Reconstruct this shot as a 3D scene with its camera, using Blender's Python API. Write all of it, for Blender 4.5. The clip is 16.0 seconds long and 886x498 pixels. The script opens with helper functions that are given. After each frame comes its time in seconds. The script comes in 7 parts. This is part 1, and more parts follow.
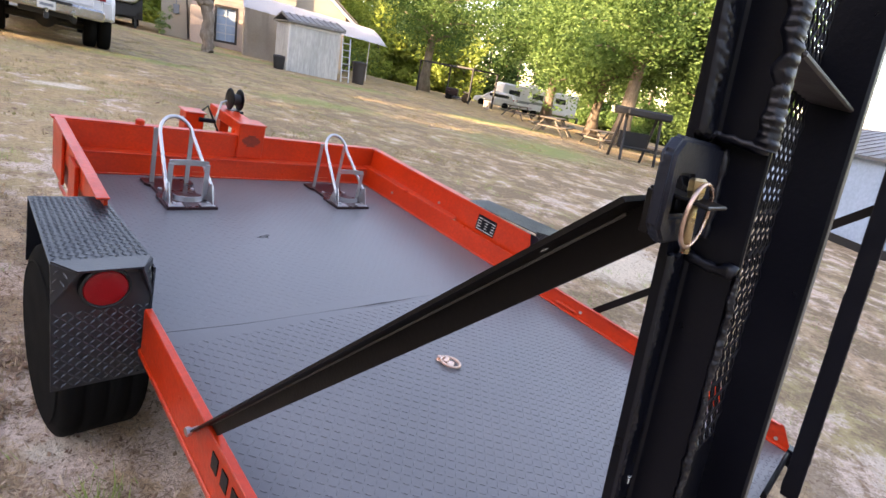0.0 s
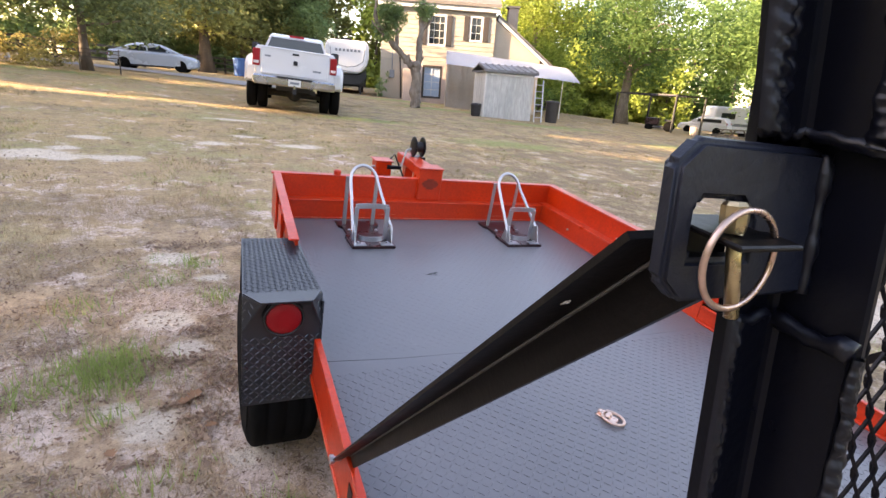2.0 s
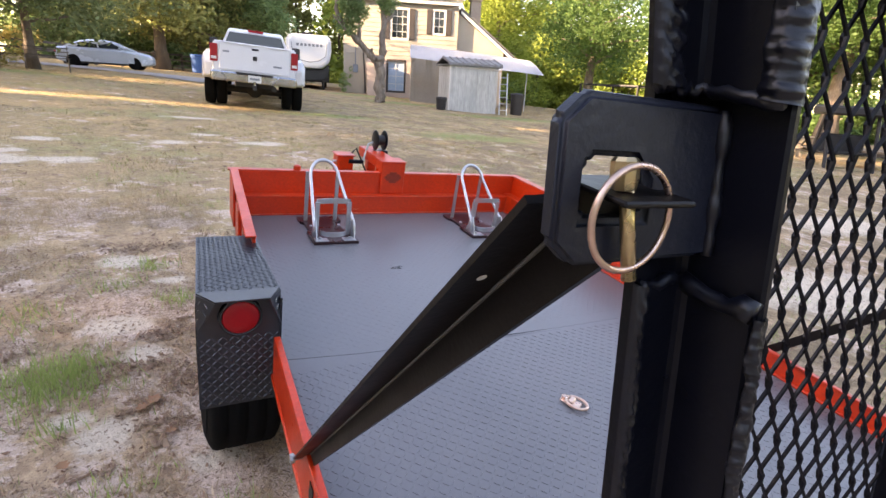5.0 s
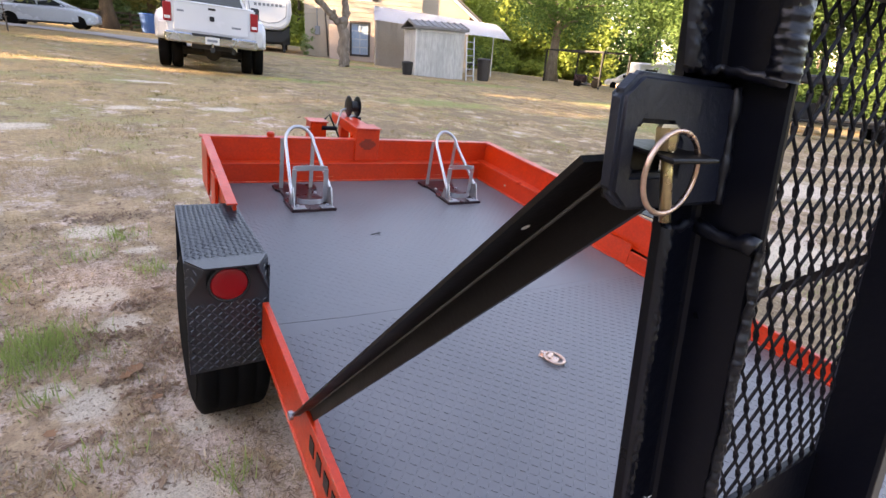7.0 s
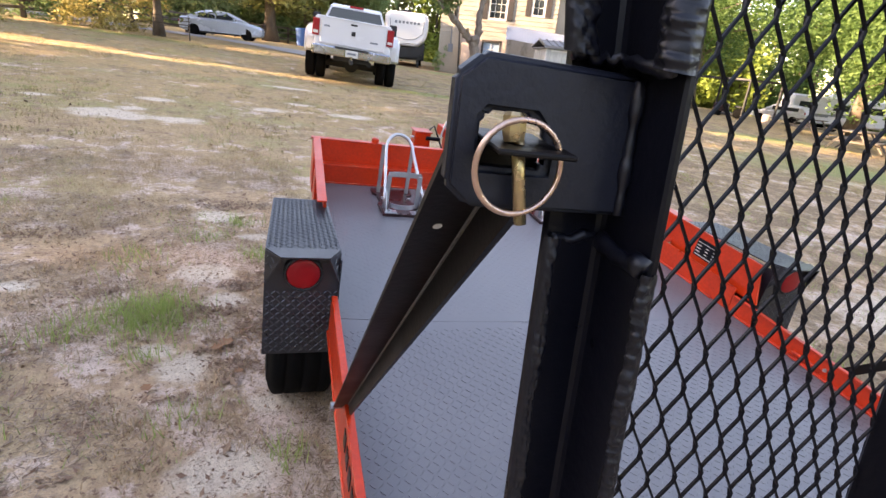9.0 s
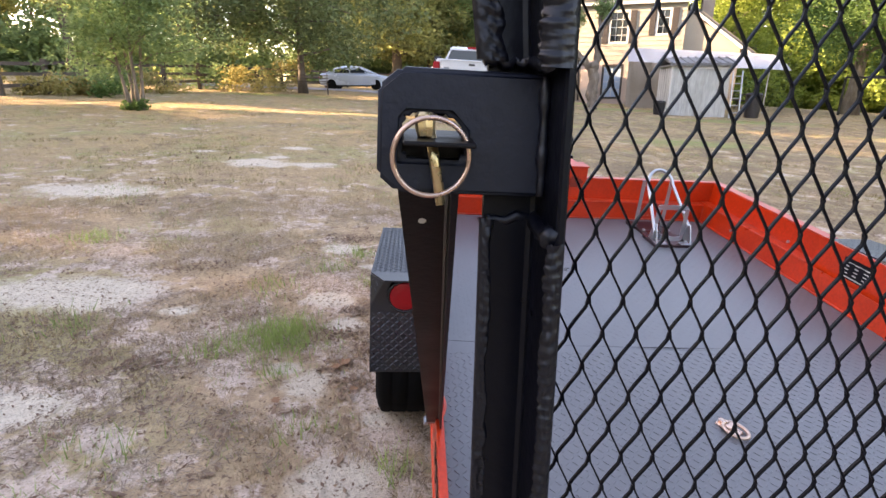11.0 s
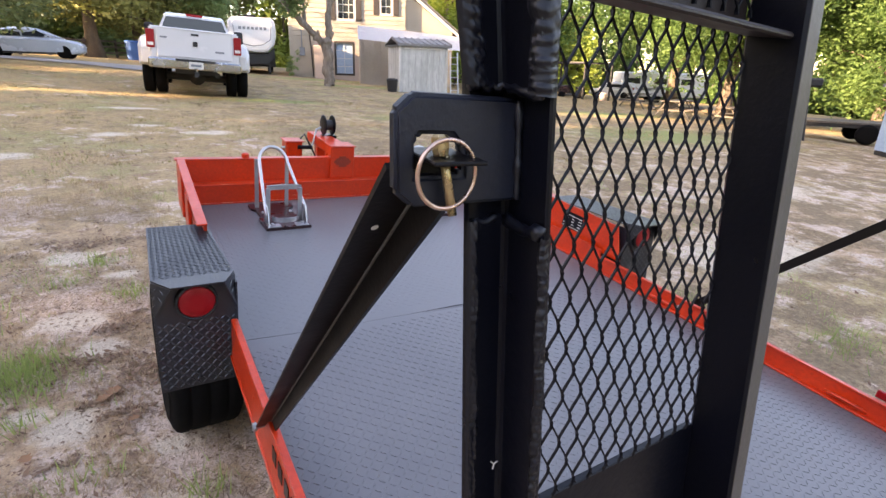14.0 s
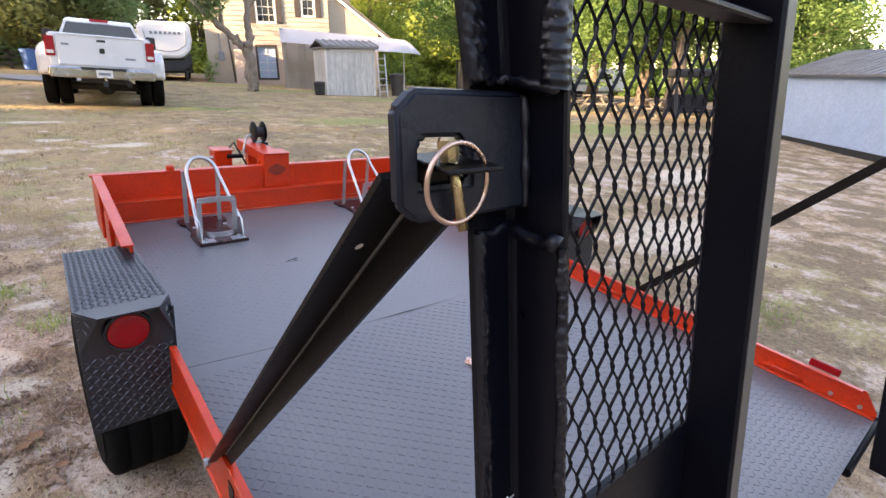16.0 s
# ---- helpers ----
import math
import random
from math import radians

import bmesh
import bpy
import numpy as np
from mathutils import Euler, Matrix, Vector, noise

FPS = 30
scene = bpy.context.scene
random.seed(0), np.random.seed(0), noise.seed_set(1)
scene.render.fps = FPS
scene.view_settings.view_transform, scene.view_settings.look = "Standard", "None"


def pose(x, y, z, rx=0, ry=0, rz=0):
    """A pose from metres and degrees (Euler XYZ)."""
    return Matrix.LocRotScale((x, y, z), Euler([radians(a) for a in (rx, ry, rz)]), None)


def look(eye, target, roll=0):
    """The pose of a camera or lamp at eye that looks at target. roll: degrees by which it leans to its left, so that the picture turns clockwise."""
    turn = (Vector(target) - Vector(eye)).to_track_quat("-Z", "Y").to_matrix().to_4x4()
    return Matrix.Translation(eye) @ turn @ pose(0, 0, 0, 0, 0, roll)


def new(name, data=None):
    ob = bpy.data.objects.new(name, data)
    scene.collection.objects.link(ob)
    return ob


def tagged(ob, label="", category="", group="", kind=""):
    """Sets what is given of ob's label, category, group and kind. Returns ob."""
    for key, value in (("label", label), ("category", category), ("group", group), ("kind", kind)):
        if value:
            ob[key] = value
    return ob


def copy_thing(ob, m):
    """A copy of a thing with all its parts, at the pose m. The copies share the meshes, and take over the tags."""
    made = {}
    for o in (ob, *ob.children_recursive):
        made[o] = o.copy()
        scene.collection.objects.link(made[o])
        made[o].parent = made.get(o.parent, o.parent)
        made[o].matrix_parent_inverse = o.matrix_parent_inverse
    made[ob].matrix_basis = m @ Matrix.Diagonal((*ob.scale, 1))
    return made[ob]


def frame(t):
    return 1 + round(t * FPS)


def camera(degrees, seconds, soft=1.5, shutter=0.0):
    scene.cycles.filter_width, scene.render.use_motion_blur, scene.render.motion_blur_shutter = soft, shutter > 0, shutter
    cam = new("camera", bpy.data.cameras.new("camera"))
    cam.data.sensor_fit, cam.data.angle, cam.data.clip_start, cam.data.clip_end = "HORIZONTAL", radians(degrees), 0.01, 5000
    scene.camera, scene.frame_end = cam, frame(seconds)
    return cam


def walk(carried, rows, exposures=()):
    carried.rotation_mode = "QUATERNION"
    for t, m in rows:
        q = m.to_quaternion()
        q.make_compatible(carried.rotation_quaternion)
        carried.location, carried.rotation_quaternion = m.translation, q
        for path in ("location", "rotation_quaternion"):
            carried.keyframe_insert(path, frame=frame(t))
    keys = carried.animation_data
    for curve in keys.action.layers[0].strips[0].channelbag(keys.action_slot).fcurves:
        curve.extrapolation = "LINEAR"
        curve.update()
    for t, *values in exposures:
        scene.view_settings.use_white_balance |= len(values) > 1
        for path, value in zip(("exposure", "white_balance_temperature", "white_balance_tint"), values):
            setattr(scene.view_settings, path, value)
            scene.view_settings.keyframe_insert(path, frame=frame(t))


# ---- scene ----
cam = camera(81.4, 16.0)
PATH = [
    (0, (-0.384, -1.115, 1.405), (1.027, 0.155, 0.776), 10.7),
    (0.5, (-0.342, -1.164, 1.413), (0.867, 0.31, 0.809), 7.8),
    (1, (-0.269, -1.163, 1.413), (0.686, 0.488, 0.812), 4.4),
    (1.5, (-0.267, -1.143, 1.409), (0.485, 0.61, 0.808), 4.1),
    (2, (-0.227, -1.142, 1.407), (0.585, 0.589, 0.822), 4.1),
    (2.5, (-0.185, -1.147, 1.419), (0.687, 0.562, 0.856), 2.8),
    (3, (-0.18, -1.155, 1.417), (0.711, 0.55, 0.868), 2.4),
    (3.2, (-0.175, -1.147, 1.413), (0.722, 0.554, 0.863), 1.8),
    (5.3, (-0.19, -1.149, 1.389), (0.722, 0.516, 0.759), 3.6),
    (5.5, (-0.187, -1.152, 1.386), (0.713, 0.499, 0.705), 3.6),
    (6, (-0.195, -1.166, 1.388), (0.691, 0.485, 0.689), 3.4),
    (6.5, (-0.234, -1.181, 1.39), (0.661, 0.46, 0.679), 2.8),
    (7, (-0.266, -1.168, 1.398), (0.743, 0.406, 0.691), 3.9),
    (7.5, (-0.259, -1.171, 1.408), (0.943, 0.277, 0.731), 3.2),
    (8, (-0.25, -1.199, 1.406), (1.0, 0.218, 0.75), 2.5),
    (8.5, (-0.233, -1.191, 1.384), (0.784, 0.359, 0.634), 3.9),
    (9, (-0.135, -1.216, 1.39), (0.498, 0.555, 0.709), 6.0),
    (9.2, (-0.123, -1.242, 1.397), (0.389, 0.577, 0.742), 5.7),
    (11.3, (-0.044, -1.294, 1.378), (0.089, 0.613, 0.79), 1.0),
    (11.5, (-0.048, -1.287, 1.375), (0.075, 0.616, 0.773), 1.9),
    (12, (-0.081, -1.263, 1.382), (0.159, 0.622, 0.761), 2.6),
    (12.5, (-0.128, -1.254, 1.415), (0.362, 0.581, 0.786), 0.1),
    (13, (-0.162, -1.266, 1.416), (0.595, 0.471, 0.777), -0.9),
    (13.5, (-0.192, -1.271, 1.414), (0.739, 0.376, 0.764), 0.4),
    (14, (-0.202, -1.27, 1.409), (0.835, 0.31, 0.753), 1.8),
    (14.5, (-0.215, -1.274, 1.415), (0.839, 0.295, 0.762), 1.9),
    (15, (-0.21, -1.266, 1.415), (0.87, 0.287, 0.764), 1.3),
    (15.5, (-0.21, -1.241, 1.4), (0.951, 0.251, 0.747), 1.4),
    (16, (-0.208, -1.207, 1.404), (1.017, 0.233, 0.754), 0.2),
]
walk(cam, [(t, look(eye, target, roll)) for t, eye, target, roll in PATH], exposures=[(0, 2.9, 8100, 29), (16, 2.9, 8100, 29)])

# ---- light ----
SUN_EL, SUN_AZ = radians(15), math.atan2(-0.99, 0.11)      # towards the sun: left, slightly ahead
world = bpy.data.worlds.new("sky")
scene.world = world
world.use_nodes = True
wn = world.node_tree
sky = wn.nodes.new("ShaderNodeTexSky")
sky.sky_type, sky.sun_disc, sky.sun_elevation, sky.sun_rotation = "NISHITA", False, SUN_EL, SUN_AZ
wn.nodes["Background"].inputs["Strength"].default_value = 0.15
wn.links.new(sky.outputs[0], wn.nodes["Background"].inputs["Color"])
to_sun = Vector((math.sin(SUN_AZ) * math.cos(SUN_EL), math.cos(SUN_AZ) * math.cos(SUN_EL), math.sin(SUN_EL)))
sun = new("sun", bpy.data.lights.new("sun", "SUN"))
sun.data.energy, sun.data.angle, sun.data.color = 5.0, radians(0.6), (1.0, 0.85, 0.58)
sun.matrix_world = look(to_sun * 50, (0, 0, 0))


# ---- materials ----
def nodes_of(name):
    m = bpy.data.materials.new(name)
    m.use_nodes = True
    nt = m.node_tree
    return m, nt, nt.nodes["Principled BSDF"]


def noise_node(nt, coord, scale, detail=4.0, rough=0.55):
    n = nt.nodes.new("ShaderNodeTexNoise")
    n.inputs["Scale"].default_value, n.inputs["Detail"].default_value, n.inputs["Roughness"].default_value = scale, detail, rough
    nt.links.new(coord, n.inputs["Vector"])
    return n.outputs["Fac"]


def ramp(nt, fac, lo, hi):
    n = nt.nodes.new("ShaderNodeMapRange")
    n.inputs["From Min"].default_value, n.inputs["From Max"].default_value = lo, hi
    nt.links.new(fac, n.inputs["Value"])
    return n.outputs["Result"]


def mix(nt, fac, a, b):
    n = nt.nodes.new("ShaderNodeMix")
    n.data_type = "RGBA"
    if isinstance(fac, float):
        n.inputs["Factor"].default_value = fac
    else:
        nt.links.new(fac, n.inputs["Factor"])
    for v, k in ((a, 6), (b, 7)):
        if isinstance(v, tuple):
            n.inputs[k].default_value = (*v[:3], 1)
        else:
            nt.links.new(v, n.inputs[k])
    return n.outputs[2]


def coords(nt, kind="Object"):
    return nt.nodes.new("ShaderNodeTexCoord").outputs[kind]


def bump(nt, bsdf, height, strength, dist):
    b = nt.nodes.new("ShaderNodeBump")
    b.inputs["Strength"].default_value, b.inputs["Distance"].default_value = strength, dist
    nt.links.new(height, b.inputs["Height"])
    nt.links.new(b.outputs[0], bsdf.inputs["Normal"])


def plain(name, c, c2=None, rough=0.5, metal=0.0, big=2.0, fine=60.0, relief=0.1, dist=0.002, spread=0.25, stretch=(1, 1, 1), vary=0.0, spec=0.5):
    """A surface of two mixed tones, with blotches, fine grain, uneven gloss and slight relief."""
    m, nt, b = nodes_of(name)
    mp = nt.nodes.new("ShaderNodeMapping")
    mp.inputs["Scale"].default_value = stretch
    nt.links.new(coords(nt), mp.inputs["Vector"])
    co = mp.outputs[0]
    c2 = c2 or tuple(v * 0.75 for v in c)
    blot, grain = noise_node(nt, co, big), noise_node(nt, co, fine, 3)
    col = mix(nt, ramp(nt, blot, 0.5 - spread, 0.5 + spread), c, c2)
    col = mix(nt, ramp(nt, grain, 0.3, 0.9), col, tuple(v * 0.8 for v in c2))
    if vary:
        info = nt.nodes.new("ShaderNodeObjectInfo").outputs["Random"]
        hs = nt.nodes.new("ShaderNodeHueSaturation")
        nt.links.new(ramp(nt, info, -1.0 / vary + 1, 1.0 / vary + 1), hs.inputs["Value"])
        nt.links.new(col, hs.inputs["Color"])
        col = hs.outputs[0]
    nt.links.new(col, b.inputs["Base Color"])
    n = nt.nodes.new("ShaderNodeMath")
    n.operation, n.inputs[1].default_value, n.inputs[2].default_value = "MULTIPLY_ADD", 0.3, rough - 0.15
    nt.links.new(blot, n.inputs[0])
    nt.links.new(n.outputs[0], b.inputs["Roughness"])
    b.inputs["Metallic"].default_value = metal
    b.inputs["Specular IOR Level"].default_value = spec
    if relief:
        bump(nt, b, grain, relief, dist)
    return m


def leaf_material(name, c, c2, thin=0.35):
    m, nt, b = nodes_of(name)
    isl = nt.nodes.new("ShaderNodeNewGeometry").outputs["Random Per Island"]
    big = noise_node(nt, coords(nt), 0.5, 3)
    col = mix(nt, isl, c, c2)
    col = mix(nt, ramp(nt, big, 0.35, 0.75), col, tuple(0.7 * v for v in c))
    nt.links.new(col, b.inputs["Base Color"])
    b.inputs["Roughness"].default_value = 0.6
    b.inputs["Specular IOR Level"].default_value = 0.25
    tr = nt.nodes.new("ShaderNodeBsdfTranslucent")
    nt.links.new(col, tr.inputs["Color"])
    ms = nt.nodes.new("ShaderNodeMixShader")
    ms.inputs[0].default_value = thin
    nt.links.new(b.outputs[0], ms.inputs[1])
    nt.links.new(tr.outputs[0], ms.inputs[2])
    nt.links.new(ms.outputs[0], nt.nodes["Material Output"].inputs["Surface"])
    return m


def glass(name, tint=(0.02, 0.025, 0.03)):
    m, nt, b = nodes_of(name)
    b.inputs["Base Color"].default_value = (*tint, 1)
    b.inputs["Roughness"].default_value = 0.06
    b.inputs["Specular IOR Level"].default_value = 0.5
    return m


M_BLACK = plain("black_enamel", (0.0023, 0.0028, 0.0055), (0.0034, 0.004, 0.0074), 0.33, big=9, fine=120, relief=0.4, dist=0.0011, spec=0.19)
# lit copy of the black enamel: the bracket's extra skylight is in the colour
M_BLACK_LIT = plain("lit_pitted_black_enamel", (0.0058, 0.0075, 0.0145), (0.0083, 0.0105, 0.019), 0.45, big=14, fine=150, relief=0.55, dist=0.0012, spec=0.32)
M_WELD = plain("glossy_black_weld", (0.002, 0.0026, 0.0062), (0.0032, 0.004, 0.0086), 0.37, big=14, fine=120, relief=0.3, dist=0.0015, spec=0.38)
M_SCRATCH = plain("scraped_orange_paint", (0.75, 0.36, 0.25), (0.7, 0.22, 0.12), 0.5, big=30, fine=120)
M_RUSTBLACK = plain("thin_black_paint", (0.0032, 0.0026, 0.0027), (0.006, 0.0038, 0.0033), 0.45, big=7, fine=140, relief=0.2, spec=0.2)
M_ORANGE = plain("orange_enamel", (0.7, 0.045, 0.006), (0.5, 0.027, 0.004), 0.34, big=6, fine=70, relief=0.3, dist=0.003)
M_DECK = plain("dark_grey_deck_paint", (0.102, 0.098, 0.102), (0.134, 0.128, 0.131), 0.38, big=2.2, fine=120, relief=0.15, spec=0.6, spread=0.16)
M_FENDER = plain("black_tread_plate", (0.0075, 0.0092, 0.0135), (0.0125, 0.0148, 0.021), 0.36, big=6, fine=120, relief=0.2, spec=0.7)
# ridges paler and bluer than their plate: sky sheen put into the colour
M_TREAD = plain("sky_lit_tread_ridges", (0.022, 0.025, 0.033), (0.034, 0.038, 0.047), 0.32, big=20, fine=150, relief=0.2, spec=0.7)
M_RUBBER = plain("tyre_rubber", (0.0035, 0.0035, 0.0036), (0.006, 0.0058, 0.0056), 0.85, big=8, fine=70, relief=0.3, spec=0.08)
M_STEEL = plain("galvanised_steel", (0.42, 0.43, 0.45), (0.55, 0.56, 0.58), 0.35, 0.85, big=12, fine=120, relief=0.1)
M_ZINC = plain("yellow_zinc", (0.6, 0.48, 0.24), (0.55, 0.4, 0.24), 0.3, 0.9, big=25, fine=200, relief=0.1)
M_COPPER = plain("rose_zinc", (0.75, 0.5, 0.4), (0.6, 0.42, 0.33), 0.3, 0.9, big=25, fine=200, relief=0.1)
M_MAROON = plain("dark_red_oxide", (0.03, 0.007, 0.009), (0.014, 0.005, 0.007), 0.3, big=10, fine=80)
M_RED = plain("red_lens", (0.36, 0.01, 0.014), (0.3, 0.007, 0.01), 0.35, big=20, fine=300, relief=0.3, dist=0.001, spec=0.3)
M_DARK = plain("dark_shadow_plastic", (0.012, 0.012, 0.013), None, 0.6)
M_WHITEPAINT = plain("white_car_paint", (0.68, 0.68, 0.69), (0.62, 0.62, 0.63), 0.22, big=1.5, fine=700, relief=0.0)
M_SILVER = plain("silver_car_paint", (0.52, 0.58, 0.66), (0.47, 0.53, 0.61), 0.25, 0.2, big=1.5, fine=700, relief=0.0)
M_CHROME = plain("chrome", (0.62, 0.63, 0.65), None, 0.24, 1.0, big=4, fine=40, relief=0.0)
M_GLASS = glass("dark_glass")
M_FIBRE = plain("white_fibreglass", (0.74, 0.75, 0.77), (0.66, 0.67, 0.7), 0.35, big=2, fine=700, relief=0.0)
M_GREYBAR = plain("grey_lettering", (0.22, 0.24, 0.27), None, 0.5)
M_SIDING = plain("cream_siding", (0.43, 0.37, 0.285), (0.35, 0.3, 0.24), 0.7, big=1.2, fine=25, relief=0.15)
M_TRIMWHITE = plain("white_trim", (0.72, 0.7, 0.66), (0.6, 0.58, 0.54), 0.6, big=3, fine=40)
M_SHUTTER = plain("dark_brown_shutter", (0.05, 0.04, 0.035), None, 0.6)
M_PINKWALL = plain("faded_pink_plaster", (0.54, 0.41, 0.33), (0.46, 0.36, 0.3), 0.8, big=1.5, fine=25)
M_SHINGLE = plain("grey_shingle", (0.2, 0.18, 0.16), (0.13, 0.12, 0.11), 0.85, big=2, fine=30, relief=0.4, dist=0.01)
M_BRICKCHIM = plain("pale_brick", (0.42, 0.33, 0.26), (0.33, 0.25, 0.2), 0.85, big=3, fine=20, relief=0.3, dist=0.01)
M_SHEDTIN = plain("weathered_white_tin", (0.6, 0.6, 0.58), (0.4, 0.4, 0.38), 0.5, 0.2, big=1.5, fine=12, stretch=(1, 1, 0.25), relief=0.1)
M_SHEDROOF = plain("grey_tin_roof", (0.25, 0.25, 0.25), (0.16, 0.15, 0.15), 0.5, 0.3, big=2, fine=14)
M_CANVAS = plain("white_canvas", (0.74, 0.75, 0.78), (0.62, 0.64, 0.68), 0.75, big=1.2, fine=40)
M_BLUESHED = plain("pale_blue_sheet", (0.36, 0.47, 0.6), (0.31, 0.42, 0.55), 0.5, big=1.2, fine=15)
M_BLUEBIN = plain("blue_plastic", (0.03, 0.13, 0.4), None, 0.5)
M_BARK = plain("grey_bark", (0.17, 0.13, 0.1), (0.09, 0.07, 0.055), 0.9, big=5, fine=26, relief=0.6, dist=0.03, stretch=(1, 1, 0.3))
M_PALEBARK = plain("pale_bark", (0.34, 0.28, 0.22), (0.13, 0.1, 0.08), 0.9, big=6, fine=22, relief=0.5, dist=0.02, stretch=(1, 1, 0.35))
M_WORN_GLINT = plain("worn_edge_and_glint_grey", (0.05, 0.047, 0.043), (0.1, 0.092, 0.082), 0.45, big=14, fine=180, relief=0.2)
M_PRIMER = plain("brown_black_primer", (0.016, 0.012, 0.011), (0.028, 0.02, 0.018), 0.5, big=14, fine=120, relief=0.25, spec=0.3)
M_RIMGREY = plain("dirty_dark_rim", (0.05, 0.05, 0.052), (0.03, 0.029, 0.028), 0.5, 0.3, big=10, fine=60)
M_DECAL = plain("dark_orange_decal", (0.3, 0.026, 0.008), (0.2, 0.02, 0.008), 0.5, big=30, fine=200)
M_FENCE = plain("weathered_fence_wood", (0.3, 0.245, 0.2), (0.18, 0.14, 0.115), 0.85, big=4, fine=40, relief=0.3, vary=0.3, stretch=(0.3, 1, 1))
M_WOOD = plain("pale_timber", (0.13, 0.11, 0.09), (0.09, 0.075, 0.06), 0.75, big=4, fine=50, relief=0.2)
M_DARKIRON = plain("dark_iron", (0.02, 0.02, 0.021), None, 0.6)
L_OAK = leaf_material("oak_leaves", (0.2, 0.225, 0.08), (0.43, 0.44, 0.165), 0.5)
L_LIVE = leaf_material("dark_live_oak_leaves", (0.1, 0.135, 0.055), (0.27, 0.32, 0.14), 0.4)
L_LIME = leaf_material("maple_leaves", (0.085, 0.165, 0.05), (0.245, 0.375, 0.125), 0.62)
# brightened leaf colour stands in for sunlight that the house blocks
L_SUNBRIGHT = leaf_material("sun_brightened_green_leaves", (0.22, 0.3, 0.06), (0.5, 0.58, 0.15), 0.62)
L_WILLOW = leaf_material("feathery_leaves", (0.165, 0.255, 0.1), (0.33, 0.43, 0.19), 0.5)
L_YELLOW = leaf_material("dry_yellow_brush", (0.36, 0.31, 0.11), (0.52, 0.44, 0.18), 0.4)
L_GRASS = leaf_material("green_grass", (0.28, 0.36, 0.11), (0.5, 0.58, 0.2), 0.45)
L_OLIVE = leaf_material("olive_grass", (0.34, 0.29, 0.12), (0.5, 0.41, 0.2), 0.35)
L_STRAW = leaf_material("dry_grass", (0.4, 0.28, 0.16), (0.66, 0.5, 0.32), 0.35)
L_LITTER = leaf_material("straw_litter", (0.22, 0.14, 0.095), (0.74, 0.56, 0.38), 0.1)
L_RUSSET = leaf_material("russet_oak_leaf", (0.3, 0.15, 0.075), (0.4, 0.2, 0.1), 0.15)
L_DEAD = leaf_material("dead_leaves", (0.2, 0.11, 0.07), (0.38, 0.25, 0.16), 0.1)


# ---- building helpers ----
def put(name, bm, material, parent=None, label="", smooth=False):
    me = bpy.data.meshes.new(name)
    bmesh.ops.recalc_face_normals(bm, faces=bm.faces)
    bm.to_mesh(me)
    bm.free()
    if smooth:
        me.shade_smooth()
    me.materials.append(material)
    ob = new(name, me)
    ob.parent = parent
    if label:
        ob["label"] = label
    return ob


def part(name, bm, material, parent, label="", smooth=False):
    return put(name, bm, material, parent, label, smooth)


def bare(name, verts, faces, material, parent=None, smooth=False):
    me = bpy.data.meshes.new(name)
    me.from_pydata([tuple(v) for v in verts], [], [tuple(f) for f in faces])
    me.update()
    if smooth:
        me.shade_smooth()
    me.materials.append(material)
    ob = new(name, me)
    ob.parent = parent
    return ob


def empty(name, m, label, category, group=""):
    ob = new(name)
    ob.empty_display_size = 0.2
    ob.matrix_world = m
    return tagged(ob, label, category, group)


def box(bm, lo, hi, bev=0.0, fn=None):
    r = bmesh.ops.create_cube(bm, size=1.0)
    vs = r["verts"]
    for v in vs:
        v.co = Vector([lo[i] + (v.co[i] + 0.5) * (hi[i] - lo[i]) for i in range(3)])
    if bev:
        es = list({e for v in vs for e in v.link_edges})
        got = bmesh.ops.bevel(bm, geom=es, offset=bev, segments=1, affect="EDGES", profile=0.5)
        vs = list({v for f in got["faces"] for v in f.verts} | {v for v in vs if v.is_valid})
    if fn:
        for v in vs:
            v.co = Vector(fn(v.co))
    return vs


def boxm(lo, hi, bev=0.0, fn=None):
    bm = bmesh.new()
    box(bm, lo, hi, bev, fn)
    return bm


def prism(bm, outline, place, depth):
    """A flat outline of (a, b), pushed out by depth; place(a, b, d) gives the point."""
    lo = [bm.verts.new(place(a, b, 0.0)) for a, b in outline]
    hi = [bm.verts.new(place(a, b, depth)) for a, b in outline]
    bm.faces.new(lo)
    bm.faces.new(hi[::-1])
    n = len(outline)
    for i in range(n):
        bm.faces.new((lo[i], hi[i], hi[(i + 1) % n], lo[(i + 1) % n]))


def tube(bm, pts, r, n=8, closed=False, flat=1.0):
    """A round tube along points; r a number or one for each point."""
    pts = [Vector(p) for p in pts]
    rs = r if isinstance(r, (list, tuple)) else [r] * len(pts)
    rings, side = [], None
    for i, p in enumerate(pts):
        a = pts[(i - 1) % len(pts)] if closed or i else p
        b = pts[(i + 1) % len(pts)] if closed or i < len(pts) - 1 else p
        d = (b - a).normalized()
        if side is None:
            side = d.orthogonal().normalized()
        side = (side - d * side.dot(d)).normalized()
        up = d.cross(side)
        rings.append([bm.verts.new(p + rs[i] * (math.cos(t) * side + flat * math.sin(t) * up)) for t in [2 * math.pi * k / n for k in range(n)]])
    for i in range(len(rings) - (0 if closed else 1)):
        a, b = rings[i], rings[(i + 1) % len(rings)]
        for k in range(n):
            bm.faces.new((a[k], a[(k + 1) % n], b[(k + 1) % n], b[k]))
    if not closed:
        bm.faces.new(rings[0])
        bm.faces.new(rings[-1][::-1])


def tubem(pts, r, n=8, closed=False, flat=1.0):
    bm = bmesh.new()
    tube(bm, pts, r, n, closed, flat)
    return bm


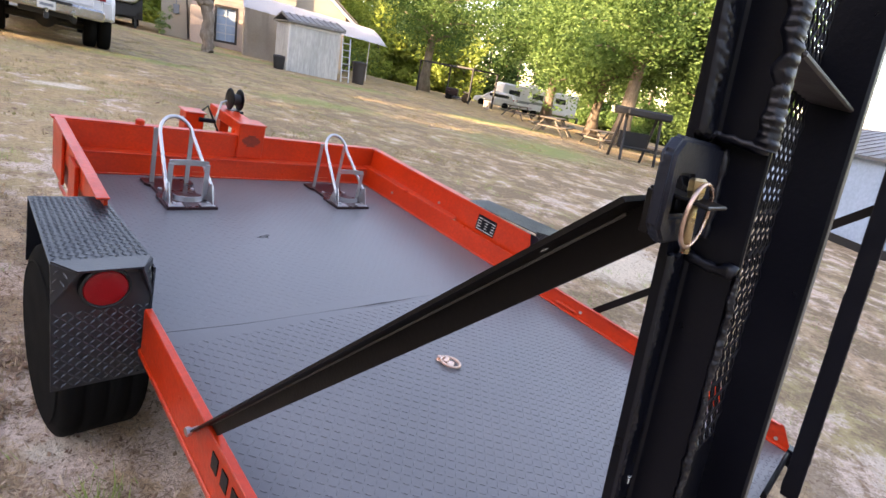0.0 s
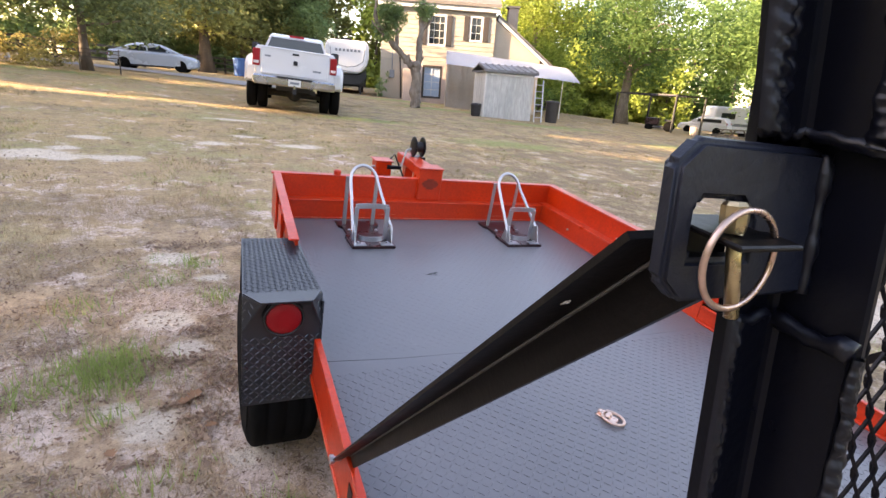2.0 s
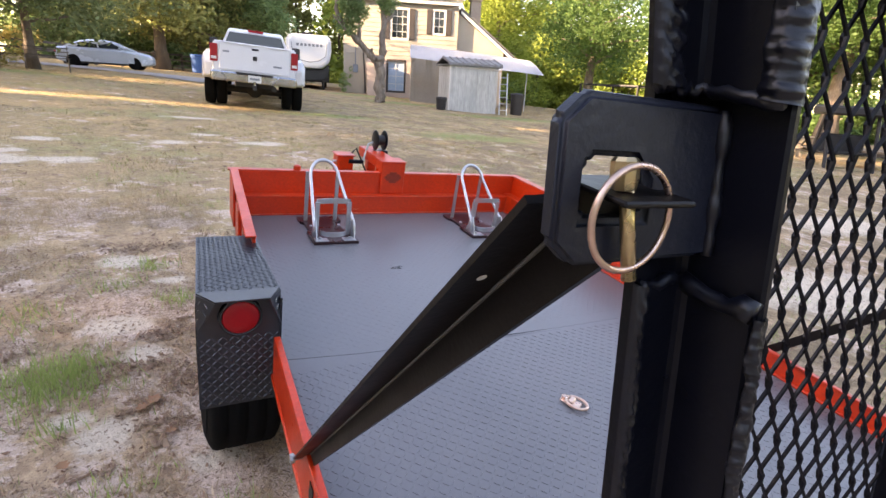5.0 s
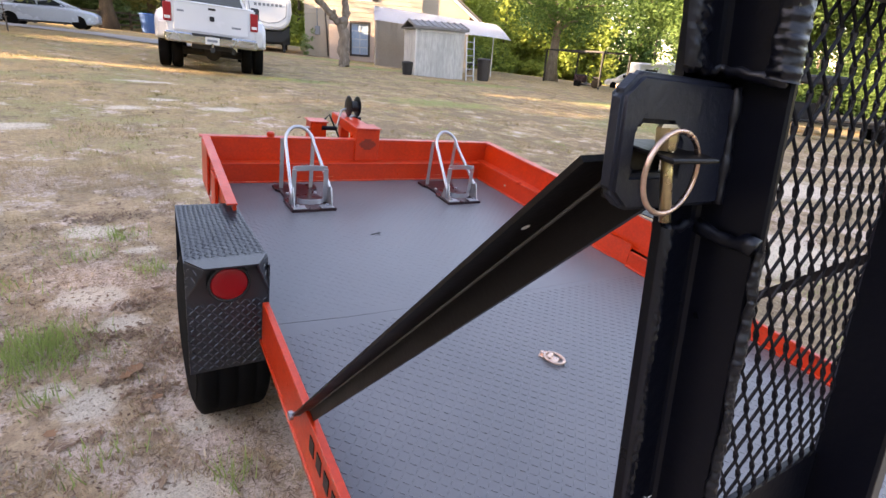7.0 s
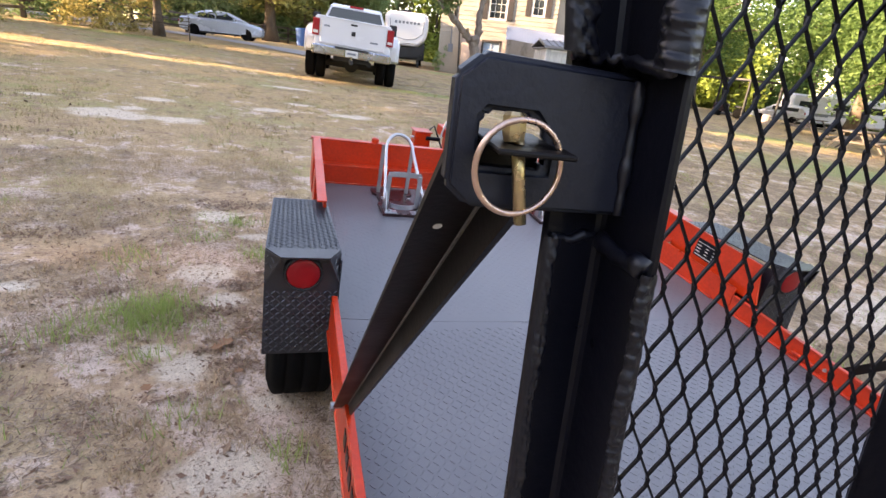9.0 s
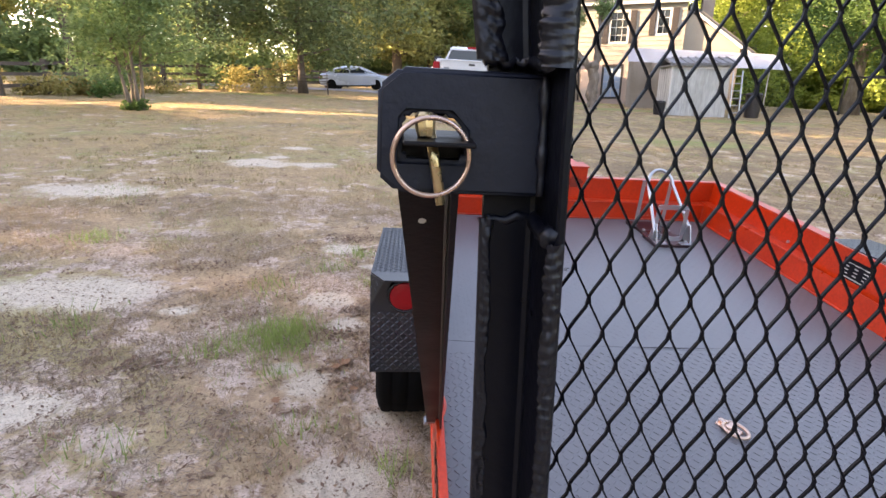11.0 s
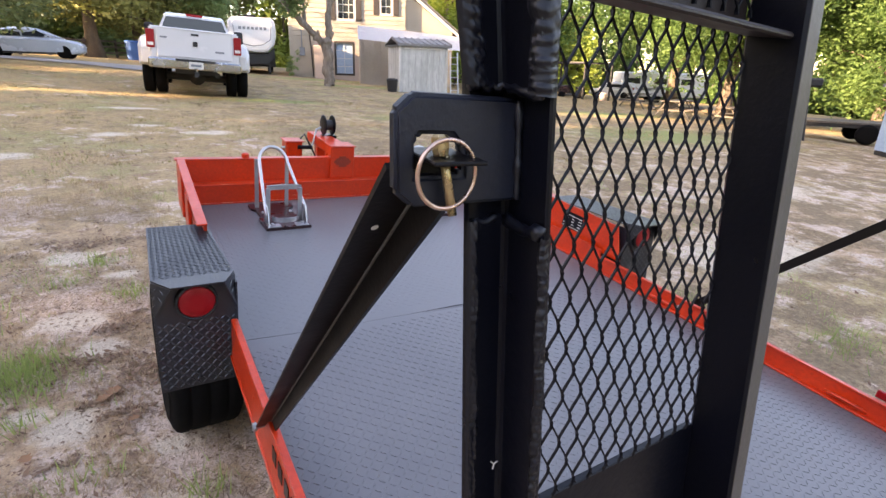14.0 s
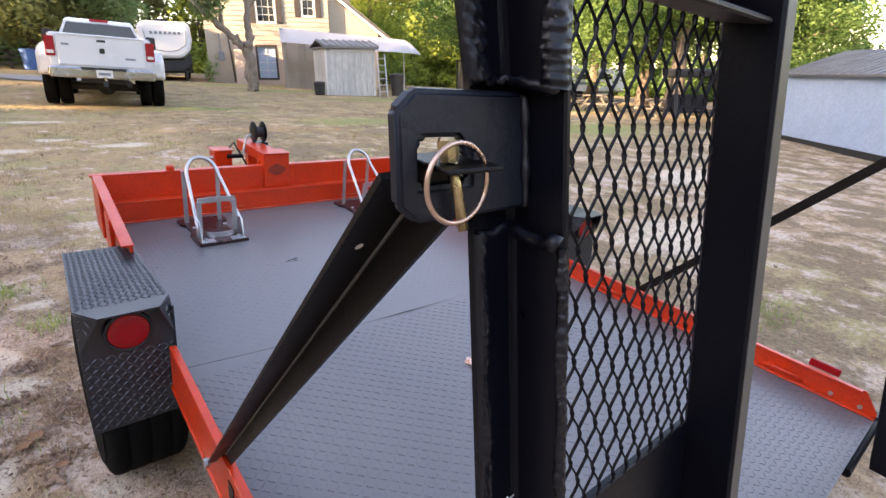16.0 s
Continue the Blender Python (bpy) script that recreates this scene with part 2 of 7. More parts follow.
def lathe(bm, profile, centre, axis="x", n=28):
    """Turns (radius, along) round an axis through centre."""
    c = Vector(centre)
    rings = []
    for r, h in profile:
        ring = []
        for k in range(n):
            a = 2 * math.pi * k / n
            u, v = r * math.cos(a), r * math.sin(a)
            ring.append(bm.verts.new(c + Vector({"x": (h, u, v), "y": (u, h, v), "z": (u, v, h)}[axis])))
        rings.append(ring)
    for a, b in zip(rings, rings[1:]):
        for k in range(n):
            bm.faces.new((a[k], a[(k + 1) % n], b[(k + 1) % n], b[k]))
    bm.faces.new(rings[0])
    bm.faces.new(rings[-1][::-1])


def lathem(profile, centre, axis="x", n=28):
    bm = bmesh.new()
    lathe(bm, profile, centre, axis, n)
    return bm


def ground_z(x, y):
    """The yard slopes: up ahead, down to the right, and levels out far away."""
    r = math.hypot(x, y)
    k = 1.0 if r < 45 else 45 / r + (1 - 45 / r) * 0.15
    return -0.028 + (-0.038 * x + 0.05 * min(y, 22 + 0.6 * (y - 22))) * k - 0.02 * max(0.0, min(x, 70) - 18) * (1 if y > -40 else 0)


def at_ground(x, y, turn=0.0, lift=0.0):
    return pose(x, y, ground_z(x, y) + lift, 0, 0, turn)


# ---- the ground ----
# bare patches of pale sand: centre and half sizes
PATCHES = ((-3.4, 4.6, 0.8, 0.36), (-2.06, 6.38, 0.48, 0.36), (-1.27, 6.37, 0.36, 0.22), (1.26, 8.02, 0.4, 0.26), (-0.12, 7.83, 0.36, 0.22), (0.42, 8.85, 0.28, 0.2), (-1.74, 7.76, 0.27, 0.19), (-1.89, 6.86, 0.2, 0.16), (-1.79, 6.24, 0.2, 0.17), (-3.11, 7.26, 0.2, 0.15),
           (-2.2, 1.95, 0.7, 0.32), (3.2, 2.2, 0.8, 0.4), (4.9, 1.0, 1.0, 0.5), (8.5, 2.6, 1.2, 0.5), (0.3, 11.0, 0.6, 0.2),
           (-0.49, 0.93, 0.14, 0.14), (-0.64, 1.06, 0.1, 0.07), (-0.14, 0.66, 0.12, 0.07), (-0.3, 0.3, 0.2, 0.15), (-0.5, 1.84, 0.2, 0.12), (-0.38, 1.52, 0.13, 0.12), (-0.24, 2.42, 0.13, 0.09), (-0.51, 2.82, 0.2, 0.13), (-1.7, 0.75, 0.26, 0.13), (-0.95, 0.15, 0.2, 0.1), (-1.4, 1.7, 0.15, 0.08))


def build_ground():
    xs = sorted({round(v, 3) for v in list(np.linspace(-12, 16, 113)) + list(np.linspace(-60, 70, 53)) + [-900, -400, -200, -120, 120, 200, 400, 900]})
    ys = sorted({round(v, 3) for v in list(np.linspace(-4, 18, 89)) + list(np.linspace(-60, 80, 57)) + [-900, -400, -200, -120, 120, 200, 400, 900]})
    verts = []
    for y in ys:
        for x in xs:
            z = ground_z(x, y)
            if abs(x) < 60 and abs(y) < 70:
                z += 0.02 * (noise.noise((x * 0.7, y * 0.7, 0)) - 0.1) + 0.012 * noise.noise((x * 2.7, y * 2.7, 3))
            verts.append((x, y, z))
    n = len(xs)
    faces = [(j * n + i, j * n + i + 1, (j + 1) * n + i + 1, (j + 1) * n + i) for j in range(len(ys) - 1) for i in range(n - 1)]
    m, nt, b = nodes_of("sandy_yard")
    co = coords(nt)
    n1, n2, n3, n4, n5 = (noise_node(nt, co, s, d, q) for s, d, q in ((0.35, 6, 0.6), (1.1, 9, 0.72), (4.0, 9, 0.72), (26.0, 6, 0.7), (110.0, 4, 0.7)))
    sand, pinkish = (0.75, 0.585, 0.475), (0.56, 0.41, 0.315)
    straw, straw2, litter, green = (0.6, 0.42, 0.26), (0.42, 0.28, 0.175), (0.2, 0.12, 0.08), (0.42, 0.34, 0.165)
    soil = mix(nt, ramp(nt, n4, 0.38, 0.66), sand, pinkish)
    thatch = mix(nt, ramp(nt, n4, 0.35, 0.65), straw, straw2)
    thatch = mix(nt, ramp(nt, n1, 0.5, 0.62), thatch, green)
    sep = nt.nodes.new("ShaderNodeSeparateXYZ")
    nt.links.new(co, sep.inputs[0])
    far = ramp(nt, sep.outputs["Y"], 1.5, 8.0)
    sward = mix(nt, ramp(nt, n4, 0.36, 0.66), (0.6, 0.425, 0.215), (0.345, 0.24, 0.112))
    sward = mix(nt, ramp(nt, noise_node(nt, co, 9.0, 8, 0.7), 0.46, 0.62), sward, (0.38, 0.26, 0.14))
    sward = mix(nt, ramp(nt, noise_node(nt, co, 0.9, 7, 0.65), 0.5, 0.63), sward, mix(nt, ramp(nt, n4, 0.4, 0.6), (0.43, 0.37, 0.17), (0.295, 0.265, 0.11)))
    thatch = mix(nt, far, thatch, sward)
    cover = nt.nodes.new("ShaderNodeMath")
    cover.operation = "ADD"
    nt.links.new(n3, cover.inputs[0])
    nt.links.new(n2, cover.inputs[1])
    # further off the grass closes up; near the trailer the sand is bare
    shift = nt.nodes.new("ShaderNodeMath")
    shift.operation, shift.inputs[1].default_value = "MULTIPLY_ADD", 0.14
    nt.links.new(far, shift.inputs[0])
    nt.links.new(cover.outputs[0], shift.inputs[2])
    # thicker grass on the far side of the trailer too
    beyond = nt.nodes.new("ShaderNodeMath")
    beyond.operation, beyond.inputs[1].default_value = "MULTIPLY_ADD", 0.03
    nt.links.new(ramp(nt, sep.outputs["X"], 1.5, 3.5), beyond.inputs[0])
    nt.links.new(shift.outputs[0], beyond.inputs[2])
    col = mix(nt, ramp(nt, beyond.outputs[0], 0.96, 1.04), soil, thatch)
    heaps = noise_node(nt, co, 5.5, 10, 0.75)
    col = mix(nt, ramp(nt, heaps, 0.535, 0.6), col, mix(nt, ramp(nt, n4, 0.4, 0.6), (0.27, 0.175, 0.12), straw2))
    # worn turf beyond the trailer: dark grass and pale bare spots close together
    east = ramp(nt, sep.outputs["X"], 1.6, 3.0)
    near = ramp(nt, sep.outputs["Y"], 13.0, 7.0)

    def both(a, b):
        k = nt.nodes.new("ShaderNodeMath")
        k.operation = "MULTIPLY"
        nt.links.new(a, k.inputs[0])
        nt.links.new(b, k.inputs[1])
        return k.outputs[0]
    turf = noise_node(nt, co, 1.9, 10, 0.74)
    col = mix(nt, both(ramp(nt, turf, 0.455, 0.535), east), col, mix(nt, ramp(nt, n4, 0.36, 0.64), (0.35, 0.255, 0.15), (0.19, 0.135, 0.085)))
    col = mix(nt, both(both(ramp(nt, turf, 0.44, 0.385), east), near), col, mix(nt, ramp(nt, n4, 0.35, 0.65), (0.72, 0.6, 0.49), (0.52, 0.41, 0.32)))
    worn = noise_node(nt, co, 2.7, 9, 0.72)
    col = mix(nt, both(ramp(nt, worn, 0.545, 0.61), far), col, mix(nt, ramp(nt, n4, 0.36, 0.64), (0.33, 0.25, 0.14), (0.22, 0.16, 0.09)))
    # bare patches of white sand
    for px, py, sx, sy in PATCHES:
        mp = nt.nodes.new("ShaderNodeMapping")
        mp.vector_type = "TEXTURE"
        mp.inputs["Location"].default_value, mp.inputs["Scale"].default_value = (px, py, ground_z(px, py)), (sx, sy, 5)
        nt.links.new(co, mp.inputs["Vector"])
        d = nt.nodes.new("ShaderNodeVectorMath")
        d.operation = "LENGTH"
        nt.links.new(mp.outputs[0], d.inputs[0])
        e = nt.nodes.new("ShaderNodeMath")
        e.operation, e.inputs[1].default_value = "MULTIPLY_ADD", 2.2
        nt.links.new(n3, e.inputs[0])
        nt.links.new(d.outputs["Value"], e.inputs[2])
        col = mix(nt, ramp(nt, e.outputs[0], 2.2, 1.65), col, mix(nt, ramp(nt, n4, 0.35, 0.65), (0.76, 0.645, 0.5), (0.6, 0.485, 0.37)))
    # greener grass by the house and along the fence
    for px, py, sx, sy in ((8.6, 23.6, 3.2, 1.3), (5.3, 25.2, 1.6, 0.9), (-5.0, 20.6, 3.0, 1.0), (12.0, 16.5, 3.5, 0.8), (17.0, 12.5, 4.5, 1.0), (12.8, 7.6, 3.4, 1.7), (9.2, 20.2, 2.6, 0.9), (6.8, 10.2, 2.0, 0.8), (3.8, 13.2, 1.8, 0.6)):
        mp = nt.nodes.new("ShaderNodeMapping")
        mp.vector_type = "TEXTURE"
        mp.inputs["Location"].default_value, mp.inputs["Scale"].default_value = (px, py, ground_z(px, py)), (sx, sy, 5)
        nt.links.new(co, mp.inputs["Vector"])
        d = nt.nodes.new("ShaderNodeVectorMath")
        d.operation = "LENGTH"
        nt.links.new(mp.outputs[0], d.inputs[0])
        e = nt.nodes.new("ShaderNodeMath")
        e.operation, e.inputs[1].default_value = "MULTIPLY_ADD", 2.4
        nt.links.new(n3, e.inputs[0])
        nt.links.new(d.outputs["Value"], e.inputs[2])
        col = mix(nt, ramp(nt, e.outputs[0], 2.3, 1.5), col, mix(nt, ramp(nt, n4, 0.35, 0.65), (0.3, 0.33, 0.12), (0.2, 0.23, 0.08)))
    specks = noise_node(nt, co, 38.0, 5, 0.75)
    col = mix(nt, ramp(nt, specks, 0.57, 0.64), col, litter)
    col = mix(nt, ramp(nt, n5, 0.53, 0.73), col, (0.24, 0.175, 0.13))
    nt.links.new(col, b.inputs["Base Color"])
    b.inputs["Roughness"].default_value = 0.95
    b.inputs["Specular IOR Level"].default_value = 0.15
    bump(nt, b, specks, 0.8, 0.03)
    ob = bare("ground", verts, faces, m, smooth=True)
    tagged(ob, "sandy yard with thin dry grass and bare patches", "ground", kind="structure")


build_ground()

# ---- the trailer's own frame: nose up a little, leaning with the yard ----
UPV = Vector((-0.05, 0.10, math.sqrt(1 - 0.0125)))
YV = (Vector((0, 1, 0)) - UPV * UPV.y).normalized()
XV = YV.cross(UPV)
TRAILER = Matrix((XV, YV, UPV)).to_4x4()
TRAILER.translation = (0, 0, -0.05)


# ---- the trailer ----
DECK, XL, XR, YB, YF = 0.512, 0.02, 1.897, -1.0, 1.982
MIDX = (XL + XR) / 2


def left_side(c):
    """The left edge runs a little askew."""
    return (c[0] + 0.042 * c[1], c[1], c[2])


def right_side(c):
    return (XR + XL - c[0] + 0.012 * c[1], c[1], c[2])


def lozenge(verts, faces, place, a, b, turn, long, wide, tall):
    c, s = math.cos(turn), math.sin(turn)
    k = len(verts)
    for u, v, h in ((-long, 0, 0), (0, -wide, 0), (long, 0, 0), (0, wide, 0), (-long * 0.6, 0, tall), (long * 0.6, 0, tall)):
        verts.append(place(a + u * c - v * s, b + u * s + v * c, h))
    faces += [(k, k + 1, k + 5, k + 4), (k + 1, k + 2, k + 5), (k + 2, k + 3, k + 4, k + 5), (k + 3, k, k + 4)]


def tread(name, material, parent, place, na, nb, pa, pb, long, wide, tall, lean=45):
    """Raised lozenges of tread plate, each square to its neighbours, on place(a, b, height)."""
    verts, faces = [], []
    rng = random.Random(na * nb)
    for j in range(nb):
        for i in range(na):
            lozenge(verts, faces, place, (i + 0.5) * pa, (j + 0.5) * pb, radians(lean if (i + j) % 2 else -lean), long, wide, tall * rng.uniform(0.7, 1.1))
    return bare(name, verts, faces, material, parent)


def mirrored(co):
    return (1.955 - co[0], co[1], co[2])


def fender(parent, flip):
    """Box fender of tread plate with a hooded tail light, built on the left and mirrored for the right."""
    f = (lambda c: (2.04 - c[0], c[1] - 0.1, c[2] + 0.045)) if flip else (lambda c: tuple(c))
    x0, x1 = -0.158, 0.06
    xr = x0 - 0.034                  # the outer edge at the rear end
    y0, y1, zt = 0.545, 1.096, 0.728
    th = 0.005
    prof = [(0.499, 0.35), (0.535, 0.70), (y0, zt + 0.012), (y1, zt - 0.012), (1.13, 0.46)]
    body = skirt_plate = None
    for name, a, b in (("fender", prof[2], prof[3]), ("rear_skirt", prof[0], prof[1]), ("skirt_bend", prof[1], prof[2]), ("front_skirt", prof[3], prof[4])):
        bm = bmesh.new()
        xa, xb = (x0 if p[0] > 1 else xr for p in (a, b))
        q = [f((x, y, z)) for x, (y, z) in ((xa, a), (x1, a), (x1, b), (xb, b))]
        d = Vector((0, b[1] - a[1], -(b[0] - a[0]))).normalized() * th
        vs = [bm.verts.new(p) for p in q] + [bm.verts.new(Vector(p) + d) for p in q]
        for i in ((0, 1, 2, 3), (4, 7, 6, 5), (0, 4, 5, 1), (1, 5, 6, 2), (2, 6, 7, 3), (3, 7, 4, 0)):
            bm.faces.new([vs[k] for k in i])
        plate = part(name, bm, M_FENDER, body or parent, "black tread plate box fender over the wheel" if body is None else "")
        body = body or plate
        if name == "rear_skirt":
            skirt_plate = plate
    # tread on the top and on the rear skirt
    def top(a, b, h):
        y = y0 + 0.01 + b
        e = xr + (x0 - xr) * (y - y0) / (y1 - y0)
        return f((e + 0.003 + a / 0.22 * (x1 - e - 0.004), y, zt + 0.012 - (y - y0) / (y1 - y0) * 0.024 + h + 0.0012))
    tread("tread_pattern", M_FENDER, body, top, 13, 32, 0.0169, 0.0166, 0.0105, 0.0032, 0.0008, 42)
    def skirt(a, b, h):
        return f((xr + 0.004 + a / 0.219 * 0.244, 0.500 + b * 0.1025 - h - 0.0012, 0.357 + b))
    tread("tread_pattern", M_TREAD, skirt_plate, skirt, 14, 15, 0.0156, 0.0161, 0.0103, 0.0036, 0.0034, 44)
    # hood over the lamp: sloping top lip and two cheeks
    bm = bmesh.new()
    hood = [(xr + 0.002, 0.552, 0.7405), (x1 - 0.002, 0.552, 0.7405), (x1 - 0.046, 0.470, 0.747), (xr + 0.048, 0.470, 0.747)]
    lo = [bm.verts.new(f(p)) for p in hood]
    hi = [bm.verts.new(f((p[0], p[1], p[2] + 0.006))) for p in hood]
    bm.faces.new(lo), bm.faces.new(hi[::-1])
    for i in range(4):
        bm.faces.new((lo[i], lo[(i + 1) % 4], hi[(i + 1) % 4], hi[i]))
    part("lamp_hood", bm, M_FENDER, body)
    for sx, ex in ((xr, xr + 0.048), (x1, x1 - 0.046)):
        bm = bmesh.new()
        tri = [(sx, 0.545, 0.742), (ex, 0.472, 0.745), (sx, 0.520, 0.628)]
        d = Vector((0.005 if sx < ex else -0.005, 0, 0))
        lo = [bm.verts.new(f(p)) for p in tri]
        hi = [bm.verts.new(f(Vector(p) + d)) for p in tri]
        bm.faces.new(lo), bm.faces.new(hi[::-1])
        for i in range(3):
            bm.faces.new((lo[i], lo[(i + 1) % 3], hi[(i + 1) % 3], hi[i]))
        cheek = part("hood_cheek", bm, M_FENDER, body)
        p0, ea, eb = Vector(tri[0]), Vector(tri[1]) - Vector(tri[0]), Vector(tri[2]) - Vector(tri[0])
        la, lb = ea.length, eb.length
        face = ea.cross(eb).normalized()
        face = -face if face.y > 0 else face
        verts, faces = [], []
        for i, (u, v) in enumerate(((0.28, 0.12), (0.62, 0.12), (0.2, 0.36), (0.5, 0.34), (0.14, 0.62))):
            lozenge(verts, faces, lambda a, b, h: f(p0 + ea * (a / la) + eb * (b / lb) + face * (h + 0.006)), u * la, v * lb, radians(45 if i % 2 else -45), 0.011, 0.0036, 0.0025)
        bare("tread_pattern", verts, faces, M_TREAD, cheek)
    # inner side plate
    part("side_plate", boxm((x1 - 0.004, 0.52, 0.40), (x1 + 0.002, 1.11, 0.72), 0, f), M_FENDER, body)
    # tail light
    c = f((-0.066, 0.522, 0.668))
    lamp = part("tail_light", lathem([(0.066, 0.01), (0.066, -0.010), (0.060, -0.014), (0.057, -0.010), (0.0571, 0.01)], c, "y", 32), M_DARK, body, "round tail light in a black rubber grommet")
    part("lens", lathem([(0.0565, 0.008), (0.0565, -0.009), (0.052, -0.0125), (0.025, -0.0145), (0.002, -0.015)], c, "y", 32), M_RED, lamp, "ribbed red plastic lens", True)


def wheel(parent, flip):
    c = (2.04 + 0.04, 0.76, 0.33) if flip else (-0.04, 0.83, 0.305)
    s = -1 if flip else 1
    r, w = 0.325, 0.125
    g = 0.003
    prof = [(0.19, -w + 0.012), (0.25, -w), (0.285, -w + 0.002), (r - 0.022, -w + 0.008), (r - 0.006, -w + 0.018), (r, -w + 0.03)]
    for e in (-0.062, 0.0, 0.062):
        prof += [(r, e - 0.006), (r - g, e - 0.004), (r - g, e + 0.004), (r, e + 0.006)]
    prof += [(r, w - 0.03), (r - 0.006, w - 0.018), (r - 0.022, w - 0.008), (0.285, w - 0.002), (0.25, w), (0.19, w - 0.012)]
    hub = part("wheel", lathem([(0.03, -0.11), (0.035, -0.1), (0.035, 0.06), (0.03, 0.065)], c, "x", 16), M_RIMGREY, parent)
    part("tyre", lathem(prof, c, "x", 56), M_RUBBER, hub, "worn black rubber trailer tyre", True)
    part("rim", lathem([(0.192, -0.09), (0.185, -0.085), (0.17, -0.05), (0.165, -0.045), (0.1, -0.035), (0.06, -0.06), (0.02, -0.062)], c, "x", 32), M_RIMGREY, hub, "dirty dark grey steel rim", True)
    part("hub_cap", lathem([(0.035, -0.06), (0.032, -0.1), (0.02, -0.115), (0.001, -0.118)], c, "x", 16), M_RIMGREY, hub)
    for k in range(5):
        a = 2 * math.pi * k / 5
        p = Vector(c) + Vector((-0.075 * 1, 0.085 * math.cos(a), 0.085 * math.sin(a)))
        part("lug_nut", lathem([(0.011, 0.02), (0.011, -0.012), (0.006, -0.016)], p, "x", 6), M_RIMGREY, hub)
    part("sidewall_ring", lathem([(0.262, -w - 0.002), (0.268, -w - 0.004), (0.274, -w - 0.001)], c, "x", 40), M_RUBBER, hub)


def loop(parent, x, y, inward):
    """A bent steel rod to tie to, welded on the rail's inner face."""
    pts = []
    for k in range(11):
        a = math.pi * k / 10
        pts.append((x + inward * 0.022 * math.sin(a), y - 0.055 * math.cos(a), DECK + 0.022 + 0.012 * math.sin(a)))
    part("tie_down_loop", tubem([(x, y - 0.07, DECK + 0.02)] + pts + [(x, y + 0.07, DECK + 0.02)], 0.007, 8), M_ORANGE, parent, "", True)


def build_trailer():
    t = empty("utility_trailer", TRAILER, "orange single-axle utility trailer with dark tread plate deck", "trailer")
    # deck: two sheets that meet at a crooked seam, sprung open for a stretch
    seam = [(XL + 0.02, 0.477, 0.0032), (0.32, 0.4485, 0.0028), (0.5, 0.4412, 0.0012), (0.64, 0.436, 0.0014), (0.76, 0.4315, 0.0025), (0.86, 0.4285, 0.006), (0.93, 0.427, 0.0085), (1.0, 0.4245, 0.006), (1.08, 0.4235, 0.0035), (1.2, 0.423, 0.001), (XR + 0.005, 0.424, 0.001)]
    def sheet(outline):
        bm = bmesh.new()
        lo = [bm.verts.new((x, y, DECK - 0.005)) for x, y in outline]
        hi = [bm.verts.new((x, y, DECK)) for x, y in outline]
        bm.faces.new(lo[::-1]), bm.faces.new(hi)
        n = len(lo)
        for i in range(n):
            bm.faces.new((lo[i], lo[(i + 1) % n], hi[(i + 1) % n], hi[i]))
        return bm
    rear = part("deck_sheet", sheet([(XL + 0.042 * YB, YB), (XR + 0.012 * YB, YB)] + [(x, y - w * 0.5) for x, y, w in seam[::-1]]), M_DECK, t, "dark grey painted tread plate sheet")
    front = part("deck_sheet", sheet([(x, y + w * 0.5) for x, y, w in seam] + [(XR + 0.012 * YF, YF), (XL + 0.042 * YF, YF)]), M_DECK, t, "dark grey painted tread plate sheet, worn smooth")
    # black strip below the seam paints the shade in its gap
    part("seam_shade_strip", boxm((XL + 0.03, 0.38, DECK - 0.02), (XR, 0.5, DECK - 0.008)), M_DARK, t)
    pa, pb = 0.0215, 0.0215
    n = int((XR - XL - 0.02) / pa)
    tread("tread_pattern", M_DECK, rear, lambda a, b, h: (XL + 0.012 + a + 0.027 * (YB + b), YB + b, DECK + h), n, 65, pa, pb, 0.0105, 0.0029, 0.0018)
    tread("tread_pattern", M_DECK, front, lambda a, b, h: (XL + 0.012 + a + 0.027 * (0.485 + b), 0.485 + b, DECK + h), n, 66, pa, pb, 0.01, 0.0026, 0.0006)
    for k, (u, v, w) in enumerate(((0.0, 0.0, 0.02), (0.022, 0.008, 0.012), (-0.02, -0.01, 0.014), (0.008, -0.018, 0.01))):
        part("scuff", tubem([(0.735 + u - w, 1.12 + v, DECK + 0.0008), (0.735 + u, 1.12 + v + 0.003, DECK + 0.001), (0.735 + u + w, 1.12 + v - 0.004, DECK + 0.0008)], 0.0014, 5), M_DARK, front)
    bm = bmesh.new()
    lip = [(x, y - w * 0.5, w) for x, y, w in seam[4:10]]
    for (xa, ya, wa), (xb, yb, wb) in zip(lip, lip[1:]):
        q = [(xa, ya, DECK + 0.0002), (xb, yb, DECK + 0.0002), (xb, yb - 0.004, DECK + 0.0002 + wb * 0.35), (xa, ya - 0.004, DECK + 0.0002 + wa * 0.35), (xb, yb - 0.014, DECK + 0.0002), (xa, ya - 0.014, DECK + 0.0002)]
        vs = [bm.verts.new(p) for p in q]
        bm.faces.new((vs[0], vs[1], vs[2], vs[3])), bm.faces.new((vs[3], vs[2], vs[4], vs[5]))
    part("sprung_lip", bm, M_DECK, rear, "edge of the sheet sprung up at the seam")
    # under-frame
    for y in (-0.9, -0.35, 0.2, 0.83, 1.4):
        part("cross_member", boxm((XL + 0.02, y - 0.02, DECK - 0.075), (XR - 0.02, y + 0.02, DECK - 0.022)), M_DARKIRON, t)
    part("axle", tubem([(-0.1, 0.83, 0.305), (2 * MIDX + 0.1, 0.83, 0.305)], 0.035, 12), M_DARKIRON, t)
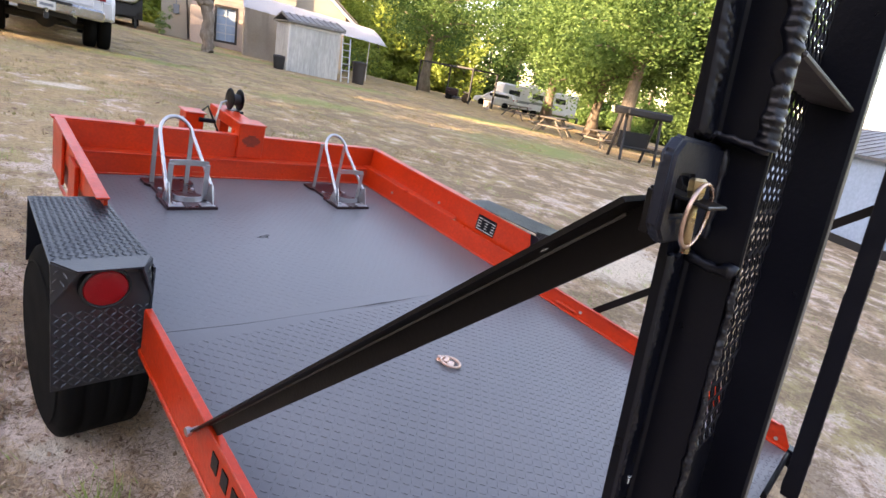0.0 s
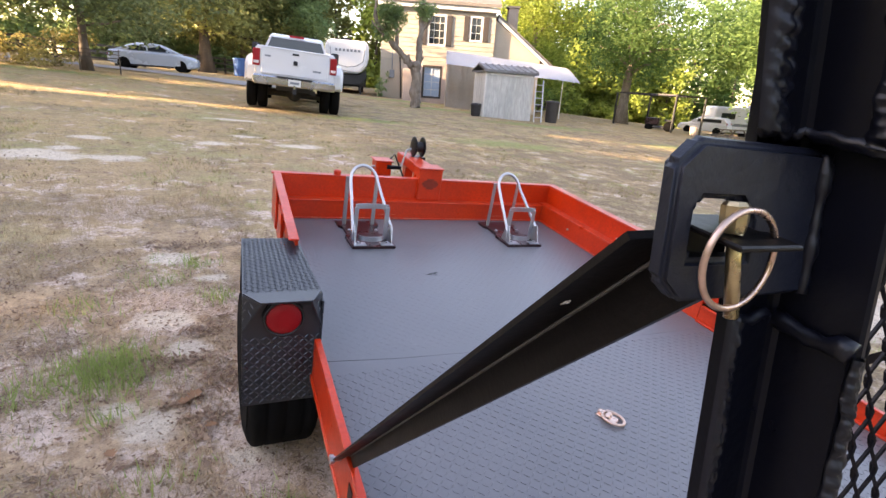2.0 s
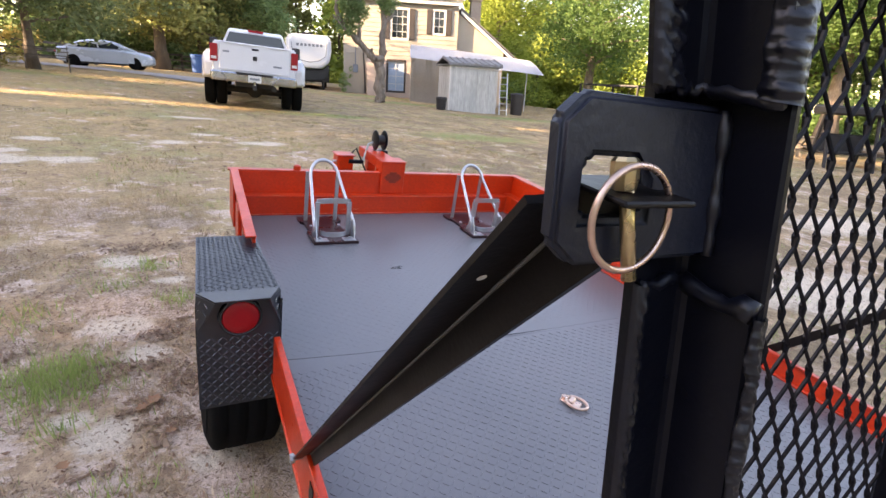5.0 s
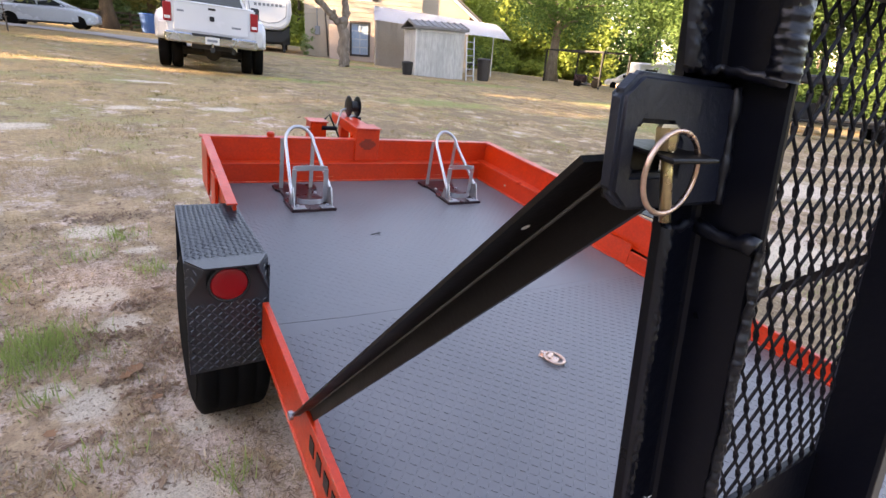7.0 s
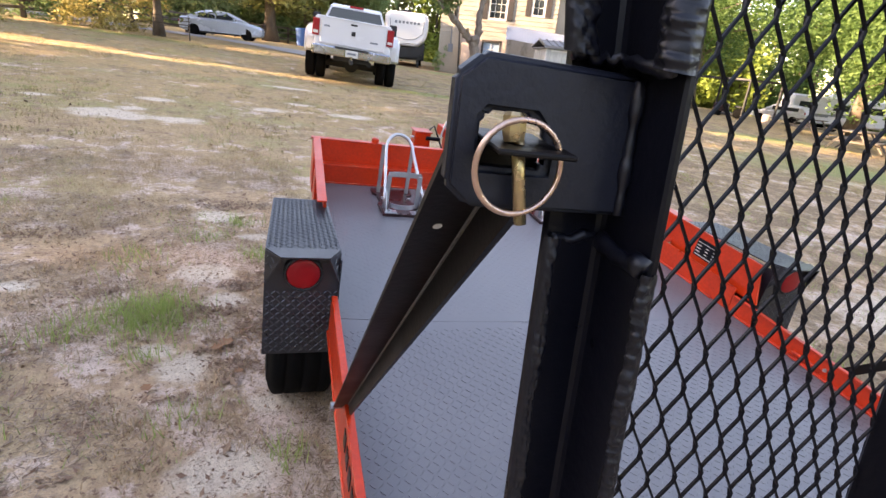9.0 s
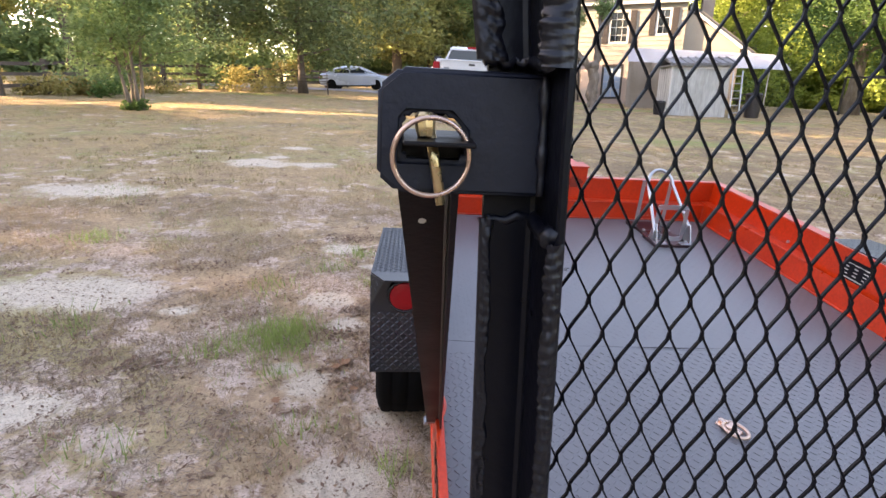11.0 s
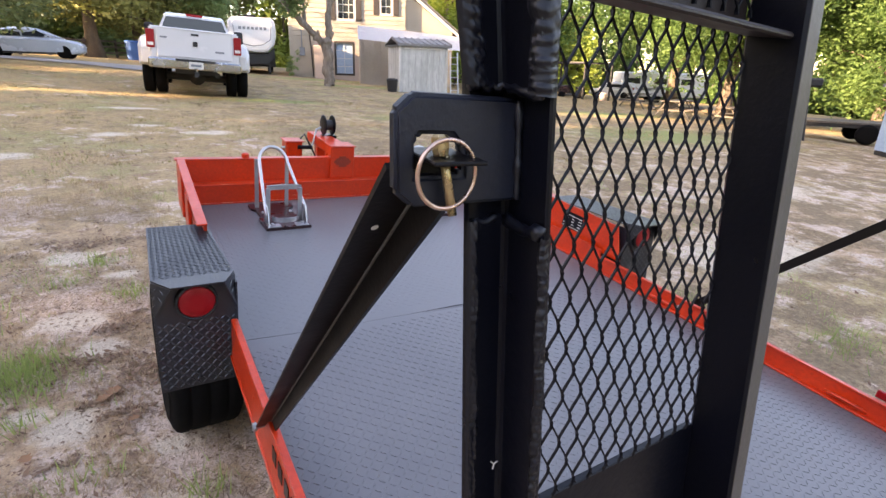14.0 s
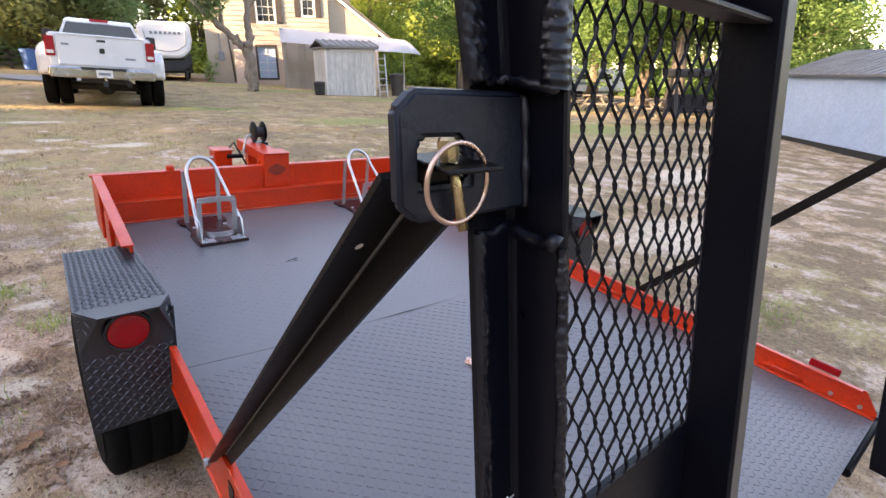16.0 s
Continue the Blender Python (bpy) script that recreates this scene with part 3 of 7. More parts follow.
    for flip in (False, True):
        f = right_side if flip else left_side
        xi = XL
        out = 0.055 if flip else 0.0
        # low rail behind the fender, an angle with its flange inwards at the deck
        bm = bmesh.new()
        prof = [(YB, DECK - 0.07), (YB, DECK + 0.02), (YB + 0.05, DECK + 0.085), (0.495, DECK + 0.075), (0.495, DECK - 0.07)]
        prism(bm, prof, lambda a, b, d: f((xi - 0.008 + d, a, b)), 0.008)
        rail = part("side_rail", bm, M_ORANGE, t, "orange steel angle rail along the deck edge")
        part("rail_flange", boxm((xi, YB + 0.002, DECK + 0.0005), (xi + 0.018, 0.49, DECK + 0.009), 0.002, f), M_ORANGE, rail)
        part("top_flange", boxm((xi - 0.0095, YB + 0.06, DECK + 0.0765), (xi + 0.012, 0.49, DECK + 0.085), 0.002, f), M_ORANGE, rail)
        part("lower_rail", boxm((xi - 0.012, YB + 0.01, DECK - 0.09), (xi - 0.002, YF, DECK - 0.0705), 0.003, f), M_ORANGE, rail)
        # high side wall in front: two stacked angles with a ledge
        bm = bmesh.new()
        box(bm, (xi - 0.009, 0.50 if flip else 0.56, DECK - 0.02), (xi - 0.001, YF, DECK + 0.115), 0, f)
        box(bm, (xi - 0.022 - out, 1.0, DECK + 0.108), (xi - 0.010 - out, YF, DECK + 0.242), 0, f)
        wall = part("side_wall", bm, M_ORANGE, t, "orange high side wall")
        part("ledge", boxm((xi - 0.021 - out, 1.0, DECK + 0.1155), (xi + 0.002, YF, DECK + 0.123), 0.002, f), M_ORANGE, wall)
        if flip:
            part("top_flange", boxm((xi - 0.07 - out, 1.0, DECK + 0.2425), (xi - 0.01 - out, YF + 0.005, DECK + 0.25), 0.002, f), M_ORANGE, wall)
        else:
            part("top_flange", boxm((-0.049, 0.97, DECK + 0.2425), (-0.0075, YF + 0.005, DECK + 0.25), 0.002, lambda c: (c[0] + 0.06 * c[1], c[1], c[2])), M_ORANGE, wall)
        part("wall_foot", boxm((xi - 0.001, 0.6, DECK + 0.0005), (xi + 0.012, YF, DECK + 0.008), 0.002, f), M_ORANGE, wall)
        part("outer_post", boxm((xi - 0.037 - out, YF - 0.24, DECK + 0.0), (xi - 0.0235 - out, YF - 0.002, DECK + 0.24), 0.003, f), M_ORANGE, wall)
        part("outer_post", boxm((xi - 0.04 - out, 1.42, DECK - 0.05), (xi - 0.0235 - out, 1.56, DECK + 0.2), 0.003, f), M_ORANGE, wall)
        # raised plate beside the fender
        hp = 0.262 if flip else 0.19
        bm = bmesh.new()
        prism(bm, [(0.40 if flip else 0.57, DECK + 0.085), (0.46 if flip else 0.58, DECK + hp), (0.985, DECK + hp), (1.01, DECK + hp - 0.027), (1.01, DECK + 0.085)], lambda a, b, d: f((xi - 0.010 - out * 0.6 + d, a, b)), 0.0085)
        plate = part("fender_back_plate", bm, M_ORANGE, t)
        if flip:
            logo = part("decal", boxm((xi - 0.001 - out * 0.6, 0.69, DECK + 0.13), (xi - 0.0005 - out * 0.6, 0.84, DECK + 0.225), 0, f), M_BLACK, plate, "black decal with pale marks")
            for j in range(5):
                part("decal_mark", boxm((xi - out * 0.6, 0.697, DECK + 0.137 + 0.0165 * j), (xi + 0.0006 - out * 0.6, 0.833, DECK + 0.1415 + 0.0165 * j), 0, f), M_TRIMWHITE, logo)
            for k in range(2):
                part("decal_mark", boxm((xi + 0.0008 - out * 0.6, 0.722 + 0.05 * k, DECK + 0.142), (xi + 0.0014 - out * 0.6, 0.752 + 0.05 * k, DECK + 0.205), 0, f), M_BLACK, logo)
        for y in (0.08, -0.70):
            loop(rail, *((xi + 0.042 * y, y, 1) if not flip else (XR + 0.012 * y, y, -1)))
        for y, z in ((0.0, 0.55), (-0.86, 0.535), (-0.95, 0.535), (1.15, 0.68), (1.6, 0.57)):
            c = f((xi + 0.001, y, z))
            part("rail_bolt", lathem([(0.008, -0.004), (0.008, 0.004), (0.004, 0.006)], c, "x", 8), M_STEEL, rail)
        if flip:
            part("side_marker", boxm((xi - 0.05, -0.86, DECK + 0.075), (xi - 0.037, -0.76, DECK + 0.105), 0.003, f), M_RED, rail, "red side marker lamp")
        else:
            mk = M_BLACK
            for k in range(7):
                part("letter_bar", boxm((xi - 0.0105, -0.13 - 0.058 * k, DECK + 0.005), (xi - 0.0085, -0.095 - 0.058 * k, DECK + 0.052), 0, f), mk, rail)
        fender(t, flip)
        wheel(t, flip)
        bm = bmesh.new()
        tube(bm, [f((xi - 0.05, YB - 0.005, DECK - 0.03)), f((xi + 0.36, YB - 0.005, DECK - 0.03))], 0.014, 10)
        part("hinge_tube", bm, M_BLACK, t)
        bm = bmesh.new()
        box(bm, (xi - 0.10, YB - 0.06, DECK - 0.08), (xi - 0.045, YB + 0.02, DECK - 0.01), 0.004, f)
        part("hinge_block", bm, M_BLACK, t)
    # front wall
    bm = bmesh.new()
    XF0, XF1, YI = XL + 0.07, XR + 0.02, YF - 0.055
    box(bm, (XF0, YI, DECK - 0.02), (XF1 - 0.001, YI + 0.008, DECK + 0.107))
    box(bm, (XF0 - 0.02, YF + 0.006, DECK + 0.1), (XF1 + 0.09, YF + 0.014, DECK + 0.242))
    wall = part("front_wall", bm, M_ORANGE, t, "orange front wall of two stacked steel angles")
    part("ledge", boxm((XF0, YI - 0.004, DECK + 0.1075), (XF1 + 0.06, YF + 0.0055, DECK + 0.115), 0.002), M_ORANGE, wall)
    part("top_flange", boxm((XF0 - 0.03, YF + 0.0055, DECK + 0.2425), (XF1 + 0.13, YF + 0.05, DECK + 0.25), 0.002), M_ORANGE, wall)
    part("wall_foot", boxm((XF0, YI - 0.012, DECK + 0.0005), (XF1 - 0.02, YI - 0.0005, DECK + 0.008), 0.002), M_ORANGE, wall)
    rng = random.Random(12)
    for k in range(9):
        x = XF0 + 0.06 + 0.2 * k + rng.uniform(-0.05, 0.05)
        w = rng.uniform(0.03, 0.09)
        part("paint_scratch", tubem([(x - w, YI - 0.0118, DECK + 0.0085), (x, YI - 0.012, DECK + 0.0088 + rng.uniform(0, 0.001)), (x + w, YI - 0.0118, DECK + 0.0085)], 0.0013, 5), M_SCRATCH, wall)
        if k % 2:
            z = DECK + 0.1155 if k % 4 == 1 else DECK + 0.03
            y = YI - 0.0035 if k % 4 == 1 else YI - 0.0004
            part("paint_scratch", tubem([(x - w, y, z), (x + w * 0.7, y, z + 0.001)], 0.0011, 5), M_SCRATCH, wall)
    # winch stand over the front wall, with tongue, jack and winch
    stand = part("winch_stand", boxm((0.955, YF - 0.012, DECK + 0.1155), (1.115, YF + 0.10, DECK + 0.32), 0.004), M_ORANGE, t, "orange boxed winch stand over the front wall")
    part("stand_cap", boxm((0.95, YF - 0.018, DECK + 0.3205), (1.12, YF + 0.11, DECK + 0.327), 0.002), M_ORANGE, stand)
    bm = bmesh.new()
    for k, (w, h) in enumerate(((0.115, 0.016), (0.085, 0.045), (0.05, 0.07), (0.1, 0.028))):
        box(bm, (1.035 - w / 2, YF - 0.0136 - 0.0003 * k, DECK + 0.225 - h / 2), (1.035 + w / 2, YF - 0.0124, DECK + 0.225 + h / 2))
    part("decal", bm, M_DECAL, stand, "dark orange shield-shaped decal")
    part("stand_arm", boxm((0.985, YF + 0.1, DECK + 0.25), (1.1, YF + 0.42, DECK + 0.315), 0.004, lambda c: (c[0] - (c[1] - YF - 0.1) * 0.12, c[1], c[2] + (c[1] - YF - 0.1) * 0.05)), M_ORANGE, stand)
    part("stand_leg", boxm((1.0, YF + 0.36, DECK - 0.06), (1.06, YF + 0.42, DECK + 0.24), 0.004), M_ORANGE, stand)
    part("tongue", boxm((0.93, YF + 0.02, DECK - 0.2), (1.05, YF + 1.02, DECK - 0.11), 0.006), M_ORANGE, t)
    for s in (-1, 1):
        part("tongue_brace", tubem([(MIDX + s * 0.8, YF + 0.02, DECK - 0.1), (MIDX + s * 0.06, YF + 0.9, DECK - 0.15)], 0.03, 4), M_ORANGE, t)
    part("coupler", boxm((0.94, YF + 1.02, DECK - 0.2), (1.04, YF + 1.18, DECK - 0.09), 0.02), M_DARKIRON, t)
    wx, wy, wz = 1.06, YF + 0.33, DECK + 0.315
    winch = part("winch", boxm((wx - 0.05, wy - 0.03, wz - 0.01), (wx + 0.055, wy + 0.06, wz + 0.012), 0.003), M_BLACK, t, "small black hand winch")
    for dx in (-0.032, 0.03):
        part("winch_cheek", lathem([(0.012, -0.004), (0.064, -0.003), (0.068, 0.0), (0.064, 0.003), (0.012, 0.004)], (wx + dx, wy, wz + 0.078), "x", 24), M_BLACK, winch, "", True)
    part("winch_drum", lathem([(0.035, -0.03), (0.035, 0.028)], (wx, wy, wz + 0.078), "x", 16), M_DARKIRON, winch)
    part("crank", tubem([(wx - 0.05, wy, wz + 0.06), (wx - 0.085, wy - 0.01, wz + 0.05), (wx - 0.12, wy - 0.03, wz - 0.065)], 0.007, 8), M_STEEL, winch)
    part("crank_grip", tubem([(wx - 0.12, wy - 0.03, wz - 0.07), (wx - 0.22, wy - 0.03, wz - 0.068)], 0.014, 10), M_BLACK, winch)
    part("cable", tubem([(wx - 0.2 + 0.03 * k, wy - 0.02, wz + 0.03 - 0.045 * abs(k - 1) - 0.012 * k) for k in range(6)], 0.006, 6), M_DARK, winch)
    jack = part("tongue_jack", boxm((0.765, YF + 0.30, DECK - 0.1), (0.875, YF + 0.40, DECK + 0.28), 0.006), M_ORANGE, t, "orange box post of the tongue jack")
    part("jack_cap", boxm((0.755, YF + 0.29, DECK + 0.2805), (0.885, YF + 0.41, DECK + 0.288), 0.003), M_ORANGE, jack)
    part("jack_leg", tubem([(0.82, YF + 0.35, DECK - 0.1), (0.82, YF + 0.35, -0.02)], 0.025, 10), M_STEEL, jack)
    part("jack_foot", boxm((0.75, YF + 0.28, -0.035), (0.89, YF + 0.42, -0.02), 0.004), M_STEEL, jack)
    part("jack_bolt", tubem([(0.74, YF + 0.33, DECK + 0.24), (0.765, YF + 0.33, DECK + 0.24)], 0.009, 8), M_STEEL, jack)
    part("light_stub", lathem([(0.022, 0.0), (0.022, 0.022), (0.012, 0.028)], (0.44, YF + 0.03, DECK + 0.25), "z", 12), M_ORANGE, wall)
    return t


build_trailer()


# ---- wheel chocks on the deck ----
def build_chock():
    c = empty("wheel_chock", TRAILER @ pose(0.53, 1.445, DECK), "grey steel motorcycle wheel chock bolted to the deck", "wheel chock", "wheel chocks on the deck")
    w = 0.12
    bm = bmesh.new()
    prism(bm, [(-w, 0), (w, 0), (w, 0.16), (w - 0.035, 0.19), (w - 0.035, 0.3), (w, 0.33), (w, 0.4), (-w, 0.4), (-w, 0.33), (-w + 0.02, 0.3), (-w + 0.02, 0.19), (-w, 0.16)], lambda a, b, d: (a, b, d), 0.014)
    part("base_plate", bm, M_MAROON, c, "dark red base plate")
    hoop = []
    for k in range(13):
        a = math.pi * k / 12
        hoop.append((-0.078 * math.cos(a), 0.30 + 0.05 * math.sin(a), 0.285 + 0.08 * math.sin(a)))
    pts = [(-w + 0.012, 0.05, 0.03), (-0.108, 0.07, 0.09)] + hoop + [(0.108, 0.07, 0.09), (w - 0.012, 0.05, 0.03)]
    part("hoop", tubem(pts, 0.0095, 10), M_STEEL, c, "bent galvanised tube hoop", True)
    for s in (-1, 1):
        part("back_strap", boxm((s * 0.085 - 0.011, 0.335, 0.014), (s * 0.085 + 0.011, 0.341, 0.30), 0.001), M_STEEL, c)
        bm = bmesh.new()
        prism(bm, [(0.015, 0.0145), (0.12, 0.0145), (0.095, 0.09), (0.06, 0.12)], lambda a, b, d: (s * (w - 0.016 - d), a, b), 0.005)
        part("side_gusset", bm, M_STEEL, c)
        part("foot_tab", boxm((s * 0.075 - 0.035, 0.006, 0.0145), (s * 0.075 + 0.035, 0.05, 0.0195), 0.001), M_STEEL, c)
        part("bolt_head", lathem([(0.010, 0.0146), (0.010, 0.023), (0.005, 0.025)], (s * 0.078, 0.235, 0), "z", 6), M_STEEL, c)
        part("bolt_head", lathem([(0.009, 0.02), (0.009, 0.028), (0.005, 0.03)], (s * 0.08, 0.035, 0), "z", 6), M_STEEL, c)
    for z, y, r, hh in ((0.20, 0.10, 0.093, 0.028), (0.042, 0.075, 0.072, 0.026)):
        bm = bmesh.new()
        n = 14
        ring = []
        for k in range(n + 1):
            a = math.pi * k / n
            q = (-r * math.cos(a), y + (0.02 if z > 0.1 else -0.045) * math.sin(a))
            ring.append([bm.verts.new((q[0], q[1] + o, z + h)) for o, h in ((0, -hh / 2), (0, hh / 2), (0.004, hh / 2), (0.004, -hh / 2))])
        for a, b in zip(ring, ring[1:]):
            for k in range(4):
                bm.faces.new((a[k], a[(k + 1) % 4], b[(k + 1) % 4], b[k]))
        bm.faces.new(ring[0]), bm.faces.new(ring[-1][::-1])
        part("cradle_strap", bm, M_STEEL, c)
    for s in (-1, 1):
        part("cradle_post", boxm((s * 0.086 - 0.012, 0.098, 0.0145), (s * 0.086 + 0.012, 0.104, 0.2), 0.001), M_STEEL, c)
    return c


chock = build_chock()
copy_thing(chock, TRAILER @ pose(1.49, 1.445, DECK))


# ---- ring in the deck ----
def build_ring():
    r = empty("tie_down_ring", TRAILER @ pose(0.905, -0.008, DECK, 0, 0, 296), "rose-gold zinc tie-down ring lying on the deck", "tie-down ring")
    part("clip_plate", boxm((-0.04, -0.019, 0.0), (0.03, 0.019, 0.006), 0.002), M_COPPER, r)
    part("bolt_head", lathem([(0.011, 0.006), (0.011, 0.013), (0.006, 0.015)], (-0.03, 0, 0), "z", 6), M_COPPER, r)
    part("clip_strap", boxm((-0.012, -0.016, 0.004), (0.006, 0.016, 0.016), 0.003), M_COPPER, r)
    pts = [(0.014 + 0.037 * math.cos(a), 0.03 * math.sin(a), 0.009) for a in [2 * math.pi * k / 24 for k in range(24)]]
    part("ring", tubem(pts, 0.0055, 8, True), M_COPPER, r, "", True)


build_ring()


# ---- loading ramps standing on the tail ----
def RP(u, z, w):
    """Ramp plane: u across, z up, w out to the rear."""
    return (u, -1.036 + 0.2 * (z - 0.5) - w, z)


def crumpled(place, wide, z0, z1, tall, seed):
    """A broad uneven weld along an edge, in overlapping ripples; place(across, z, height)."""
    bm = bmesh.new()
    n, m = 12, int((z1 - z0) / 0.0017)
    rows = []
    for j in range(m + 1):
        z = z0 + (z1 - z0) * j / m
        edge = wide * (0.9 + 0.25 * noise.noise((seed, z * 70, 0.3)))
        row = []
        for i in range(n):
            a = i / (n - 1)
            swell = noise.noise((z * 32, a * 1.5, seed * 3.1))
            wave = abs(math.sin(math.pi * (z / 0.0066 + 0.7 * a + 1.7 * noise.noise((z * 22, a * 0.6, seed + 5))))) ** 0.7
            h = tall * (0.2 + 0.5 * wave + 0.55 * swell + 0.35 * noise.noise((z * 190, a * 6, seed))) * math.sin(math.pi * min(1, 0.12 + 0.9 * (1 - a) ** 0.8)) ** 0.6
            row.append(bm.verts.new(place(a * edge, z, (-0.0012 if i == n - 1 else max(h, -0.0004)) if 0 < i else -0.002)))
        rows.append(row)
    for p, q in zip(rows, rows[1:]):
        for i in range(n - 1):
            bm.faces.new((p[i], p[i + 1], q[i + 1], q[i]))
    return bm


def build_ramp(flip):
    g = (lambda c: mirrored(RP(*c))) if flip else (lambda c: RP(*c))
    r = empty("loading_ramp", TRAILER, "black steel loading ramp with expanded mesh, stood upright on the tail", "ramp", "loading ramps on the trailer's tail")
    ZT = 2.02
    A0, CR, CM, TH, P2 = -0.0697, -0.031, -0.0215, 0.006, 0.259

    def shift(z, c):
        """The post leans sideways; its welded-on upper angle leans further, up to the first bar."""
        return c * (min(z, 1.64) - 1.5) - 0.025 * max(0, z - 1.64)

    def L(z0, z1, a0, cr, wb, wa, leg, back, ca, cc):
        """Upright angle iron; ca, cc: sideways lean of its open edge and of its corner."""
        out = [(a0, wa, ca), (cr - leg - 0.004, wa, cc), (cr - leg - 0.0012, wa + 0.0012, cc), (cr - leg, wa + 0.004, cc), (cr - leg, wb - 0.0015, cc), (cr - leg + 0.0015, wb, cc), (cr - 0.0012, wb, -0.025), (cr, wb - 0.0012, -0.025), (cr, wa - back, -0.025), (a0, wa - back, ca)]
        bm = bmesh.new()
        rings = [[bm.verts.new(g((u + shift(z, c), z, w))) for u, w, c in out] for z in sorted({z0, min(max(1.64, z0), z1), z1})]
        n = len(out)
        bm.faces.new(rings[0]), bm.faces.new(rings[-1][::-1])
        for p, q in zip(rings, rings[1:]):
            for i in range(n):
                bm.faces.new((p[i], p[(i + 1) % n], q[(i + 1) % n], q[i]))
        bmesh.ops.recalc_face_normals(bm, faces=bm.faces)
        return bm
    LEG = 0.0055
    post = part("outer_post", L(0.45, ZT, A0, CR, 0.044, 0.0, LEG, TH, -0.025, -0.025), M_BLACK, r, "black angle iron post with rough weld beads")
    # heavier angles nested in it above and below the bracket, welded down both edges
    inner_face = CR - LEG - 0.0002
    for z0, z1, au, leg, wf, wt, ca, cc, left, right, upper in ((1.54, ZT - 0.02, -0.0705, 0.0075, 0.007, 0.0440, -0.15, -0.09, (0.019, 0.0056), (0.0125, 0.0046), True), (0.47, 1.45, A0 - 0.001, 0.003, 0.0045, 0.0425, -0.025, -0.025, (0.0095, 0.0034), (0.004, 0.0042), False)):
        wrap = part("stiffener", L(z0, z1, au, inner_face, wt, wf, leg, wf - 0.0002, ca, cc), M_BLACK, post)
        cu = inner_face - leg
        part("weld_band", crumpled(lambda a, z, h: g((au - 0.002 + a + shift(z, ca), z, wf + h)), left[0], z0, z1, left[1], 5 if upper else 6), M_WELD, wrap, "", True)
        nose = CR - cu
        part("weld_band", crumpled(lambda a, z, h: g((CR - a + shift(z, -0.025), z, 0.0442 + h) if a < nose else (cu - h + shift(z, cc), z, 0.0442 - (a - nose) + 0.3 * h)), nose + right[0], z0, z1, right[1], 9 if upper else 10), M_WELD, wrap, "", True)
        bm = bmesh.new()
        ze = z0 if upper else z1
        rng = random.Random(3 if upper else 4)
        path = [(au + shift(ze, ca) + 0.002 + (cu - 0.003 - au) * i / 9, ze + rng.uniform(-0.002, 0.002), wf - 0.002) for i in range(10)] + [(cu + 0.001 + shift(ze, cc), ze + rng.uniform(-0.002, 0.002), wf + (wt - wf) * i / 6) for i in range(7)]
        tube(bm, [g(p) for p in path], [(0.003 if i < 10 or upper else 0.0052) * rng.uniform(0.7, 1.3) for i in range(17)], 6)
        part("weld_bead", bm, M_WELD, wrap, "", True)
    if not flip:
        bm = bmesh.new()
        for a in (0.3, 2.4, 4.5):
            tube(bm, [g((-0.0392, 1.252, 0.0052)), g((-0.0392 + 0.0045 * math.cos(a), 1.252 + 0.0045 * math.sin(a), 0.0052))], 0.0006, 4)
        part("paint_fleck", bm, M_TRIMWHITE, post, "white fleck on the paint")
    # inner post: box section, brighter worn rear edge
    bm = bmesh.new()
    box(bm, (P2, 0.45, 0.0), (P2 + 0.028, ZT, 0.056), 0.003, lambda c: g((c[0], c[1], c[2])))
    inner = part("inner_post", bm, M_BLACK, r, "black box section post")
    if not flip:
        part("worn_edge", boxm((P2 + 0.003, 0.46, 0.0554), (P2 + 0.0252, ZT - 0.002, 0.0568), 0.0004, lambda c: g((c[0], c[1], c[2]))), M_WORN_GLINT, inner, "edge worn down to grey steel")
    # cross bars: shelf angles with an upright leg, and a deep plate below
    for z in (1.604, ZT - 0.05):
        bm = bmesh.new()
        box(bm, (CR, z, 0.0005), (P2, z + 0.006, 0.047), 0.002, lambda c: g((c[0], c[1], c[2])))
        box(bm, (CR, z + 0.005, -0.006), (P2, z + 0.052, 0.0), 0.001, lambda c: g((c[0], c[1], c[2])))
        part("cross_bar", bm, M_PRIMER, r, "brown-black angle iron cross bar, worn at its edge")
    part("cross_plate", boxm((CR, 1.02, -0.004), (P2, 1.192, 0.004), 0.001, lambda c: g((c[0], c[1], c[2]))), M_BLACK, r)
    part("cross_bar", boxm((CR, 0.455, -0.004), (P2, 0.5, 0.01), 0.001, lambda c: g((c[0], c[1], c[2]))), M_BLACK, r)
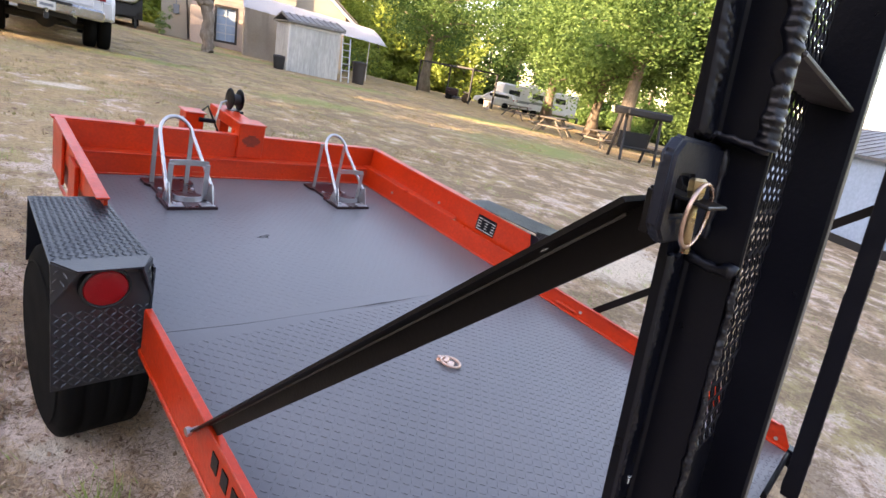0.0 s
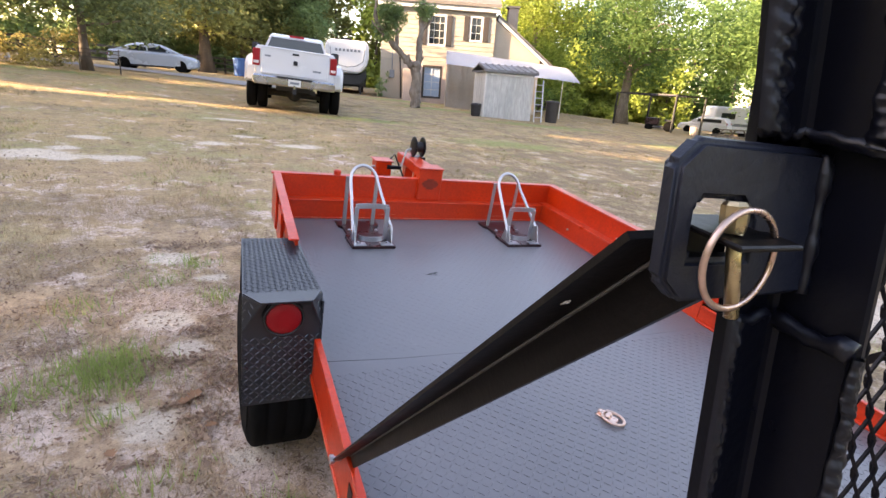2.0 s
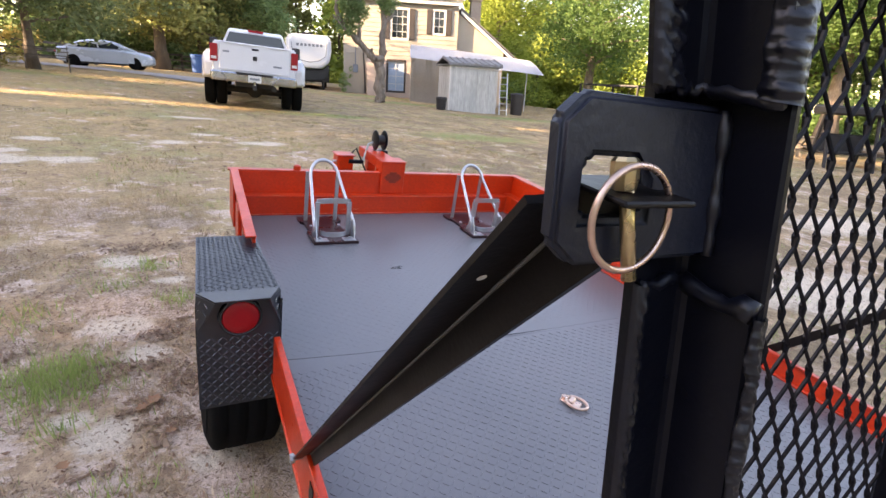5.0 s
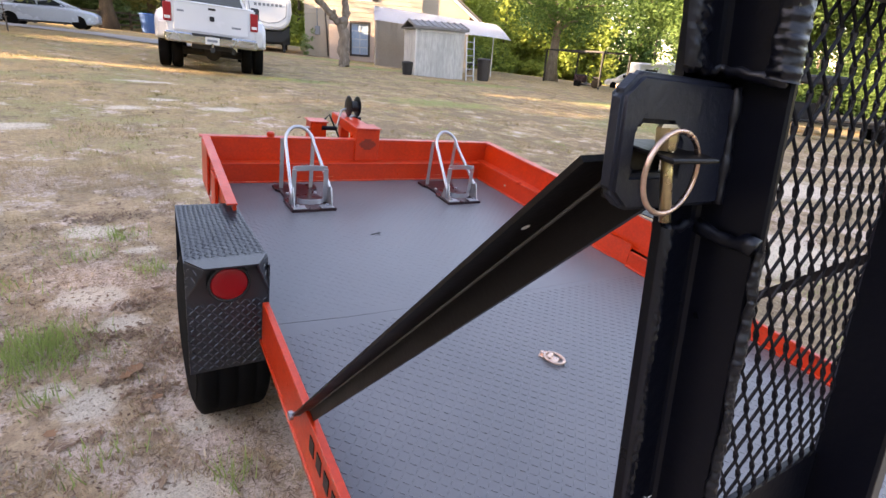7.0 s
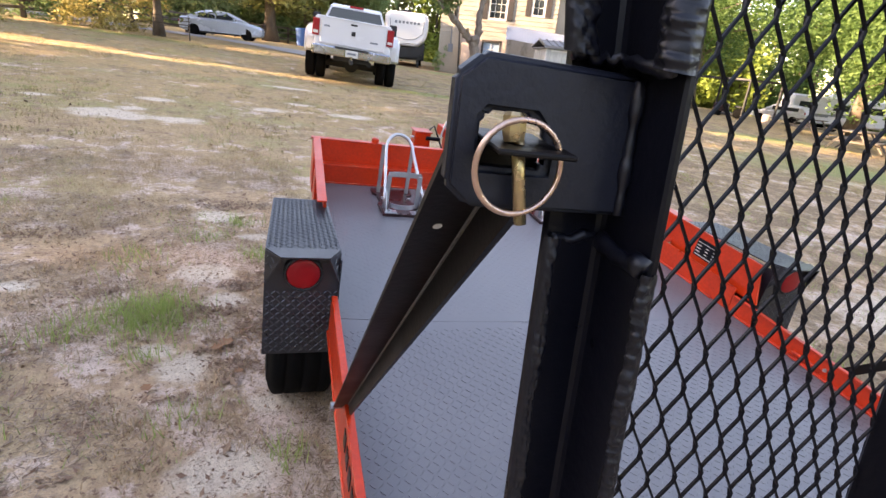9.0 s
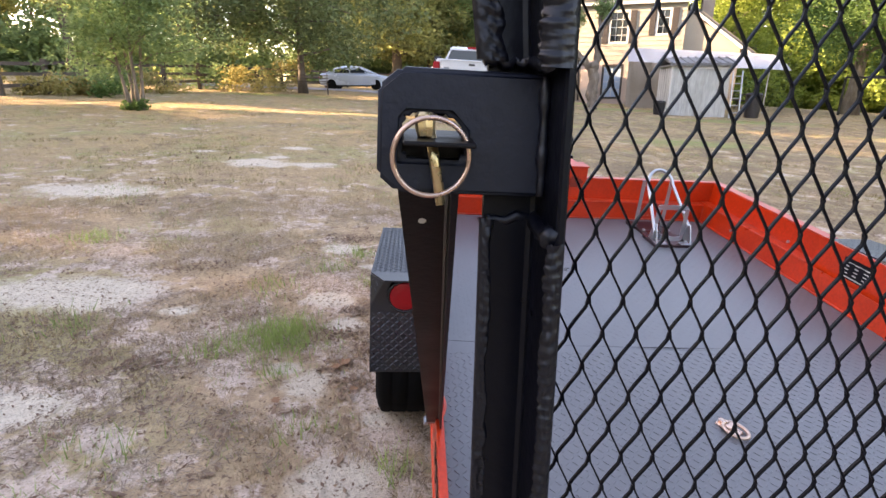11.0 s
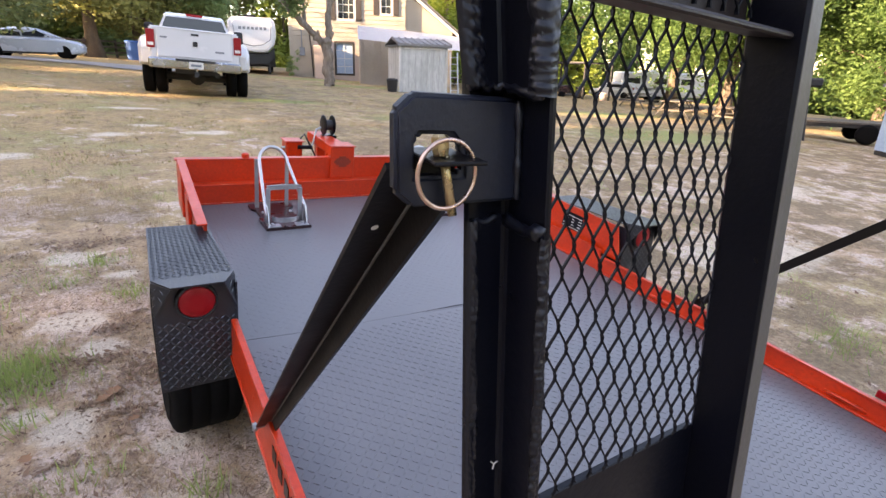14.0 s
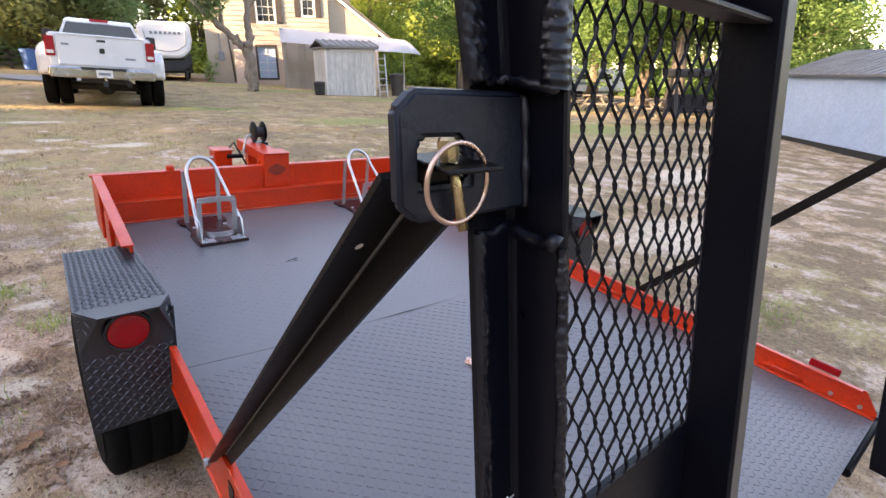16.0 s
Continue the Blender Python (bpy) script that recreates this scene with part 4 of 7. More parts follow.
    # expanded metal: strands that run up in waves, twisted flat
    for z0, z1 in ((1.19, 1.61), (1.62, ZT - 0.045), (0.495, 1.025)):
        verts, faces = [], []
        sw, lw, half = 0.0232, 0.0445, 0.0007
        n = int(round((P2 - CM) / sw))
        for s in range(-1, n + 1):
            for side in (-1, 1):
                prev = None
                rows = int((z1 - z0) / (lw / 8)) + 1
                for k in range(rows + 1):
                    z = min(z0 + k * lw / 8, z1)
                    ph = ((z - 1.511) / lw + 0.5 + (0.5 if side > 0 else 0.0)) % 1.0
                    tri = 1 - abs(2 * ph - 1) * 2
                    wave = max(-1, min(1, tri * 1.25))
                    u = CM + 0.0015 + sw / 4 + s * sw + wave * (sw / 4 - 0.0008) + (sw / 2 if side > 0 else 0)
                    dw = 0.0016 * wave
                    k0 = len(verts)
                    for du, dd in ((-half, -0.0012), (half, -0.0004), (half, 0.0012), (-half, 0.0004)):
                        verts.append(g((min(max(u + du, CR - 0.002 + shift(z, -0.025)), P2 + 0.002), z, 0.003 + dd + dw)))
                    if prev is not None:
                        for q in range(4):
                            faces.append((prev + q, prev + (q + 1) % 4, k0 + (q + 1) % 4, k0 + q))
                    prev = k0
        part_ob = bare("expanded_mesh", verts, faces, M_BLACK, r)
        part_ob["label"] = "black expanded metal mesh panel"
    # bracket plate with a slot
    u0, u1, z0, z1 = -0.134, inner_face + 0.001, 1.466, 1.534
    hole = (-0.12, -0.084, 1.485, 1.510)
    bm = bmesh.new()
    outer = [(u0, z0 + 0.0095), (u0 + 0.0115, z0), (u1, z0), (u1, z1), (u0 + 0.0125, z1), (u0, z1 - 0.0105)]
    hc = [(hole[0], hole[2]), (hole[1], hole[2]), (hole[1], hole[3] - 0.009), (hole[1] - 0.009, hole[3]), (hole[0] + 0.003, hole[3]), (hole[0], hole[3] - 0.003)]
    for w in (0.004, 0.0145):
        vo = [bm.verts.new((a, b, w)) for a, b in outer]
        vi = [bm.verts.new((a, b, w)) for a, b in hc]
        for k in range(6):
            bm.edges.new((vo[k], vo[(k + 1) % 6]))
            bm.edges.new((vi[k], vi[(k + 1) % 6]))
    bm.edges.ensure_lookup_table()
    for lo in (0, 12):
        es = [e for e in bm.edges if all(abs(v.co.z - (0.004 if lo == 0 else 0.0145)) < 1e-6 for v in e.verts)]
        bmesh.ops.triangle_fill(bm, edges=es, use_beauty=True, use_dissolve=False)
    bm.verts.ensure_lookup_table()
    for base in (0, 6):
        for k in range(6):
            a, b = base + k, base + (k + 1) % 6
            bm.faces.new((bm.verts[a], bm.verts[b], bm.verts[b + 12], bm.verts[a + 12]))
    bmesh.ops.recalc_face_normals(bm, faces=bm.faces)
    es = [e for e in bm.edges if len(e.link_faces) == 2 and e.calc_face_angle() > 0.5]
    for fc in bmesh.ops.bevel(bm, geom=es, offset=0.0027, segments=4, affect="EDGES")["faces"]:
        fc.smooth = True
    for v in bm.verts:
        v.co = Vector(g(v.co))
    br = part("bracket_plate", bm, M_BLACK_LIT, r, "thick black bracket plate with clipped corners and a slot")
    bm = bmesh.new()
    rng = random.Random(4)
    tube(bm, [g((inner_face - 0.002 + shift(z0 + (z1 - z0) * k / 20, -0.025), z0 + 0.001 + (z1 - z0 - 0.002) * k / 20, 0.0148)) for k in range(21)], [0.0036 * rng.uniform(0.65, 1.25) for _ in range(21)], 8)
    part("weld_bead", bm, M_WELD, br, "", True)
    return r


def build_brace(flip):
    f = (lambda c: mirrored(c)) if flip else (lambda c: tuple(c))
    b = empty("brace_bar", TRAILER, "black angle iron brace pinned from ramp to side rail", "brace", "ramp braces")
    top, bot = Vector((-0.103, -0.822, 1.487)), Vector((0.013, 0.018, 0.53))
    d = (bot - top).normalized()
    x = (Vector((1, 0, 0)) - d * d.x).normalized()
    q = x.cross(d)                      # square to the bar, up and ahead
    if q.z < 0:
        q = -q
    a0, a1, vl, th = -0.022, 0.018, 0.034, 0.0045
    out = [(a0, 0), (a1, 0), (a1, -vl), (a1 - th, -vl), (a1 - th, -th), (a0, -th)]
    bm = bmesh.new()
    lo = [bm.verts.new(f(top + x * u + q * v)) for u, v in out]
    hi = [bm.verts.new(f(bot + x * u + q * v)) for u, v in out]
    bm.faces.new(lo), bm.faces.new(hi[::-1])
    for i in range(6):
        bm.faces.new((lo[i], lo[(i + 1) % 6], hi[(i + 1) % 6], hi[i]))
    bar = part("bar", bm, M_RUSTBLACK, b)
    e = x * (a1 - th - 0.001) - q * (th + 0.001)
    # thin grey rod paints the highlight along the angle's inner corner
    part("corner_highlight", tubem([f(top + d * 0.02 + e), f(bot - d * 0.02 + e)], 0.0016, 6), M_WORN_GLINT, bar)
    L = (bot - top).length
    for s in (0.088, 0.5 * L):
        bm = bmesh.new()
        c = top + d * s
        n = 14
        ring = [bm.verts.new(f(c - x * 0.006 - q * (th + 0.0004) + (x * math.cos(t) * 0.0032 + d * math.sin(t) * 0.0042))) for t in [2 * math.pi * k / n for k in range(n)]]
        bm.faces.new(ring)
        # no opening is cut: white paints daylight shining through, dark paints depth
        part("bolt_hole", bm, M_TRIMWHITE if s < 0.1 else M_DARK, bar, "flat disc for a small hole, its light or dark put into the colour")
    bm = bmesh.new()
    tube(bm, [f((-0.012, 0.0, 0.55)), f((0.012, 0.0, 0.55))], 0.007, 10)
    tube(bm, [f((-0.019, 0.0, 0.55)), f((-0.008, 0.0, 0.55))], 0.012, 6)
    part("pivot_bolt", bm, M_STEEL, bar)
    # flat tongue that comes through the bracket's slot
    bm = bmesh.new()
    box(bm, (-0.120, 1.4965, -0.003), (-0.085, 1.499, 0.030), 0.0008, lambda c: f(RP(*c)))
    box(bm, (-0.1215, 1.468, -0.004), (-0.0825, 1.4968, 0.003), 0.0008, lambda c: f(RP(*c)))
    box(bm, (-0.120, 1.4965, 0.019), (-0.0805, 1.499, 0.0365), 0.0008, lambda c: f(RP(*c)))
    part("tongue", bm, M_RUSTBLACK, bar)


def build_pin(flip):
    f = (lambda c: mirrored(RP(*c))) if flip else (lambda c: RP(*c))
    p = empty("lynch_pin", TRAILER, "yellow zinc lynch pin with a spring ring through the bracket", "lynch pin", "lynch pins")
    u, w = -0.103, 0.0215
    shaft = part("pin_shaft", tubem([f((u - 0.003, 1.508, w)), f((u + 0.006, 1.4625, w))], 0.0031, 12), M_ZINC, p, "", True)
    part("pin_head", tubem([f((u - 0.0042, 1.4995, w + 0.001)), f((u - 0.0046, 1.504, w + 0.001)), f((u - 0.005, 1.5105, w + 0.001)), f((u - 0.005, 1.512, w + 0.001))], [0.0046, 0.0056, 0.0056, 0.0042], 8), M_ZINC, shaft)
    pts = []
    for k in range(36):
        a = 2 * math.pi * k / 36
        pts.append(f((u - 0.001 + 0.0212 * math.sin(a), 1.489 + 0.0212 * math.cos(a), w + 0.004 + 0.002 * math.cos(a))))
    part("spring_ring", tubem(pts, 0.0015, 8, True), M_COPPER, p, "", True)


for side in (False, True):
    build_ramp(side)
    build_brace(side)
    build_pin(side)


# ---- trees, brush and grass ----
def leaf_cloud(centres, spreads, count, size, rng, droop=0.0):
    """Many small folded leaves scattered in soft clumps: vertices and faces."""
    centres, spreads = np.asarray(centres, float), np.asarray(spreads, float)
    pick = rng.integers(0, len(centres), count)
    off = rng.normal(0, 1, (count, 3))
    off *= (np.minimum(1.0, 1.35 / np.maximum(np.linalg.norm(off, axis=1), 1e-6)))[:, None] ** 0.6
    at = centres[pick] + off * spreads[pick][:, None] * np.array([1, 1, 0.75])
    a = rng.normal(0, 1, (count, 3))
    a[:, 2] = a[:, 2] * 0.6 - droop
    a /= np.linalg.norm(a, axis=1)[:, None]
    b = np.cross(a, rng.normal(0, 1, (count, 3)))
    b /= np.linalg.norm(b, axis=1)[:, None]
    n = np.cross(a, b)
    s = (size * rng.uniform(0.6, 1.35, count))[:, None]
    v = np.stack([at - a * s, at + b * s * 0.45 + n * s * 0.12, at + a * s, at - b * s * 0.45 + n * s * 0.12], 1).reshape(-1, 3)
    k = np.arange(count)[:, None] * 4
    f = np.concatenate([k + [0, 1, 2], k + [0, 2, 3]], 0)
    return v, f


def fast_mesh(name, v, f, material, parent=None):
    me = bpy.data.meshes.new(name)
    me.vertices.add(len(v))
    me.vertices.foreach_set("co", np.ascontiguousarray(v, dtype=np.float32).ravel())
    n = f.shape[1]
    me.loops.add(f.size)
    me.loops.foreach_set("vertex_index", np.ascontiguousarray(f, dtype=np.int32).ravel())
    me.polygons.add(len(f))
    me.polygons.foreach_set("loop_start", np.arange(0, f.size, n, dtype=np.int32))
    me.update(calc_edges=True)
    me.materials.append(material)
    ob = new(name, me)
    ob.parent = parent
    return ob


def tree(x, y, height, spread, trunk_r, seed, leaves, label, bark=None, clear=0.3, count=11900, size=0.11, stems=1, limbs=9, lean=(0, 0), clump=0.17, squash=1.0, flat_top=False):
    """A tapered trunk with forked limbs, and a crown of many leaves in clumps along them."""
    rng, rnd = np.random.default_rng(seed), random.Random(seed)
    t = empty("tree", at_ground(x, y, lift=-0.05), label, "tree")
    bm = bmesh.new()
    tips = []
    z0 = height * clear
    for k in range(stems):
        a = 2 * math.pi * k / max(stems, 1) + rnd.random()
        out = (0.0 if stems == 1 else spread * 0.22)
        pts, rs = [], []
        for i in range(7):
            q = i / 6
            h = height * 0.78 * q
            pts.append((0.12 * math.cos(a) * (stems > 1) + out * q * math.cos(a) + lean[0] * q + rnd.uniform(-1, 1) * 0.02 * height * q, 0.12 * math.sin(a) * (stems > 1) + out * q * math.sin(a) + lean[1] * q + rnd.uniform(-1, 1) * 0.02 * height * q, h))
            rs.append(trunk_r * ((1.45 if i == 0 else 1.0) - 0.82 * q))
        tube(bm, pts, rs, 9)
        for j in range(limbs):
            q = clear + (0.95 - clear) * (j + rnd.random()) / limbs
            i = min(int(q * 6), 5)
            base = Vector(pts[i]).lerp(Vector(pts[i + 1]), q * 6 - i)
            b = a + 2.4 * j + rnd.uniform(-0.4, 0.4)
            reach = spread * (0.95 if flat_top else (1.05 - 0.55 * q)) * rnd.uniform(0.55, 1.0)
            rise = height * rnd.uniform(0.05, 0.2)
            path, rr = [base], [trunk_r * 0.42 * (1.05 - q * 0.6)]
            for m in range(1, 5):
                u = m / 4
                path.append(base + Vector((reach * u * math.cos(b + 0.25 * u), reach * u * math.sin(b + 0.25 * u), rise * (u ** 0.7) - 0.06 * height * u * u)) + Vector((rnd.uniform(-1, 1), rnd.uniform(-1, 1), rnd.uniform(-1, 1))) * 0.05 * reach)
                rr.append(rr[0] * (1 - 0.8 * u))
            tube(bm, path, rr, 6)
            tips += [(p, 1.0) for p in path[1:]] + [(path[2].lerp(path[4], rnd.random()) + Vector((rnd.uniform(-1, 1), rnd.uniform(-1, 1), rnd.uniform(-0.3, 1))) * spread * 0.22, 1.0) for _ in range(3)]
        tips += [(Vector(pts[-1]) + Vector((rnd.uniform(-1, 1), rnd.uniform(-1, 1), rnd.uniform(0, 1))) * spread * 0.3, 1.0) for _ in range(5)]
    part("trunk", bm, bark or M_BARK, t, "", True)
    cs = [p for p, _ in tips]
    v, f = leaf_cloud(cs, [spread * clump * rnd.uniform(0.7, 1.5) for _ in cs], count, size, rng)
    fast_mesh("crown", v, f, leaves, t)
    return t


def woods(name, stations, height, seed, leaves, label, count, size, deep=4.0, low=0.0, step=2.2):
    """A far stand of trees along stations (x, y): one uneven bank of leaves and trunks."""
    rng, rnd = np.random.default_rng(seed), random.Random(seed)
    cs, sp = [], []
    bm = bmesh.new()
    for (xa, ya), (xb, yb) in zip(stations, stations[1:]):
        n = max(2, int(math.hypot(xb - xa, yb - ya) / step))
        for k in range(n):
            q = (k + rnd.random()) / n
            x, y = xa + (xb - xa) * q + rnd.uniform(-deep, deep) * 0.5, ya + (yb - ya) * q + rnd.uniform(-deep, deep) * 0.5
            g = ground_z(x, y)
            h = height * rnd.uniform(0.7, 1.2)
            tube(bm, [(x, y, g - 0.2), (x + rnd.uniform(-0.3, 0.3), y, g + h * 0.5), (x + rnd.uniform(-0.5, 0.5), y, g + h * 0.85)], [0.16, 0.12, 0.04], 6)
            for j in range(5):
                cs.append((x + rnd.uniform(-1.6, 1.6), y + rnd.uniform(-1.6, 1.6), g + rnd.uniform(0.1, 1.8)))
                sp.append(rnd.uniform(0.6, 0.9))
            for j in range(9):
                z = low + (h - low) * (j + rnd.random()) / 9
                r = 1.9 * (1.1 - 0.6 * z / h)
                cs.append((x + rnd.uniform(-1, 1) * r, y + rnd.uniform(-1, 1) * r, g + z))
                sp.append(rnd.uniform(0.6, 1.25))
    v, f = leaf_cloud(cs, sp, count, size, rng)
    ob = tagged(empty(name, Matrix(), label, "woods"), kind="stuff")
    put("trunk", bm, M_BARK, ob, "", True)
    fast_mesh("crown", v, f, leaves, ob)


def bush(name, x, y, r, h, seed, leaves, label, count=900, size=0.07):
    rng, rnd = np.random.default_rng(seed), random.Random(seed)
    cs = [(rnd.uniform(-r, r), rnd.uniform(-r, r) * 0.6, rnd.uniform(0.1, 1) * h) for _ in range(14)]
    v, f = leaf_cloud(cs, [r * 0.28] * len(cs), count, size, rng)
    ob = fast_mesh(name, v, f, leaves)
    ob.matrix_world = at_ground(x, y, lift=-0.02)
    tagged(ob, label, "bush")


# trees of the yard
tree(-4.1, 22.6, 7.5, 4.6, 0.17, 11, L_LIVE, "dark green spreading oak beside the drive", clear=0.27, count=27200, size=0.10, limbs=13, flat_top=True)
tree(0.05, 37.0, 9.5, 5.6, 0.42, 12, L_OAK, "large oak with a thick trunk by the fence", clear=0.27, count=23800, size=0.15, limbs=13, flat_top=True)
tree(2.6, 40.5, 9.0, 4.6, 0.34, 13, L_OAK, "oak with a pale forked trunk", M_PALEBARK, clear=0.24, count=18700, size=0.15, limbs=11)
tree(-6.72, 13.1, 4.6, 1.9, 0.05, 14, L_WILLOW, "young feathery tree with several thin stems", M_PALEBARK, clear=0.28, count=20400, size=0.055, stems=4, limbs=6, clump=0.2)
tree(20.5, 31.0, 9.5, 4.8, 0.3, 15, L_SUNBRIGHT, "bright yellow-green maple behind the canopy", M_PALEBARK, clear=0.12, count=26000, size=0.1, limbs=12)
tree(27.0, 28.5, 11.0, 6.5, 0.4, 16, L_LIME, "tall bright green maple behind the iron frame", M_PALEBARK, clear=0.36, count=27000, size=0.105, limbs=14)
tree(35.5, 23.0, 11.5, 7.0, 0.42, 17, L_LIME, "tall bright green tree over the parked caravan", clear=0.46, count=40000, size=0.12, limbs=13, flat_top=True)
tree(28.3, 12.9, 12.5, 5.8, 0.48, 18, L_LIME, "large green tree with a thick pale trunk and long limbs", M_PALEBARK, clear=0.4, count=34000, size=0.12, limbs=15, flat_top=True)
tree(31.2, 16.4, 10.5, 6.4, 0.36, 25, L_LIME, "spreading green tree behind the picnic tables", clear=0.32, count=36000, size=0.125, limbs=13, flat_top=True)
tree(33.5, 9.5, 13.0, 5.5, 0.32, 19, L_LIME, "bright green tree behind the flatbed trailer", clear=0.16, count=22000, size=0.115, limbs=12)
tree(30.5, 8.6, 10.5, 4.0, 0.28, 20, L_LIME, "bright green tree behind the pale blue shed", clear=0.12, count=30000, size=0.1, limbs=12)
tree(5.8, 38.5, 12.0, 3.4, 0.3, 21, L_WILLOW, "tall grey-green tree behind the camper", clear=0.2, count=20400, size=0.13, limbs=12)
tree(-12.5, 21.0, 9.0, 3.6, 0.2, 22, L_OAK, "tall slim tree behind the rail fence", clear=0.35, count=13600, size=0.1, limbs=10)
tree(-15.5, 19.0, 12.0, 3.6, 0.2, 23, L_WILLOW, "tall slim pine-like tree behind the rail fence", M_PALEBARK, clear=0.45, count=11900, size=0.1, limbs=10)
woods("far_woods", [(-42, 58), (-27, 55), (-14, 51), (-2, 53), (10, 52), (20, 50)], 12.0, 31, L_OAK, "dark far woods behind the fence", 100000, 0.27)
woods("far_woods", [(20, 54), (34, 54), (52, 48), (63, 34), (64, 15)], 13.0, 32, L_LIME, "bright green far woods beyond the caravans", 105000, 0.3, step=1.7)
woods("far_woods", [(54, -5), (36, -16)], 13.0, 38, L_LIME, "bright green far woods beyond the shed", 30000, 0.3, step=1.7)
woods("far_woods", [(-26, 31), (-14, 38), (-4, 45), (6, 48)], 10.0, 36, L_WILLOW, "pale olive brush woods behind the fence", 50000, 0.22)
woods("far_woods", [(15, 47), (32, 47), (46, 42)], 7.0, 37, L_SUNBRIGHT, "low green brush beyond the pergola", 70000, 0.28, step=1.3)
# unseen stand, added to darken reflections and cut blue sky light
woods("far_woods", [(36, -16), (20, -27), (0, -30), (-20, -30), (-33, -26)], 12.0, 35, L_OAK, "woods added behind the camera to darken reflections", 60000, 0.34, step=1.6)
# unseen trees added off to the left to shade the yard, with gaps for the sun
for sx in (-33, -35.5, -38):
    o = 1.0 if sx < -37 else 0.0
    woods("shade_woods", [(sx, -26), (sx, 14.3 + o / 2)], 17.5, int(133 + 2 * sx), L_OAK, "tall dense woods added west of the yard to block the sun", 60000, 0.36, 2.0, step=1.3)
    woods("shade_woods", [(sx, 18.6 + o / 2), (sx, 21.8 + o / 2)], 15.0, int(134 + 2 * sx), L_OAK, "tall dense woods added west of the yard to block the sun", 5000, 0.36, 1.5)
# lower stand added to keep most sun off the house
for sx in (-33, -37):
    woods("shade_woods", [(sx, 27.5), (sx, 33.0)], 12.0, 240 + sx, L_OAK, "tall dense woods added west of the yard to block the sun", 9000, 0.36, 1.5, step=1.4)
for k, (bx, by, br, bh, lv) in enumerate(((-6.7, 12.95, 0.25, 0.3, L_LIME), (-9.0, 16.2, 0.4, 0.5, L_LIME), (-10.9, 16.4, 0.7, 0.5, L_YELLOW), (-9.9, 17.0, 0.5, 0.45, L_YELLOW), (-12.4, 15.9, 0.8, 0.6, L_YELLOW), (-6.2, 21.6, 0.9, 0.9, L_YELLOW), (-5.0, 23.4, 0.9, 1.2, L_YELLOW), (-8.6, 19.2, 0.8, 0.6, L_YELLOW), (-9.4, 17.2, 0.8, 0.7, L_WILLOW), (-10.6, 18.4, 1.1, 0.9, L_WILLOW), (-8.0, 22.6, 1.0, 0.8, L_WILLOW),
                                       (8.3, 25.9, 0.3, 1.2, L_WILLOW), (7.0, 27.3, 0.7, 2.0, L_LIME), (24.0, 33.0, 2.0, 2.0, L_LIME))):
    bush("bush", bx, by, br, bh, 60 + k, lv, "dry yellow brush lit by the sun" if lv is L_YELLOW else "green bush beside the yard", 1500 if br > 0.45 else 420, 0.06)


def bare_tree(x, y):
    """A pruned tree, hardly a leaf on it, in front of the house."""
    t = empty("bare_tree", at_ground(x, y, lift=-0.05), "pruned bare tree with knotted grey limbs before the house", "tree")
    bm = bmesh.new()
    rnd = random.Random(7)

    def limb(pts, r0, r1):
        """A crooked limb with knots along it."""
        fine, rs = [], []
        for i, (p, q) in enumerate(zip(pts, pts[1:])):
            for k in range(4):
                u = (i + k / 4) / (len(pts) - 1)
                fine.append(Vector(p).lerp(Vector(q), k / 4) + Vector((rnd.uniform(-1, 1), rnd.uniform(-1, 1), 0)) * r0 * 0.22)
                rs.append((r0 + (r1 - r0) * u) * rnd.choice((0.88, 0.95, 1.0, 1.02, 1.18)))
        tube(bm, fine + [pts[-1]], rs + [r1], 9)
    limb([(0.06, 0, 0), (0.0, 0, 0.2), (-0.02, 0, 0.6), (0.03, 0, 1.1), (-0.04, 0, 1.5), (-0.08, 0, 1.8)], 0.23, 0.2)
    limb([(-0.1, 0, 1.6), (-0.3, 0.05, 1.75), (-0.52, 0.05, 1.98), (-0.88, 0.1, 2.32), (-1.22, 0.1, 2.62), (-1.58, 0.1, 2.95), (-1.78, 0.15, 3.4), (-1.7, 0.1, 4.2)], 0.16, 0.06)
    limb([(-0.03, 0, 1.6), (0.08, 0, 2.0), (0.04, 0, 2.5), (0.12, 0.05, 3.0), (0.1, 0.1, 3.7), (0.22, 0.1, 4.4), (0.2, 0.2, 5.2)], 0.15, 0.07)
    limb([(0.06, -0.02, 1.85), (0.2, -0.05, 2.08)], 0.1, 0.09)
    limb([(0.1, 0.1, 3.0), (0.42, 0, 3.35), (0.7, 0.1, 4.1)], 0.08, 0.03)
    limb([(-0.88, 0.1, 2.3), (-0.8, 0.25, 2.95), (-0.95, 0.3, 3.8)], 0.08, 0.03)
    limb([(-1.22, 0.1, 2.62), (-1.5, -0.1, 2.7), (-1.95, 0.0, 3.2)], 0.06, 0.025)
    limb([(-0.3, 0.03, 1.72), (-0.42, -0.12, 2.1)], 0.07, 0.05)
    part("trunk", bm, M_PALEBARK, t, "", True)
    rng = np.random.default_rng(7)
    cs = [(rnd.uniform(-1.75, -0.75), rnd.uniform(-0.3, 0.3), rnd.uniform(2.5, 4.8)) for _ in range(22)] + [(rnd.uniform(0, 0.8), 0, rnd.uniform(3.6, 4.8)) for _ in range(4)]
    v, f = leaf_cloud(cs, [0.19] * len(cs), 6000, 0.06, rng, 0.5)
    fast_mesh("crown", v, f, L_WILLOW, t)


bare_tree(7.78, 19.69)


